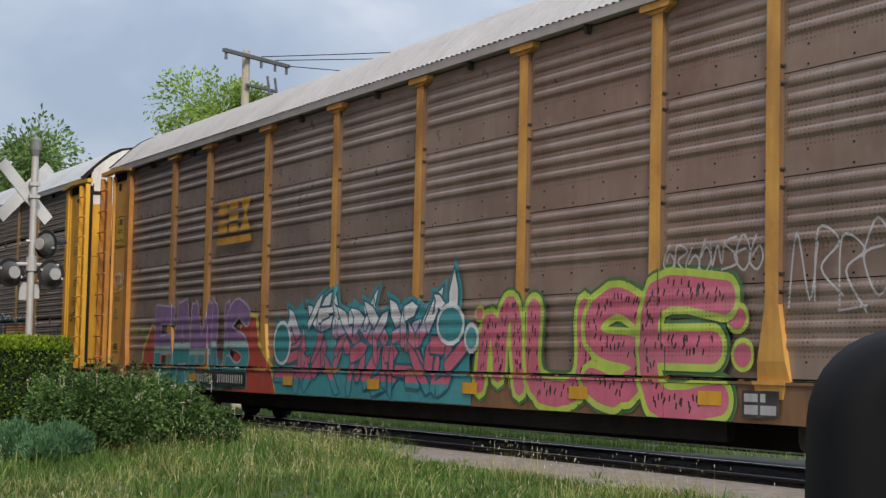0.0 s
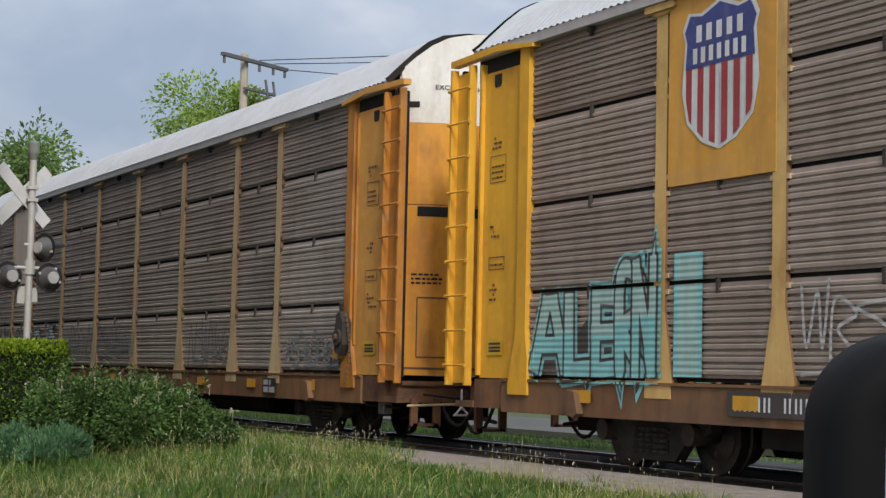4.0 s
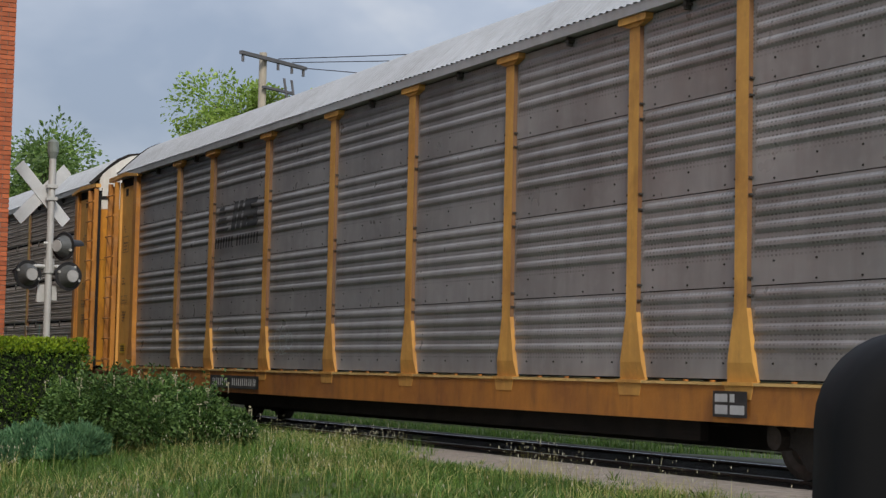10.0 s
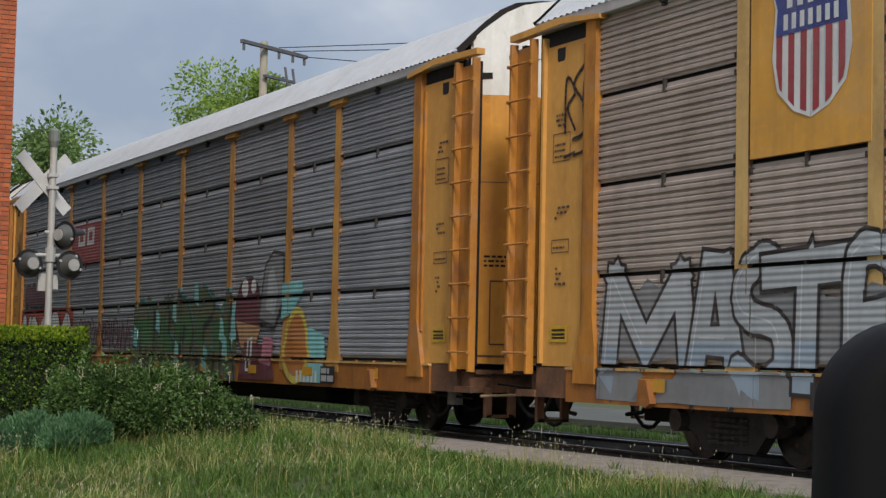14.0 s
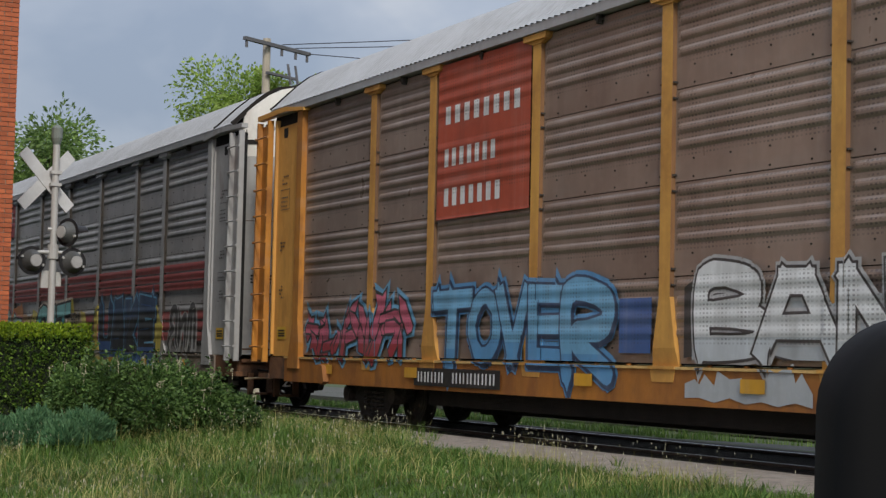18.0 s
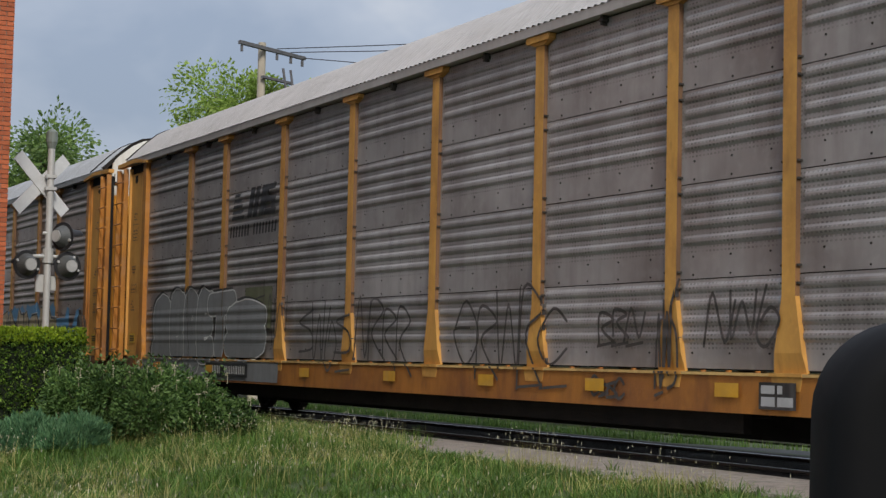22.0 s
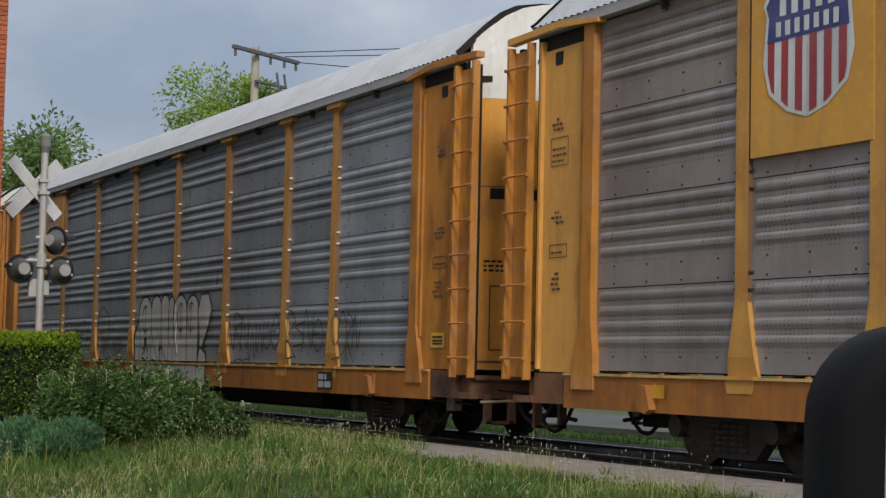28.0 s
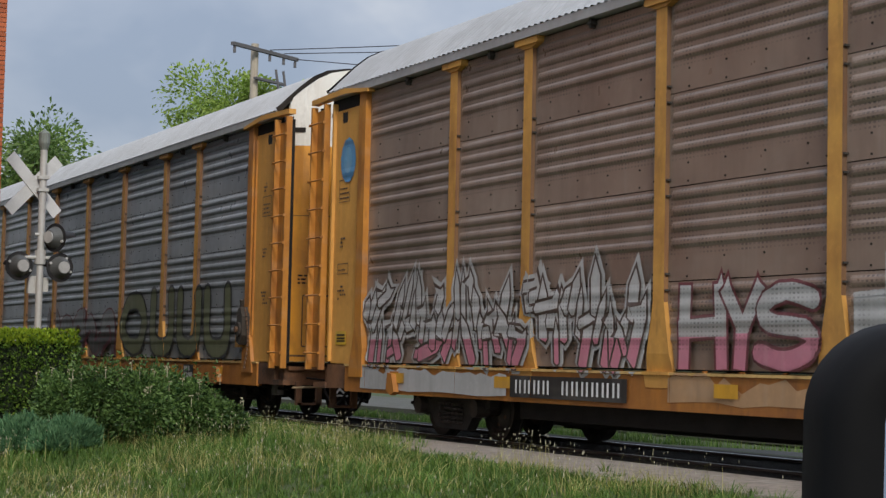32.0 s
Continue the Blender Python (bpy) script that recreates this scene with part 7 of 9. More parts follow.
put_many(s, "graffiti", cloud_of("lemon", -2.75, -1.75, 1.03, 1.8, 34, 0.2, 0.3), 0, "yellow cloud of paint")
for i, z in enumerate((1.05, 1.3, 1.55)):
    scribble(s, -2.7 + 0.12 * i, -1.7, z, z + 0.3, 84 + i, "soot", 0.03, 3)
s.put("paint_patch", [[(4.0, 1.0), (4.6, 1.0), (4.7, 1.9), (4.2, 1.85)], [(8.4, 0.62), (9.1, 0.66), (9.3, 1.5), (9.0, 1.75), (8.4, 1.7)]], "lemon", 0, None, "yellow cloud of paint")
piece(s, (("U", 4.5, 5.75, 0.9, 2.08), ("A", 5.5, 6.75, 0.62, 2.12), ("K", 6.6, 7.75, 0.66, 2.1), ("E", 7.6, 8.85, 0.7, 2.12)), ((0.25, "royal"), (0.75, "black"), (1, "navy")), "sky", "navy", 0.62, 0.03, 0.075, spikes=0.1, seed=88, shine="royal", layer=1, label="dark blue graffiti letters with pale blue edges")
put_many(s, "graffiti", drawn("lemon", 0.07, [(4.1, 1.1), (4.3, 1.5), (4.15, 1.8), (4.45, 2.0)], [(4.4, 1.0), (4.2, 1.3), (4.5, 1.7)], [(8.9, 1.9), (9.1, 1.6), (8.95, 1.3), (9.2, 0.8)], [(8.8, 1.2), (9.2, 1.5), (9.0, 1.75)], [(4.2, 0.7), (4.6, 0.85), (5.0, 0.7)]) + drawn("green", 0.05, [(4.2, 1.2), (4.05, 1.5), (4.3, 1.9)]), 3, "yellow and green wisps of paint")
burner(s, 9.7, 11.4, 1.02, 1.92, 3, 86, ((1, "soot"),), "chalk", None, 0.36, label="black graffiti piece with pale edges")
number_plate_of_car(s, -6.4, -4.3, 0.62, 0.86, "navy", "slateblue")
reflectors(s, 5, 13)

# 9: grey, slanted mark, puffy outline piece
s = side_of(9, "broad", "smoke", "grey", slot=True, brake=True, sill=RUSTGOLD, label="grey corrugated autorack railcar with a black slanted mark and outline graffiti")
slanted_mark(s, -6.8, -4.45, 3.1, 3.92)
s.put("paint_patch", [rect(-11.9, -4.2, 0.6, 0.93)], "grey", 0, None, "grey paint along the sill")
piece(s, (("S", -11.25, -9.95, 0.66, 2.22), ("E", -10.1, -9.1, 0.95, 2.2), ("R", -9.2, -8.25, 0.68, 2.18), ("E", -8.45, -7.45, 0.9, 2.2), ("T", -7.9, -6.3, 0.95, 2.18), ("S", -6.9, -4.75, 0.95, 2.0)), ((1, "grey"),), "white", None, 0.72, 0.02, square=False, drop=("black", -0.1, 0.04), seed=91, label="grey puffy graffiti letters with white and black lines")
s.put("paint_patch", [rect(-5.9, -4.6, 1.5, 2.2)], "olive", 0, None, "faded green paint patch")
scribble(s, -5.5, -3.9, 1.0, 2.3, 92, "soot", 0.036, 2)
for i, (a, b, z0, z1) in enumerate(((-3.3, -1.3, 0.8, 1.9), (-1.1, 0.8, 0.72, 2.0), (2.2, 5.0, 0.7, 2.0), (5.7, 6.6, 1.2, 1.75), (6.9, 7.3, 0.68, 1.9), (7.8, 9.0, 1.1, 1.95), (5.6, 6.3, 0.64, 0.9))):
    scribble(s, a, b, z0, z1, 93 + i, "soot", 0.048, 3)
number_plate_of_car(s, -7.8, -5.6, 0.66, 0.9)
reflectors(s, -13, 13)

# 10: brown with yellow and blue pieces
s = side_of(10, "broad", "brown", "dull", brake=True, sill=material("olive_sill", (0.14, 0.14, 0.085), 0.6, streak=0.4), label="brown corrugated autorack railcar with yellow and blue graffiti")
railroad_blocks(s, -6.6, -4.9, 3.08, 3.86, "amber")
thorns(s, ((-11.6, 1.3), (-11.3, 1.85), (-10.95, 1.5), (-10.35, 2.1), (-10.15, 1.75), (-9.55, 2.2), (-9.4, 1.6), (-9.15, 1.86), (-8.9, 1.68), (-8.4, 2.06), (-8.05, 1.55), (-7.6, 1.97), (-7.2, 1.58), (-6.75, 1.74), (-6.38, 2.28), (-6.2, 1.5), (-5.85, 1.55), (-5.5, 2.34),
       (-5.05, 1.92), (-4.8, 1.66), (-4.3, 1.96), (-3.55, 1.57), (-3.95, 1.3), (-3.1, 1.22), (-2.6, 1.04)), 1.02, 101, ((1.2, "cream"), (1.55, "khaki"), (9, "dust")),
       cloud_of("blue", -11.0, -1.9, 1.03, 1.95, 4, 0.2, 0.5) + [("blue", [(x - 0.25, 1.6), (x + 0.25, 1.6), (x + 0.16, z), (x - 0.1, z + 0.03)]) for x, z in ((-7.95, 2.24), (-7.2, 2.22), (-5.1, 2.3), (-10.6, 1.95))], (0.7, 9), "pale yellow spiked graffiti with black lines on a blue ground")
put_many(s, "graffiti", [("khaki", [(x, 0.93), (x + w, 0.93), (x + w * 0.8, 0.93 - d), (x + w * 0.3, 0.93 - d * 0.8)]) for x, w, d in ((-10.9, 0.8, 0.2), (-9.9, 0.5, 0.28), (-8.0, 0.7, 0.3), (-4.4, 1.1, 0.16), (-3.4, 0.9, 0.3))]
         + [("black", q) for x in (-10.6, -9.7, -7.8, -7.5, -3.2, -2.9) for q in ribbon([(x, 0.93), (x + 0.15, 0.75), (x + 0.05, 0.62)], [0.05, 0.04, 0.02], 0)], 1, "pale drips of paint on the sill")
put_many(s, "graffiti", cloud_of("blue", -2.5, 1.3, 1.03, 1.82, 16, 0.2, 0.3) + cloud_of("blue", -2.7, 1.2, 0.58, 0.96, 27, 0.1), 0, "blue cloud of paint")
piece(s, (("T", -2.02, -0.75, 0.72, 1.72), ("S", -1.35, 0.12, 0.6, 1.84), ("L", -0.2, 1.0, 0.7, 1.86)), ((0.5, "cream"), (1, "beige")), "black", None, 0.4, 0.05, square=False, spikes=0.12, drop=("black", 0.04, -0.05), seed=102, label="cream graffiti letters with heavy black lines", layer=1)
scribble(s, -3.25, -2.65, 1.25, 1.72, 105, "soot", 0.024, 4)
thorns(s, ((1.12, 1.4), (1.25, 2.06), (1.62, 1.96), (1.78, 2.05), (2.08, 1.9), (2.4, 2.03), (2.6, 1.84), (2.75, 2.02), (3.3, 1.96), (3.95, 2.08), (4.1, 1.86), (4.35, 2.1), (4.75, 1.78), (5.05, 1.7), (5.3, 2.16), (5.55, 1.97), (5.9, 1.95), (6.2, 2.04), (6.5, 1.72), (6.75, 1.92), (7.3, 1.95),
       (7.55, 1.72), (7.7, 2.12), (7.92, 2.1), (7.95, 1.92), (8.3, 1.9), (8.48, 2.22), (8.8, 1.84), (9.3, 1.82), (9.1, 1.6), (9.25, 1.4), (8.98, 1.2)), 1.02, 103, ((1.12, "olive"), (1.72, "khaki"), (9, "cream")),
       cloud_of("blue", 1.2, 9.2, 1.5, 2.2, 28, 0.22, 0.5), (1.3, 4), "pale yellow block graffiti with black and white edges")
put_many(s, "graffiti", [("black", [(7.0, 1.02), (7.45, 1.02), (7.4, 1.3), (7.5, 1.42), (7.25, 1.55), (7.05, 1.46), (7.1, 1.28)]), ("black", [(7.05, 0.93), (7.42, 0.93), (7.3, 0.75), (7.12, 0.72)]), ("white", [(7.2, 1.3), (7.34, 1.32), (7.26, 1.38)])], 7, "black paint figure with a white fleck")
put_many(s, "graffiti", [("blue", rect(9.25, 10.12, 1.01, 1.84)), ("blue", [(10.1, 1.01), (10.5, 1.01), (10.52, 2.06), (10.3, 2.1), (10.12, 1.8)]), ("blue", rect(10.5, 11.35, 1.01, 1.62)), ("blue", [(10.8, 1.6), (11.35, 1.6), (11.55, 2.06), (11.2, 2.0)]), ("blue", [(11.35, 1.01), (11.85, 1.01), (11.85, 1.3), (11.5, 1.42), (11.35, 1.4)]), ("blue", rect(9.2, 11.3, 0.6, 0.93))]
         + cloud_of("sky", 9.4, 11.2, 1.2, 1.45, 29, 0.1), 0, "blue ground of the graffiti")
for ring in ([(10.0, 0.6), (10.75, 0.6), (10.5, 0.85), (10.05, 0.86)], rect(5.1, 6.2, 0.6, 0.92)):
    s.put("paint_patch", [ring], "orange", 1, None, "rusty orange patch along the sill")
number_plate_of_car(s, -6.8, -4.5, 0.64, 0.88)
reflectors(s, -13, 13)
bars(s, 5.25, 5.95, 0.68, 0.88, 3, "maroon", 5)
quality_notice(s)
scribble(s, -12.95, -12.25, 2.45, 2.85, 108, "red", 0.06, 2, -1.574)

# 11: white and dark brown block piece over most of the side
s = side_of(11, "broad", "grey", "dull", brake=True, label="autorack railcar covered with a white and dark brown block painting")
shield(s, -8.75, -7.5, 3.45, 4.75)
lettered(s, "BUILDING AMERICA", -6.4, -2.2, 4.3, 4.52, "black", 2, 0.0, None, "faded black words along the sheets")
r = s.put("graffiti", [rect(-1.0, 11.8, 1.0, 4.9)], "brown", 0, None, "huge white and dark brown block painting")
s.put("white_block", [rect(*q) for q in ((-0.95, 1.2, 1.96, 4.82), (1.3, 3.85, 1.95, 4.84), (4.15, 6.95, 1.93, 4.88), (7.0, 8.86, 1.92, 4.9), (9.5, 11.75, 1.91, 4.86), (7.4, 8.35, 1.31, 1.73), (10.38, 11.39, 1.32, 1.72), (5.8, 6.48, 1.31, 1.59), (-0.43, 0.26, 1.33, 1.71),
      (1.49, 2.14, 1.49, 1.88), (9.04, 9.46, 4.26, 4.54), (8.8, 9.03, 3.2, 3.95), (9.09, 9.51, 2.13, 2.43), (3.88, 4.1, 1.03, 1.6))], "white", 1, r)
s.put("brown_block", [rect(*q) for q in ((-0.86, -0.21, 2.23, 4.27), (0.4, 0.88, 2.6, 4.12), (1.51, 2.13, 3.23, 4.88), (1.54, 2.24, 1.9, 3.3), (1.54, 2.9, 1.9, 2.5), (2.78, 3.15, 2.65, 4.12), (3.56, 4.16, 2.52, 4.13), (4.96, 6.2, 3.69, 4.16), (4.94, 6.16, 2.56, 3.14), (5.53, 5.81, 1.93, 2.58), (7.71, 8.78, 3.86, 4.27),
      (8.5, 8.81, 3.14, 3.9), (7.74, 8.76, 2.8, 3.17), (10.36, 11.66, 3.83, 4.3), (9.56, 10.78, 2.69, 3.25), (9.5, 10.3, 3.2, 3.4), (6.66, 6.86, 3.69, 4.19), (6.64, 6.84, 2.57, 3.15), (3.82, 4.17, 4.11, 4.86), (0.85, 1.15, 1.95, 2.5))], "brown", 2, r)
s.put("white_inset", [rect(*q) for q in ((-0.78, -0.3, 2.9, 3.27), (0.48, 0.82, 2.9, 3.23), (1.62, 2.05, 3.35, 3.6), (5.14, 6.08, 3.82, 3.98), (5.18, 6.02, 2.67, 2.9), (7.84, 8.4, 3.97, 4.16), (7.98, 8.35, 2.94, 3.11), (10.58, 11.08, 3.91, 4.07), (9.78, 10.41, 2.8, 3.02))], "white", 3, r)
bars(s, 4.5, 5.6, 0.64, 0.86, 3, "soot", 5)
reflectors(s, -13, 13)

# 12: blue-grey, tall yellow shield panel
s = side_of(12, "broad", "bluegrey", "white", slot=True, lug=WHITE, sill=RUSTGOLD, plate=YELLOW, label="blue-grey corrugated autorack railcar with a yellow shield panel and puffy graffiti")
b12 = shield(s, -8.55, -7.75, 3.7, 4.7)
part("sign_panel", Build().box(-9.0, -7.2, -1.6, -1.55, 3.02, 3.35).mesh("sign_panel", pigment("panel", "")), s.car, "lower yellow sign panel with words")
lettered(s, "BUILDING AMERICA", -8.93, -7.27, 3.17, 3.3, "black", 2, 0.0, None, "black words on the yellow panel", -1.6)


def dome(a, c, z, e):
    m, r, h = (a + c) / 2, (c - a) / 2 + e, 0.42 * (c - a) + e
    return [(a - e, 1.0), (c + e, 1.0)] + [(m + r * math.cos(math.pi * i / 10), z - 0.42 * (c - a) + h * math.sin(math.pi * i / 10)) for i in range(11)]


domes = ((-0.83, 0.0, 2.24), (0.0, 0.62, 2.25), (0.62, 1.12, 2.25), (1.12, 1.45, 2.2), (1.45, 2.2, 2.22), (2.2, 2.86, 2.2))
tear = [(2.86, 1.9), (2.95, 1.3), (3.1, 1.25), (3.45, 1.67), (3.6, 1.95), (3.42, 2.2), (3.02, 2.2)]
grown = [(3.2 + (x - 3.2) * 1.14, 1.75 + (z - 1.75) * 1.1) for x, z in tear]
feet = (-0.57, 0.46, 1.05, 1.66, 2.21, 2.86, 3.37)
foot = lambda a, c, e: [(a + 0.07 - e, 0.58 - e), (c - 0.07 + e, 0.58 - e), (c + e, 0.7), (c + e, 0.93), (a - e, 0.93), (a - e, 0.7)]
white = [("black", dome(a, c, z, 0.055)) for a, c, z in domes] + [("black", grown), ("black", [(-1.12, 0.98), (-1.2, 1.48), (-0.9, 1.84), (-0.75, 0.98)]), ("black", [(2.84, 0.98), (3.42, 0.98), (3.34, 1.18), (2.95, 1.3)]), ("black", [(-1.15, 0.93), (-0.5, 0.93), (-0.5, 0.57), (-0.7, 0.57)])]
white += [("black", foot(a, c, 0.03)) for a, c in zip(feet, feet[1:])]
white += [("bone", dome(a + 0.012, c - 0.012, z, 0)) for a, c, z in domes] + [("bone", tear), ("bone", [(-1.03, 1.0), (-1.11, 1.46), (-0.8, 1.78), (-0.7, 1.0)]), ("bone", [(2.9, 1.0), (3.36, 1.0), (3.28, 1.14), (3.0, 1.24)]), ("bone", [(-1.0, 0.93), (-0.45, 0.93), (-0.45, 0.62), (-0.6, 0.62)])]
white += [("bone", foot(a + 0.012, c - 0.012, 0)) for a, c in zip(feet, feet[1:])]
white += drawn("black", 0.028, [(0.0, 2.05), (0.02, 1.6), (0.2, 1.3), (0.44, 1.02)], [(0.6, 2.05), (0.73, 1.6), (0.7, 1.3), (0.77, 1.02)], [(1.11, 1.97), (1.1, 1.5), (1.2, 1.3)], [(1.42, 2.0), (1.52, 1.45), (1.72, 1.02)], [(2.2, 1.95), (2.24, 1.6), (2.31, 1.02)], [(2.83, 1.92), (3.0, 1.44), (2.9, 1.02)],
               [(-0.8, 1.75), (-0.72, 1.4), (-0.72, 1.05)], [(-0.31, 1.3), (-0.18, 1.2), (-0.12, 1.04)], [(-0.6, 1.25), (-0.35, 1.2), (-0.55, 1.1)], [(0.5, 1.55), (0.6, 1.3), (0.6, 1.02)], [(0.55, 1.2), (0.75, 1.25), (0.98, 1.02)], [(-0.5, 0.9), (-0.42, 0.75), (-0.3, 0.7)])
for x in (-0.37, 1.89, 2.5):
    white += drawn("black", 0.026, [(x + 0.2 * math.cos(a), 1.82 + 0.26 * math.sin(a)) for a in (1.0, 1.6, 2.4, 3.1, 3.9, 4.7, 5.4)], [(x, 2.09), (x, 1.48)])
put_many(s, "graffiti", white + [("black", blob((-0.31, 1.36), 0.1, 10))], 0, "white puffy graffiti shapes with black lines")
put_many(s, "graffiti", drawn("black", 0.035, [(-3.85, 1.2), (-3.8, 1.9), (-3.4, 2.1), (-2.95, 1.8), (-2.95, 1.3)]), 2, "black hoop sprayed round a tag")
for i, (a, b, z0, z1) in enumerate(((4.5, 7.0, 1.0, 1.9), (7.3, 8.8, 1.05, 1.85), (9.2, 10.2, 1.05, 1.9), (-10.9, -9.6, 1.1, 1.8), (-8.9, -7.8, 1.1, 1.7), (-6.9, -4.4, 1.05, 2.0), (-3.7, -3.05, 1.1, 1.6), (-2.7, -2.0, 1.05, 1.5))):
    scribble(s, a, b, z0, z1, 122 + i, "black", 0.03, 4)
number_plate_of_car(s, -8.0, -5.0, 0.64, 0.9)

# 13: brown, pale pieces
s = side_of(13, "broad", "brown", "dull", brake=True, sill=RUSTGOLD, label="brown corrugated autorack railcar with faded white and red graffiti")
reflectors(s, -13, 13)
wildstyle(s, -11.8, -4.6, 0.95, 2.2, 60, 131, ((0.3, "rose"), (0.45, "chalk"), (1, "chalk")), "brown", "chalk", (), "faded white and red graffiti piece", 1.2, 0.5)
put_many(s, "graffiti", cloud_of("chalk", -11.9, -7.5, 0.6, 0.93, 20, 0.1), 1, "faded white paint along the sill")
piece(s, (("H", -3.95, -3.0, 0.98, 1.86), ("Y", -3.15, -2.45, 1.0, 1.86), ("S", -2.6, -1.6, 1.0, 1.86)), ((0.4, "rose"), (0.55, "dust"), (1, "chalk")), "maroon", None, 0.44, 0.03, 0.05, spikes=0.12, seed=132, ground=cloud_of("tan", -4.05, -1.5, 0.62, 0.92, 17, 0.2), label="faded red and white graffiti letters")
put_many(s, "graffiti", cloud_of("chalk", -1.1, 0.9, 1.03, 1.75, 18, 0.1) + [("chalk", q) for q in ribbon([(-1.1, 1.03), (-1.12, 1.7), (-0.7, 1.72), (-0.7, 2.05), (-0.2, 2.06), (-0.2, 1.75), (0.9, 1.72)], [0.05] * 9, 0)] + [("white", q) for q in ribbon([(-0.5, 1.1), (-0.1, 1.12), (-0.1, 1.4), (-0.6, 1.25), (0.3, 1.08)], [0.04] * 6, 0)], 1, "faded boxy graffiti with white lines")
put_many(s, "graffiti", cloud_of("panel", 0.8, 1.45, 1.03, 1.85, 19, 0.1), 2, "yellow patch of paint")
scribble(s, 0.7, 1.45, 1.65, 2.05, 137, "white", 0.04, 2)
burner(s, 1.6, 3.4, 1.0, 1.9, 2, 134, ((1, "grey"),), "chalk", None, 0.36)
burner(s, 3.8, 7.2, 0.85, 1.8, 4, 135, ((1, "white"),), "grey", None, 0.36, label="faded white graffiti piece with dark lines")
scribble(s, 7.8, 9.0, 1.3, 1.65, 136, "chalk", 0.03, 4)
number_plate_of_car(s, -7.4, -4.8, 0.62, 0.88)
bars(s, 4.6, 5.6, 0.66, 0.88, 3, "maroon", 5)
s.put("round_mark", [[(-12.6 + 0.28 * math.cos(u * 0.5), 4.0 + 0.34 * math.sin(u * 0.5)) for u in range(13)]], "blue", 1, None, "round blue emblem on the end plate", -1.574)
s.put("round_mark", [[(-12.6 + 0.15 * math.cos(u * 0.5), 4.0 + 0.2 * math.sin(u * 0.5)) for u in range(13)]], "sky", 2, None, "", -1.574)

# 14: last car in view
s = side_of(14, "broad", "bluegrey", "white", brake=True, label="dark blue-grey corrugated autorack railcar with dark graffiti")
burner(s, -1.8, 4.0, 1.0, 2.0, 4, 141, ((0.5, "soot"), (1, "grey")), "maroon", None, 0.4, label="dark red and black graffiti piece")
piece(s, (("O", 4.4, 6.2, 1.04, 2.3), ("U", 6.4, 8.0, 1.04, 2.35), ("U", 8.1, 9.6, 1.04, 2.3), ("U", 9.7, 11.2, 1.04, 2.3)), ((1, "olive"),), "black", None, 0.5, 0.05, square=False, seed=142, label="dark green puffy graffiti letters with black lines")
reflectors(s, -13, 13)


# ---------------------------------------------------------------- crossing signal
GALV = material("galvanised_mast", (0.54, 0.54, 0.53), 0.45, 0.2, col2=(0.42, 0.42, 0.41), scale=4, mix=0.6)
SIGN_W = material("sign_white", (0.66, 0.67, 0.68), 0.5, col2=(0.5, 0.51, 0.52), scale=3, mix=0.5, streak=0.2, streak_col=(0.35, 0.32, 0.3))
LAMP_B = material("lamp_black", (0.014, 0.014, 0.016), 0.5, col2=(0.03, 0.03, 0.033), scale=6)
LENS = material("dull_grey_cover", (0.42, 0.42, 0.42), 0.4, col2=(0.3, 0.3, 0.3), scale=14)
LAMP_G = material("lamp_dark_grey", (0.1, 0.105, 0.105), 0.45, col2=(0.05, 0.052, 0.055), scale=8)


CAPM = material("grey_green_cap", (0.2, 0.23, 0.21), 0.5, col2=(0.13, 0.15, 0.14), scale=8)


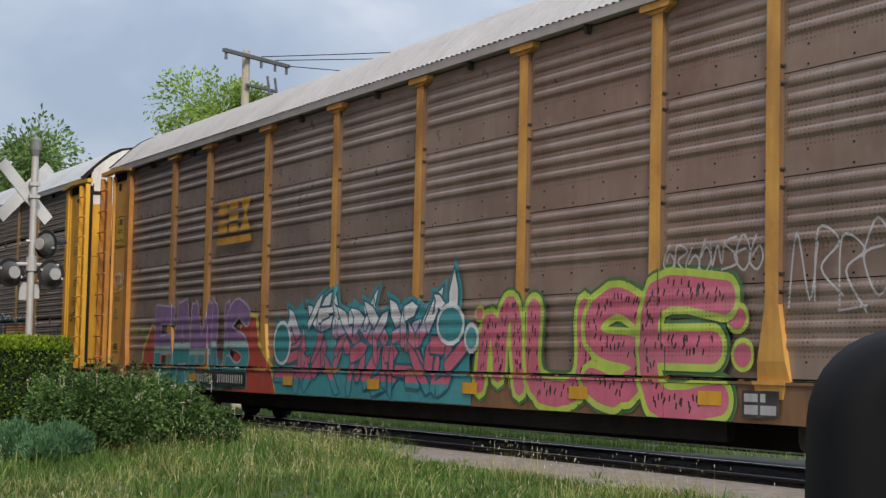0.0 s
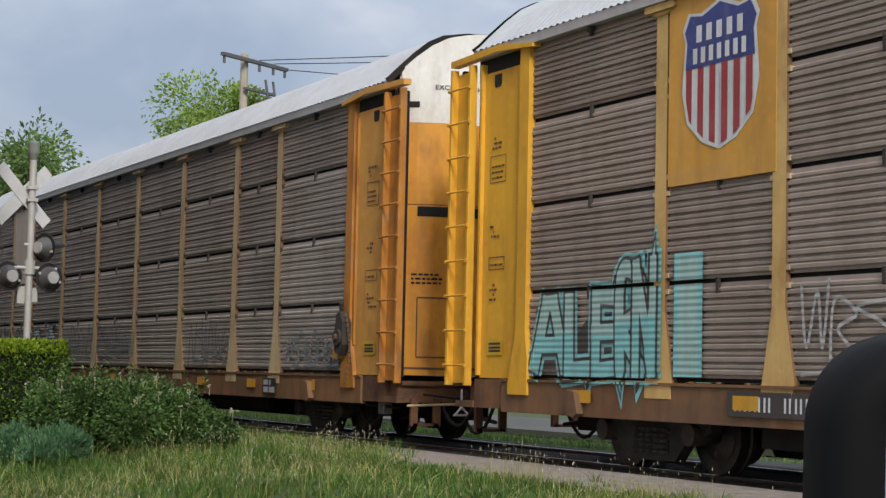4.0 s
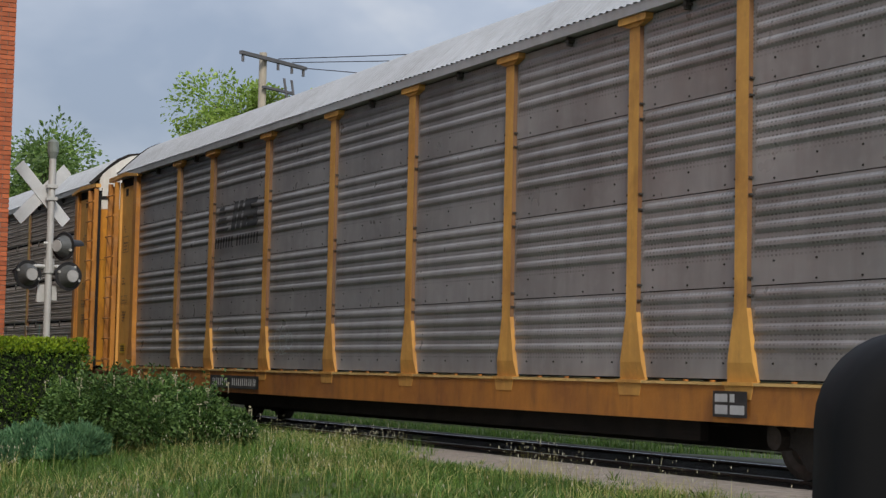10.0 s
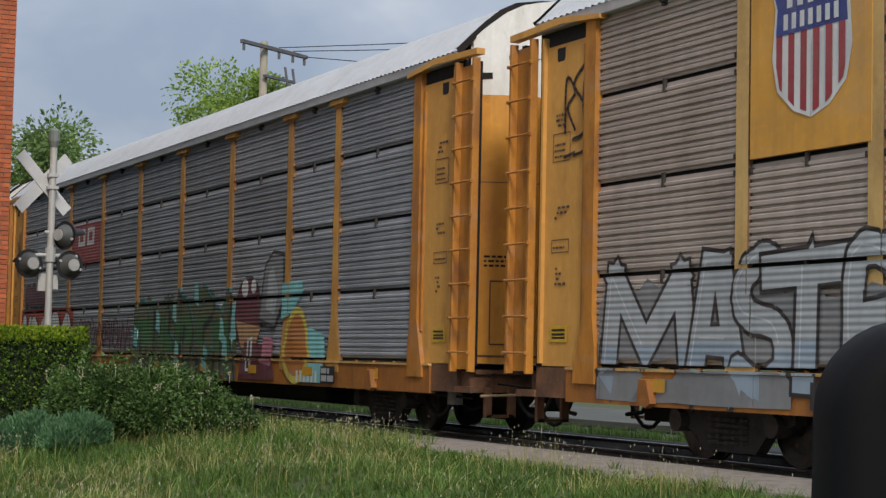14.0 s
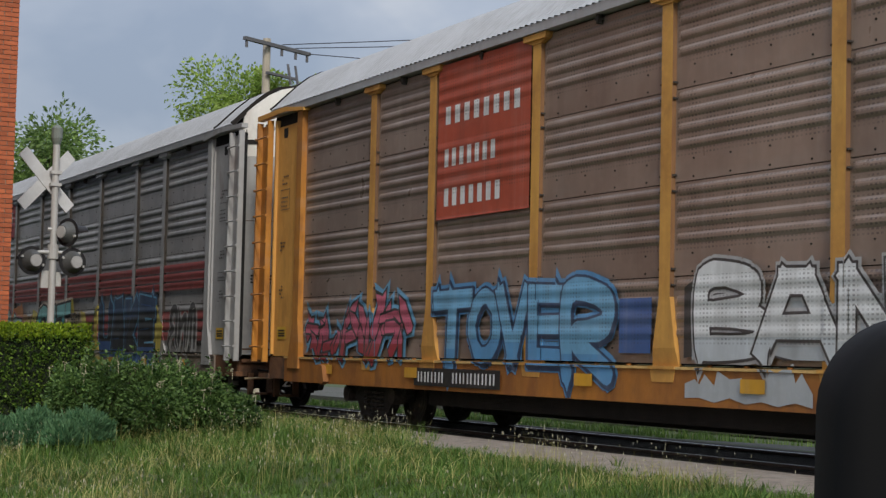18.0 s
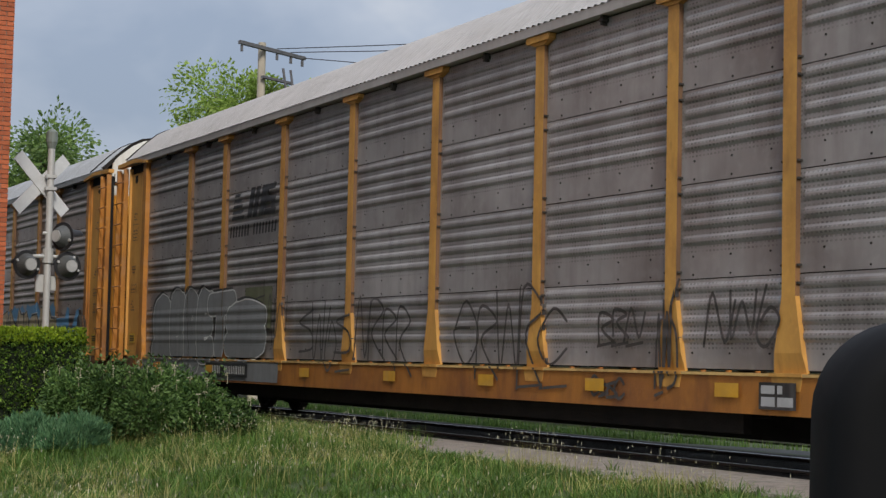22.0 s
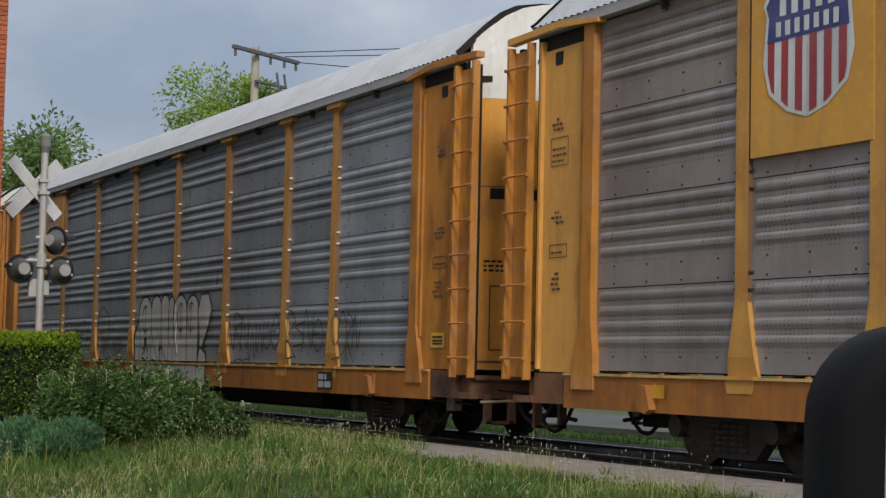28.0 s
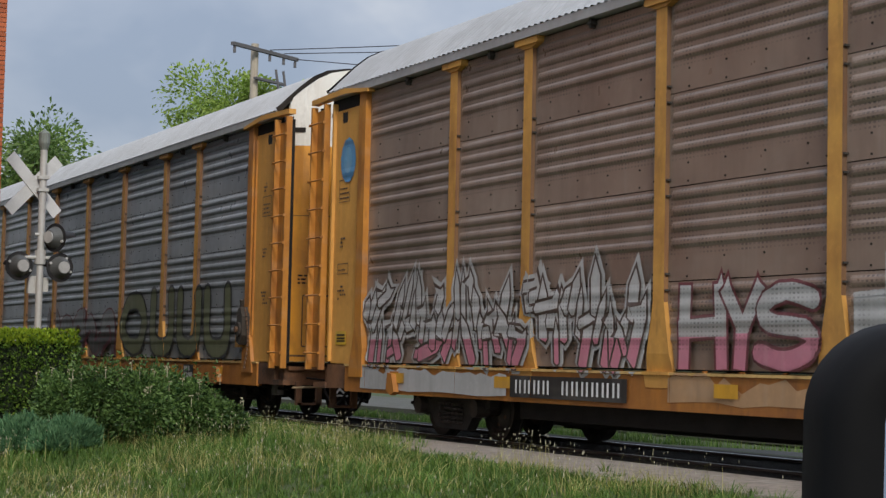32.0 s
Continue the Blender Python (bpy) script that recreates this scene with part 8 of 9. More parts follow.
def crossing_signal(x, y):
    z0 = land(x, y)
    sig = thing("crossing_signal", None, pose(x, y, 0), label="unlit railway crossing signal with white crossbuck on a galvanised mast", category="crossing signal")
    part("mast", Build().tube((0, 0, z0 - 0.1), (0, 0, 4.3), 0.055, 16).box(-0.16, 0.16, -0.16, 0.16, z0 - 0.1, z0 + 0.05, bev=0.02).mesh("mast", GALV), sig)
    part("cap", Build().tube((0, 0, 4.16), (0, 0, 4.28), 0.05, 12, 0, 0.085).tube((0, 0, 4.28), (0, 0, 4.44), 0.088, 12).tube((0, 0, 4.44), (0, 0, 4.49), 0.088, 12, 0, 0.03).mesh("cap", CAPM), sig, "round pole cap")

    def blade(a):
        b = Build()
        b.box(-0.008, 0.008, -0.6, 0.6, -0.096, 0.096)
        return part("crossbuck_blade", b.mesh("crossbuck_blade", SIGN_W), sig, "weathered white crossbuck board", pose(-0.075 - (0.018 if a > 0 else 0), -0.12, 3.63, a, 0, 16))

    blade(45)
    blade(-45)
    for z in (3.53, 3.72):
        part("sign_clamp", Build().box(-0.07, 0.075, -0.08, 0.08, z, z + 0.05).mesh("sign_clamp", GALV), sig)
    part("lamp_arm", Build().tube((0.02, -0.42, 2.5), (0.02, 0.42, 2.5), 0.03, 10).tube((0, 0, 2.4), (0, 0, 2.62), 0.085, 12).tube((0.02, -0.1, 2.86), (0.02, 0.26, 2.86), 0.025, 8).mesh("lamp_arm", GALV), sig, "galvanised cross arm")

    def lamp(dy, z, turn):
        ob = part("lamp", None, sig, "round black warning lamp", pose(0.06, dy, z, 0, 0, turn))
        disc = Build().tube((0.0, 0, 0), (0.015, 0, 0), 0.225, 28)
        part("target", disc.mesh("target", LAMP_B), ob, "black round background")
        part("lamp_body", Build().tube((-0.13, 0, 0), (0.0, 0, 0), 0.105, 24, 0, 0.175).mesh("lamp_body", LAMP_G), ob, "dark grey conical lamp housing")
        part("back_cap", Build().tube((-0.15, 0, 0), (-0.128, 0, 0), 0.092, 24).mesh("back_cap", LENS), ob, "round light grey cover plate")
        for a in (20, 200):
            part("latch", Build().tube((-0.03, 0.18 * math.cos(math.radians(a)), 0.18 * math.sin(math.radians(a))), (-0.002, 0.18 * math.cos(math.radians(a)), 0.18 * math.sin(math.radians(a))), 0.022, 8).mesh("latch", GALV), ob)
        v, f = [], []
        for r, x in ((0.105, 0.018), (0.09, 0.035), (0.06, 0.05), (0.0001, 0.058)):
            v += [(x, r * math.cos(i * math.pi / 10), r * math.sin(i * math.pi / 10)) for i in range(20)]
        for j in range(3):
            f += [(j * 20 + i, j * 20 + (i + 1) % 20, (j + 1) * 20 + (i + 1) % 20, (j + 1) * 20 + i) for i in range(20)]
        part("lens", mesh_of("lens", v, f, LENS, smooth=True), ob, "dull unlit lens")
        v, f = [], []
        for x, a0 in ((0.015, 0.0), (0.34, 0.5)):
            v += [(x - 0.18 * (k in (0, 12)) * (x > 0.1), 0.125 * math.cos(math.pi * k / 12), 0.125 * math.sin(math.pi * k / 12)) for k in range(13)]
        f += [(i, i + 1, 14 + i, 13 + i) for i in range(12)]
        part("hood", mesh_of("hood", v, f, LAMP_B), ob, "black sun hood")

    lamp(-0.33, 2.36, 192)
    lamp(0.3, 2.36, 192)
    lamp(0.2, 2.82, 122)
    part("junction_box", Build().box(-0.16, -0.06, -0.16, -0.02, 1.95, 2.22, bev=0.01).box(-0.14, -0.06, 0.04, 0.16, 1.98, 2.2, bev=0.01).mesh("junction_box", GALV), sig)


crossing_signal(-26.74, 6.42)


# ---------------------------------------------------------------- brick building corner
def brick_corner():
    mortar = material("mortar", (0.27, 0.2, 0.16), 0.9, col2=(0.2, 0.14, 0.11), scale=6, bump=0.004)
    plain = material("brick_field", (0.36, 0.1, 0.045), 0.85, col2=(0.28, 0.075, 0.035), scale=5, mix=0.8, bump=0.006)
    brick = material("orange_red_brick", (0.42, 0.115, 0.045), 0.85, col2=(0.33, 0.08, 0.035), scale=9, mix=0.7, bump=0.004, rand=0.45)
    # Dark coat of the added blocks, so no red bounce reaches the train.
    blocker_coat = material("light_blocker_grey", (0.1, 0.105, 0.115), 0.85, col2=(0.075, 0.078, 0.085), scale=1.5, mix=0.7, streak=0.3, bump=0.004)
    xw, ye, zb = -24.42, 5.27, -0.35
    # Long unseen blocks and 12 m height are added to dim the far train.
    wall = thing("wall_brick", Build().box(xw - 4, xw - 0.012, ye - 7, ye - 0.012, zb, 12.0).box(xw - 42, xw - 4, ye - 14, ye - 0.004, zb, 12.0, 1).box(xw - 4, xw - 0.004, ye - 14, ye - 7, zb, 12.0, 1).mesh("wall_brick", [mortar, blocker_coat]), None, label="orange-red brick corner with unseen light-blocking blocks added behind", category="wall", kind="structure")
    me_s = Build().box(-0.1, 0.0, -0.1, 0.1, 0, 0.057, bev=0.004).mesh("brick", brick)
    me_h = Build().box(-0.1, 0.0, -0.05, 0.05, 0, 0.057, bev=0.004).mesh("brick", brick)
    rnd = random.Random(6)
    for i in range(182):
        z = zb + i * 0.0677
        y = ye
        for j in range(2):
            half = (i % 2 == 0) == (j == 0)
            w = 0.1 if half else 0.2
            part("brick", me_h if half else me_s, wall, "", pose(xw + rnd.uniform(-0.003, 0.004), y - w / 2, z))
            y -= w + 0.01
    b = Build()
    for i in range(182):                 # the rest of the face, farther from the corner
        z = zb + i * 0.0677
        for j in range(26):
            y = ye - 0.32 - 0.21 * j - (0.1 if i % 2 else 0)
            b.box(xw - 0.05, xw, y - 0.2, y, z, z + 0.057)
        for j in range(18):
            x = xw - 0.02 - 0.21 * j - (0.1 if i % 2 else 0)
            b.box(x - 0.2, x, ye - 0.05, ye + 0.001, z, z + 0.057)
    tagged(part("brick_courses", b.mesh("brick_courses", plain), wall), kind="stuff")


brick_corner()


# ---------------------------------------------------------------- plants
def leaf_cloud(points, size, rnd, aspect=1.7, droop=0.3):
    """Many small folded leaves at points (place, outward direction)."""
    v, f = [], []
    for p, n in points:
        s = size * rnd.uniform(0.6, 1.3)
        d = Vector((n.x + rnd.uniform(-0.7, 0.7), n.y + rnd.uniform(-0.7, 0.7), n.z + rnd.uniform(-0.7, 0.7) - droop)).normalized()
        w = d.cross(Vector((rnd.uniform(-1, 1), rnd.uniform(-1, 1), rnd.uniform(-1, 1))))
        w = w.normalized() if w.length > 1e-3 else d.orthogonal().normalized()
        up = d.cross(w)
        a, b, c = p, p + d * s * aspect * 0.5, p + d * s * aspect
        k = len(v)
        v += [tuple(a), tuple(b + w * s * 0.42 + up * s * 0.1), tuple(c), tuple(b - w * s * 0.42 + up * s * 0.1)]
        f += [(k, k + 1, k + 2), (k, k + 2, k + 3)]
    return v, f


BARK = material("bark", (0.12, 0.09, 0.065), 0.9, col2=(0.07, 0.055, 0.04), scale=8, streak=0.4, bump=0.02)


def hedge():
    rnd = random.Random(21)
    x0, x1, y0, y1, z1 = -22.7, -21.25, 2.6, 5.62, 1.27
    h = thing("clipped_hedge", None, None, label="clipped dark green box hedge with a bright new top", category="hedge")
    # Near-black filler box; the shade between the leaves is put into its colour.
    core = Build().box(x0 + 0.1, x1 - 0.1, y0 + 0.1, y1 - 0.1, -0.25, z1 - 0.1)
    part("twig_core", core.mesh("twig_core", material("hedge_shade", (0.012, 0.02, 0.008), 0.95, bump=0.02)), h)

    def bulge(y, z):
        return 0.06 * noise.noise(Vector((y * 1.7, z * 1.7, 3)))

    face, top = [], []
    for i in range(11000):
        y, z = rnd.uniform(y0, y1), -0.2 + rnd.random() * (z1 + 0.2)
        face.append((Vector((x1 + bulge(y, z) - rnd.random() ** 2 * 0.14, y, z)), Vector((1, 0, 0.2))))
    for i in range(2200):
        y = rnd.uniform(y0, y1)
        top.append((Vector((x1 + 0.02 + bulge(y, z1) - rnd.random() * 0.08, y, z1 + 0.03 - 0.17 * rnd.random() ** 1.6)), Vector((0.7, 0, 0.8))))
    for i in range(4000):
        x, z = rnd.uniform(x0, x1), -0.2 + rnd.random() * (z1 + 0.2)
        face.append((Vector((x, y1 + bulge(x, z) - rnd.random() ** 2 * 0.14, z)), Vector((0, 1, 0.2))))
    for i in range(6500):
        x, y = rnd.uniform(x0, x1), rnd.uniform(y0, y1)
        e = min(x1 - x, y1 - y)
        z = z1 + 0.05 * noise.noise(Vector((x * 2, y * 2, 9))) - (0.1 * max(0, 0.25 - e) / 0.25) - rnd.random() ** 2 * 0.1
        top.append((Vector((x, y, z)), Vector((0.25, 0.1, 1))))
    v, f = leaf_cloud(face, 0.034, rnd, 1.5, 0.1)
    part("foliage", mesh_of("foliage", v, f, leafy("hedge_leaf", (0.025, 0.07, 0.012), (0.2, 0.31, 0.045), 0.25)), h, "small dark green leaves")
    v, f = leaf_cloud(top, 0.034, rnd, 1.5, -0.3)
    part("new_growth", mesh_of("new_growth", v, f, leafy("hedge_new_leaf", (0.2, 0.31, 0.02), (0.36, 0.45, 0.045), 0.35)), h, "bright yellow-green new leaves")


hedge()


def shrub():
    rnd = random.Random(5)
    s = thing("flowering_shrub", None, None, label="loose green shrub with pale seed heads", category="shrub")
    lobes = [(-20.5, 5.72, 0.42, 0.46, 0.5), (-20.4, 6.25, 0.42, 0.5, 0.5), (-20.3, 6.72, 0.36, 0.44, 0.42), (-20.2, 7.12, 0.2, 0.32, 0.3), (-20.8, 5.38, 0.36, 0.4, 0.44), (-20.1, 6.1, 0.28, 0.46, 0.38), (-20.1, 6.75, 0.22, 0.46, 0.35)]
    stems = Build()
    for cx, cy, cz, r, rz in lobes:
        for k in range(5):
            q = (cx + rnd.uniform(-r, r) * 0.5, cy + rnd.uniform(-r, r) * 0.6, cz + rnd.uniform(0, rz) * 0.7)
            stems.tube((cx * 0.5 - 20.4 * 0.5, cy * 0.7 + 6.3 * 0.3, land(cx, cy) - 0.05), q, 0.014, 5, 0, 0.005)
    tagged(part("woody_base", stems.mesh("woody_base", BARK), s), kind="stuff")
    pts, tips = [], []
    for cx, cy, cz, r, rz in lobes:
        for i in range(5000):
            a, b = rnd.uniform(0, 2 * math.pi), math.asin(rnd.uniform(-0.6, 1))
            n = Vector((math.cos(a) * math.cos(b), math.sin(a) * math.cos(b), math.sin(b)))
            lump = 1 + 0.42 * noise.noise(Vector((n.x * 2.8 + cx, n.y * 2.8 + cy, n.z * 2.8)))
            q = rnd.random() ** 0.35 * lump
            pts.append((Vector((cx + n.x * r * q, cy + n.y * r * q, cz + n.z * rz * q)), n))
        for i in range(5):
            a = rnd.uniform(-1.2, 2.0)
            tips.append(Vector((cx + r * 0.9 * math.cos(a) * rnd.random(), cy + r * math.sin(a) * rnd.uniform(-1, 1), cz + rz * rnd.uniform(0.75, 1.12))))
    for i in range(26):                 # loose upright shoots
        cx, cy, cz, r, rz = lobes[rnd.choice((0, 0, 1, 4, 4, 2, 5))]
        a = rnd.uniform(0, 6.3)
        x, y, z = cx + 0.6 * r * math.cos(a), cy + 0.7 * r * math.sin(a), cz + rz * 0.75
        l = rnd.uniform(0.12, 0.34)
        dx, dy = rnd.uniform(-0.25, 0.25), rnd.uniform(-0.25, 0.25)
        for k in range(22):
            u = rnd.random()
            q = rnd.uniform(0, 6.3)
            pts.append((Vector((x + dx * u * l, y + dy * u * l, z + u * l)), Vector((math.cos(q), math.sin(q), 0.7))))
    v, f = leaf_cloud(pts, 0.032, rnd, 1.8, 0.25)
    part("foliage", mesh_of("foliage", v, f, leafy("shrub_leaf", (0.015, 0.048, 0.012), (0.15, 0.245, 0.068), 0.32)), s, "mid-green pointed leaves")
    b = Build()
    for p in tips:
        b.tube(p - Vector((0, 0, 0.12)), p, 0.004, 4)
        for k in range(4):
            o = Vector((rnd.uniform(-0.03, 0.03), rnd.uniform(-0.03, 0.03), rnd.uniform(-0.02, 0.03)))
            b.box(p.x + o.x - 0.008, p.x + o.x + 0.008, p.y + o.y - 0.008, p.y + o.y + 0.008, p.z + o.z - 0.006, p.z + o.z + 0.006)
    tagged(part("seed_head", b.mesh("seed_head", material("seed_head", (0.4, 0.38, 0.26), 0.9)), s, "pale dried seed heads"), kind="stuff")


shrub()


def lavender(cx, cy, r, h, seed):
    rnd = random.Random(seed)
    c = thing("lavender_clump", None, pose(cx, cy, land(cx, cy) + 0.06), label="low rounded blue-green lavender clump", category="plant", group="low clumps before the hedge")
    pts = []
    for i in range(7000):
        a, b = rnd.uniform(0, 2 * math.pi), math.asin(rnd.random())
        n = Vector((math.cos(a) * math.cos(b), math.sin(a) * math.cos(b), math.sin(b)))
        q = (1 + 0.3 * noise.noise(n * 4 + Vector((seed, 0, 0)))) * rnd.uniform(0.72, 1.04)
        pts.append((Vector((n.x * r * q, n.y * r * q, n.z * h * q)), Vector((n.x, n.y, n.z + 0.5))))
    v, f = leaf_cloud(pts, 0.019, rnd, 3.4, -0.35)
    part("foliage", mesh_of("foliage", v, f, leafy("lavender_leaf", (0.045, 0.13, 0.06), (0.17, 0.31, 0.15), 0.3)), c)


lavender(-20.2, 4.72, 0.4, 0.35, 1)
lavender(-20.0, 5.24, 0.33, 0.31, 2)
lavender(-20.25, 4.15, 0.46, 0.33, 4)
lavender(-19.75, 4.95, 0.28, 0.24, 3)


def meadow():
    rnd = random.Random(12)
    v, f, v2, f2, v3, f3 = [], [], [], [], [], []

    def blade(V, F, x, y, h, w, lean, a):
        z = land(x, y) - 0.03
        dx, dy = math.cos(a) * w, math.sin(a) * w
        lx, ly = math.cos(a + 1.3) * lean * h, math.sin(a + 1.3) * lean * h
        k = len(V)
        V += [(x - dx, y - dy, z), (x + dx, y + dy, z), (x + dx * 0.7 + lx * 0.35, y + dy * 0.7 + ly * 0.35, z + h * 0.6), (x - dx * 0.7 + lx * 0.35, y - dy * 0.7 + ly * 0.35, z + h * 0.6), (x + lx, y + ly, z + h)]
        F += [(k, k + 1, k + 2, k + 3), (k + 3, k + 2, k + 4)]

    n = 0
    while n < 10800:                      # tufts of green blades
        cx = -10.6 - 16.9 * rnd.random() ** 1.1
        cy = rnd.uniform(2.6, 9.95)
        if cy > 8.7 + (0.45 if rnd.random() < 0.12 else 0.0) + 0.25 * noise.noise(Vector((cx * 0.9, 0, 0))) + 1.0 * ease(18.4, 21.0, -cx):
            continue
        n += 1
        t = noise.noise(Vector((cx * 0.9, cy * 1.3, 5))) + 0.6 * noise.noise(Vector((cx * 4, cy * 5, 2)))
        tall = (0.08 + 0.05 * ease(17.5, 19.5, -cx) + 0.1 * max(0, t)) * rnd.uniform(0.5, 1.4)
        r, w = rnd.uniform(0.02, 0.1), rnd.uniform(0.003, 0.0075)
        for i in range(rnd.randint(8, 16)):
            a = rnd.uniform(0, 6.3)
            q = r * math.sqrt(rnd.random())
            blade(v, f, cx + q * math.cos(a), cy + q * math.sin(a), tall * rnd.uniform(0.6, 1.2), w * rnd.uniform(0.7, 1.2), rnd.uniform(0.15, 1.2), a - 1.3 + rnd.uniform(-0.7, 0.7))
    n = 0
    while n < 9500:                      # dry straw in patches
        x, y = -11.0 - 14.5 * rnd.random(), rnd.uniform(2.6, 9.6)
        if y > 8.85 and x > -20.3:
            continue
        t = noise.noise(Vector((x * 0.6, y * 0.75, 15))) + 0.25 * ease(18, 20, -x) + 0.12 * ease(7.8, 8.6, y) + 0.2 * ease(5.5, 3.5, y)
        if t < rnd.uniform(-0.05, 0.4):
            continue
        n += 1
        blade(v2, f2, x, y, rnd.uniform(0.08, 0.26), 0.0032, rnd.uniform(0.4, 2.2), rnd.uniform(0, 6.3))
    heads = 0
    while heads < 1300:                  # seed stalks
        x, y = -11.2 - 11.5 * rnd.random(), rnd.uniform(2.8, 8.9)
        if noise.noise(Vector((x * 0.5, y * 0.7, 25))) + 0.3 * ease(17.5, 19.5, -x) < rnd.uniform(-0.1, 0.4):
            continue
        heads += 1
        h, a, le = rnd.uniform(0.16, 0.4), rnd.uniform(0, 6.3), rnd.uniform(0, 0.5)
        z = land(x, y)
        tx, ty, tz = x + le * h * math.cos(a), y + le * h * math.sin(a), z + h
        blade(v2, f2, x, y, h, 0.0025, le, a - 1.3)
        k = len(v3)
        r, l = rnd.uniform(0.003, 0.006), rnd.uniform(0.01, 0.03)
        v3 += [(tx - r, ty, tz), (tx, ty - r, tz), (tx + r, ty, tz), (tx, ty + r, tz), (tx, ty, tz + l), (tx, ty, tz - l * 0.6)]
        f3 += [(k, k + 1, k + 4), (k + 1, k + 2, k + 4), (k + 2, k + 3, k + 4), (k + 3, k, k + 4), (k + 1, k, k + 5), (k + 2, k + 1, k + 5), (k + 3, k + 2, k + 5), (k, k + 3, k + 5)]
    g = thing("tall_grass", None, None, label="uncut green lawn grass with dry straw and seed heads", category="grass", kind="stuff")
    part("green_blades", mesh_of("green_blades", v, f, leafy("grass_blade", (0.044, 0.112, 0.02), (0.16, 0.262, 0.052), 0.35, (0.31, 0.3, 0.11))), g)
    part("dry_straw", mesh_of("dry_straw", v2, f2, leafy("straw", (0.25, 0.23, 0.07), (0.48, 0.46, 0.18), 0.25)), g)
    part("seed_tips", mesh_of("seed_tips", v3, f3, leafy("grass_seed", (0.4, 0.37, 0.24), (0.6, 0.57, 0.44), 0.15)), g)
    # far side of the track
    v, f = [], []
    for i in range(16000):
        x, y = rnd.uniform(-48, -8), 13.55 + 2.5 * rnd.random() ** 1.2
        if x > -21 and y < 15.4:
            continue
        blade(v, f, x, y, rnd.uniform(0.06, 0.2), 0.006, rnd.uniform(0.1, 0.7), rnd.uniform(0, 6.3))
    thing("verge_grass", mesh_of("verge_grass", v, f, MATS["grass_blade"]), None, label="short green grass verge beyond the track", category="grass", kind="stuff")


meadow()


def tree(x, y, top, crown_z, crown_r, rz, seed, leaves, size, label, cols=((0.11, 0.2, 0.03), (0.3, 0.42, 0.09))):
    rnd = random.Random(seed)
    t = thing("tree", None, pose(x, y, land(x, y) - 0.05), label=label, category="tree", group="trees beyond the track")
    b = Build()
    b.tube((0, 0, 0), (0.1, 0.1, crown_z * 0.6), 0.2, 10, 0, 0.13)
    pts = []
    lobes = [(0, 0, crown_z, 1.0)]
    for i in range(15):
        a, e = rnd.uniform(0, 2 * math.pi), rnd.uniform(-0.7, 1.0)
        q = rnd.uniform(0.45, 0.85)
        lobes.append((crown_r * q * math.cos(a) * math.cos(e), crown_r * q * math.sin(a) * math.cos(e), crown_z + rz * q * math.sin(e), rnd.uniform(0.28, 0.46)))
    for lx, ly, lz, s in lobes[1:]:
        b.tube((0.1, 0.1, crown_z * 0.6), (lx * 0.6, ly * 0.6, lz - 0.3), 0.07, 6, 0, 0.03)
        b.tube((lx * 0.6, ly * 0.6, lz - 0.3), (lx * 1.1, ly * 1.1, lz + 0.3), 0.03, 5, 0, 0.01)
        for i in range(leaves // 15):
            n = Vector((rnd.gauss(0, 1), rnd.gauss(0, 1), rnd.gauss(0, 1))).normalized()
            q = rnd.random() ** 0.45 * (1 + 0.45 * noise.noise(n * 2.2 + Vector((lx, ly, lz))))
            p = Vector((lx, ly, lz)) + n * (crown_r * s * q)
            if noise.noise(p * 1.5) > -0.22:
                pts.append((p, n))
    part("trunk", b.mesh("trunk", BARK), t)
    v, f = leaf_cloud(pts, size, rnd, 1.5, 0.3)
    part("crown", mesh_of("crown", v, f, leafy("leaf_%d" % seed, *cols, 0.35)), t, "loose crown of fresh green leaves")


tree(-56.4, 20.6, 11.5, 9.1, 2.95, 2.5, 31, 24000, 0.105, "young roadside tree with a loose bright green crown", ((0.14, 0.24, 0.035), (0.36, 0.48, 0.11)))
tree(-67.9, 15.6, 10.6, 7.6, 3.9, 3.1, 32, 20000, 0.14, "broad green tree beside the crossing", ((0.07, 0.14, 0.035), (0.21, 0.31, 0.085)))
tree(-80.0, 20.4, 9.3, 7.6, 2.6, 2.4, 33, 5000, 0.18, "small green tree far down the street", ((0.08, 0.15, 0.04), (0.19, 0.28, 0.08)))
tree(-95.0, 22.5, 9.3, 7.2, 3.2, 2.6, 34, 5000, 0.2, "far green tree down the street", ((0.08, 0.15, 0.04), (0.19, 0.28, 0.08)))


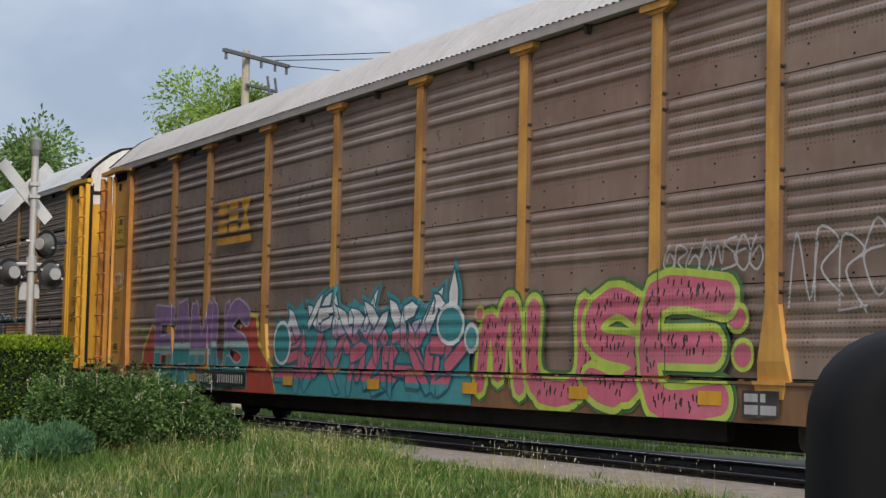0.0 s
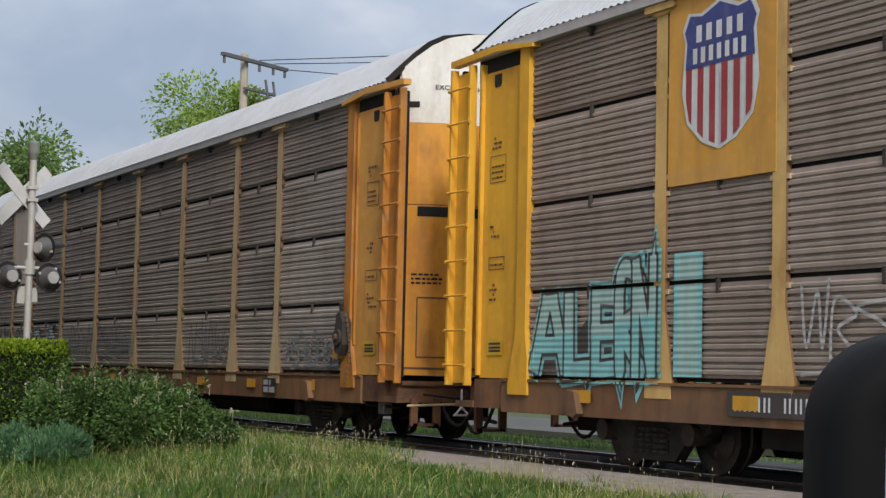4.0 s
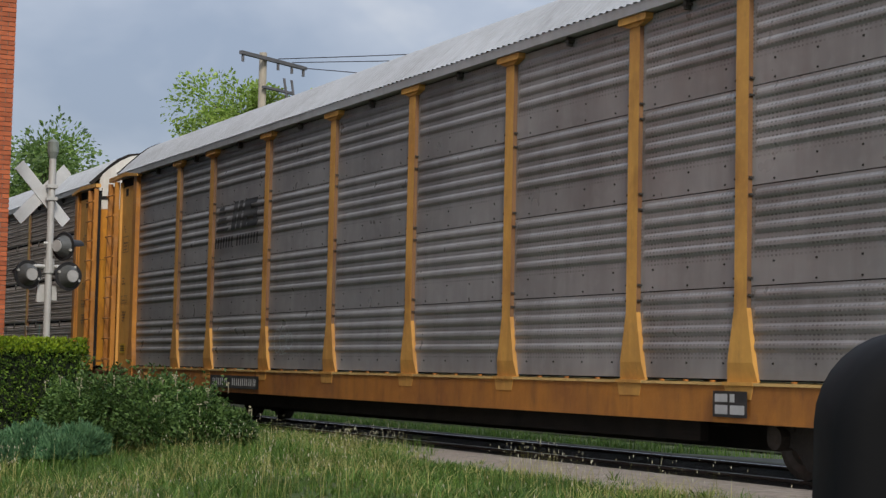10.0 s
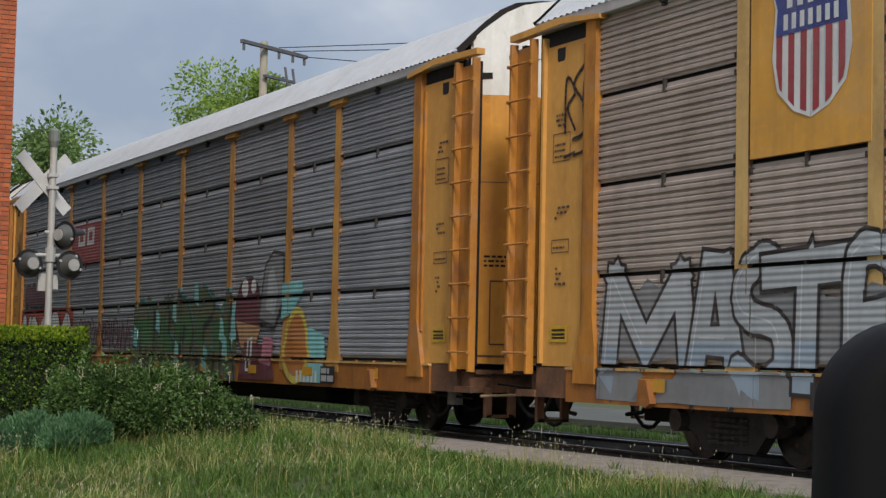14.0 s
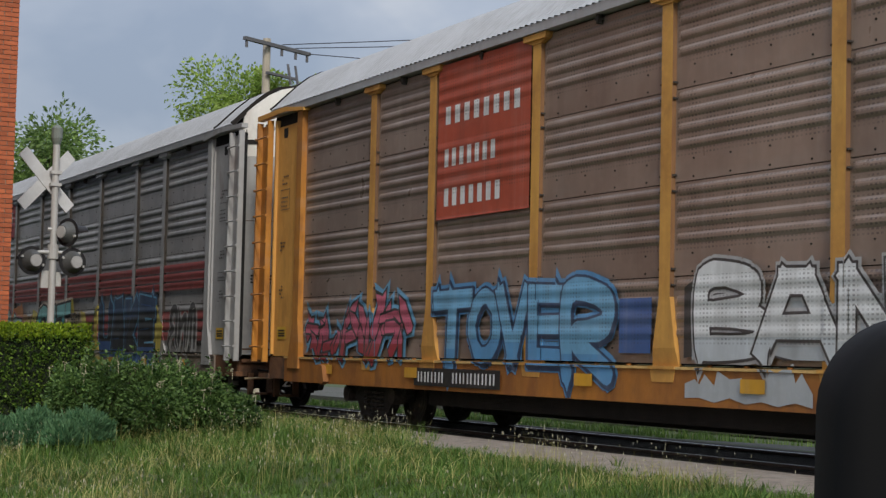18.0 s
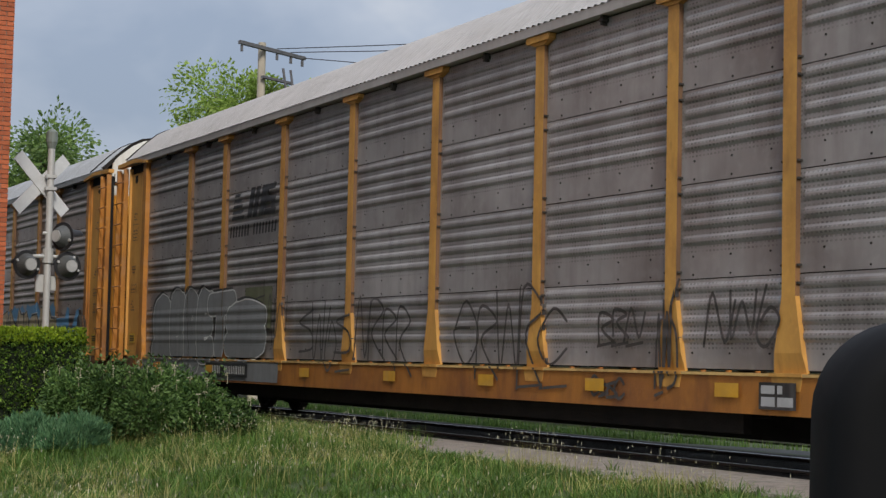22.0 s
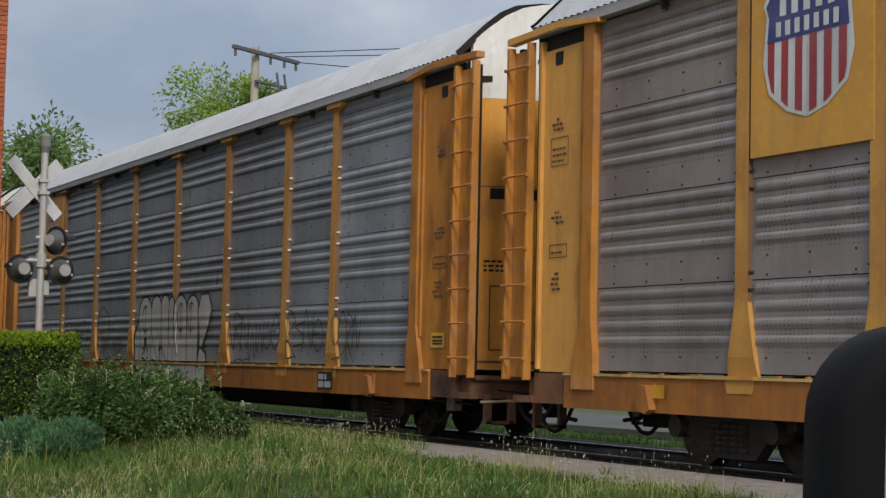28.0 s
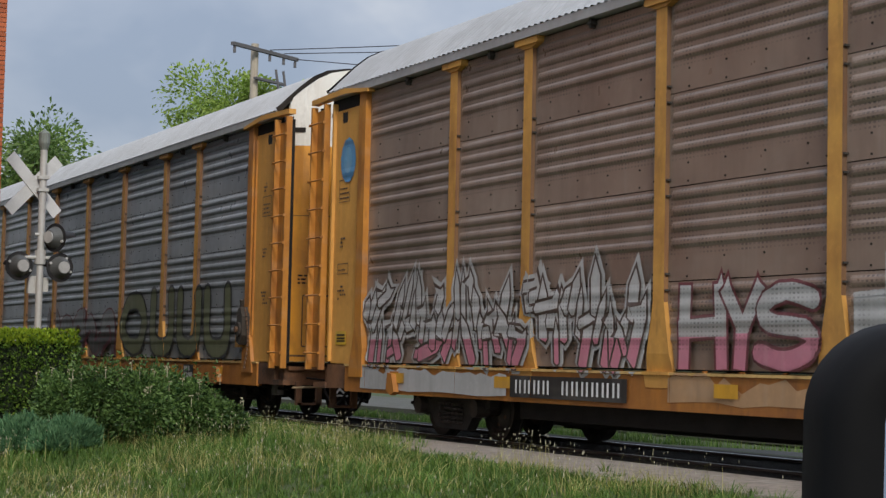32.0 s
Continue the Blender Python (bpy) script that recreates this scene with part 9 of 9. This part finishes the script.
# ---------------------------------------------------------------- utility pole and wires
def utility_pole():
    wood = material("pole_wood", (0.46, 0.41, 0.33), 0.85, col2=(0.34, 0.3, 0.24), scale=5, streak=0.3, streak_col=(0.12, 0.1, 0.08), bump=0.01)
    dark = material("arm_wood", (0.12, 0.12, 0.13), 0.8, col2=(0.08, 0.08, 0.085), scale=6)
    x, y = -46.93, 17.27
    p = thing("utility_pole", None, pose(x, y, -0.3), label="weathered wooden utility pole with cross arms and insulators", category="utility pole")
    part("shaft", Build().tube((0, 0, 0), (0, 0, 10.4), 0.15, 14, 0, 0.11).mesh("shaft", wood), p)
    d = Vector((-0.51, 0.86, 0))

    def arm(z, a, c, t):
        u, w = d * a, d * c
        b = Build()
        n = d.orthogonal().normalized() * 0.06
        n = Vector((d.y, -d.x, 0)) * 0.06
        o = Vector((d.y, -d.x, 0)) * 0.2
        v = [tuple(o + q + s * n + Vector((0, 0, zz))) for q in (u, w) for zz in (z - t, z) for s in (-1, 1)]
        b.add(v, [(0, 1, 3, 2), (4, 6, 7, 5), (0, 4, 5, 1), (2, 3, 7, 6), (0, 2, 6, 4), (1, 5, 7, 3)])
        return part("cross_arm", b.mesh("cross_arm", dark), p)

    arm(10.25, -1.25, 1.75, 0.1)
    arm(9.4, -0.2, 1.15, 0.07)
    for k, (q, z) in enumerate(((-1.15, 10.25), (0.45, 10.25), (1.1, 10.25), (1.65, 10.25))):
        o = Vector((d.y, -d.x, 0)) * 0.2 + d * q
        part("insulator", Build().tube(tuple(o + Vector((0, 0, z - 0.3))), tuple(o + Vector((0, 0, z - 0.12))), 0.045, 8).mesh("insulator", dark), p, "dark hanging insulator")
    for q in (0.75, 1.1):
        o = Vector((d.y, -d.x, 0)) * 0.2 + d * q
        part("fuse_holder", Build().tube(tuple(o + Vector((0, 0, 9.75))), tuple(o + Vector((0.05, 0.08, 9.15))), 0.04, 8).mesh("fuse_holder", dark), p, "slanted dark fuse holder")
    top = Vector((x, y, -0.3)) + Vector((d.y, -d.x, 0)) * 0.2
    wire = material("wire_black", (0.03, 0.03, 0.032), 0.6)
    for a, z, rise in ((0.45, 10.28, 1.4), (1.1, 10.28, 0.6), (1.65, 10.2, -5.0)):
        s = top + d * a + Vector((0, 0, z))
        e = s + Vector((52, 39.5, rise)) + d * a
        pts = [s.lerp(e, i / 24) - Vector((0, 0, 4 * 0.9 * (i / 24) * (1 - i / 24))) for i in range(25)]
        ring = [Vector((0.014 * math.cos(u * 1.2566) * 0.6, -0.014 * math.cos(u * 1.2566) * 0.8, 0.014 * math.sin(u * 1.2566))) for u in range(5)]
        v = [tuple(q + o) for q in pts for o in ring]
        f = [(i * 5 + j, i * 5 + (j + 1) % 5, (i + 1) * 5 + (j + 1) % 5, (i + 1) * 5 + j) for i in range(24) for j in range(5)]
        thing("power_line", mesh_of("power_line", v, f, wire), None, label="thin black overhead power line", category="wire", group="overhead wires")


utility_pole()


# ---------------------------------------------------------------- the parked car's door and mirror beside the camera
def own_car():
    a, pt = radians(63.5), radians(4.05)
    right, fwd, up0 = Vector((math.cos(a), math.sin(a), 0)), Vector((-math.sin(a), math.cos(a), 0)), Vector((0, 0, 1))
    axis = fwd * math.cos(pt) + up0 * math.sin(pt)
    up = up0 * math.cos(pt) - fwd * math.sin(pt)
    eye = Vector((0, 0, EYE_Z))
    black = material("mirror_plastic", (0.006, 0.006, 0.007), 0.75, col2=(0.008, 0.008, 0.009), scale=8, spec=0.15)
    body = material("car_paint", (0.02, 0.022, 0.026), 0.3, col2=(0.025, 0.027, 0.03), scale=2)
    car = thing("parked_car", None, None, label="dark parked car with a black door mirror", category="car")

    def ring(e, u0, u1, w0, w1, r, dz):
        pts = []
        for cx, cz, s in ((u1 - r, w1 - r, 0), (u0 + r, w1 - r, 90), (u0 + r * 0.6, w0 + r * 0.6, 180), (u1 - r * 0.6, w0 + r * 0.6, 270)):
            rr = r if s < 180 else r * 0.6
            for k in range(9):
                t = radians(s + 90 * k / 8)
                pts.append((cx + (rr - e) * math.cos(t), cz + (rr - e) * math.sin(t)))
        return [eye + axis * dz + right * x + up * z for x, z in pts]

    box = (0.1675, 0.40, -0.20, -0.0335, 0.042)
    rings = [ring(0.025, *box, 0.742), ring(0.012, *box, 0.738), ring(0.004, *box, 0.742), ring(0.0, *box, 0.75), ring(0.0, *box, 0.79), ring(0.012, *box, 0.83), ring(0.03, *box, 0.855)]
    n = len(rings[0])
    v = [tuple(p) for r in rings for p in r]
    f = [(j * n + i, (j + 1) * n + i, (j + 1) * n + (i + 1) % n, j * n + (i + 1) % n) for j in range(len(rings) - 1) for i in range(n)]
    f.append(tuple(range((len(rings) - 1) * n, len(rings) * n)))
    part("mirror_housing", mesh_of("mirror_housing", v, f, black, smooth=True), car, "rounded black plastic mirror housing")
    g = [p + axis * (0.014 + 0.2 * ((p - eye).dot(up) + 0.117)) for p in ring(0.02, *box, 0.7425)]     # tilted a little upwards
    glass = material("mirror_glass", (0.3, 0.36, 0.44), 0.12, 1.0, col2=(0.27, 0.32, 0.4))
    part("mirror_glass", mesh_of("mirror_glass", [tuple(p) for p in g], [tuple(range(n))], glass), car, "bluish mirror glass")
    b = Build()
    foot = eye + axis * 0.79 + right * 0.3 + up * -0.195
    b.tube(tuple(foot), (foot.x, foot.y, 0.7), 0.03, 10)
    part("mirror_arm", b.mesh("mirror_arm", black), car)
    c = eye + fwd * 0.8 + right * 0.1
    b = Build()
    b.prism([(-0.9, -0.1), (0.7, -0.1), (0.7, 0.0), (0.6, 0.06), (-0.8, 0.06), (-0.9, 0.0)], -0.46 - c.z, 0.72 - c.z)
    m = Matrix.Translation(c) @ Matrix.Rotation(a, 4, "Z")
    part("door", b.mesh("door", body), car, "dark painted car door", m)


own_car()


# ---------------------------------------------------------------- movement of the train
def rolled(t):
    u = (t - 16) / 16
    return 191.42 * u + 6.678 * u * u + 0.4946 * u ** 3 - 0.0112 * u ** 4


def car_x(k, t):
    return 162.0 + NUDGE[k] - PITCH * k + rolled(t)


def motions():
    for k, car in enumerate(CARS):
        walk(car, [(t, pose(car_x(k, t), TRACK_Y, 0)) for t in range(33)])
    for w, k, dx in WHEELS:
        x0 = w.parent.location.x
        steps = [i for i in range(961) if -36 < car_x(k, i / 30) + x0 < -9]
        turn = lambda t: math.degrees(rolled(t) / 0.42)
        if len(steps) < 2:
            steps = [0]
        rows = [(i / 30, pose(dx, 0, 0.42, 0, turn(i / 30), 0)) for i in steps]
        if steps[0] > 0:
            rows.insert(0, (0, rows[0][1]))
        if steps[-1] < 960:
            rows.append((32.0, rows[-1][1]))
        walk(w, rows)


motions()
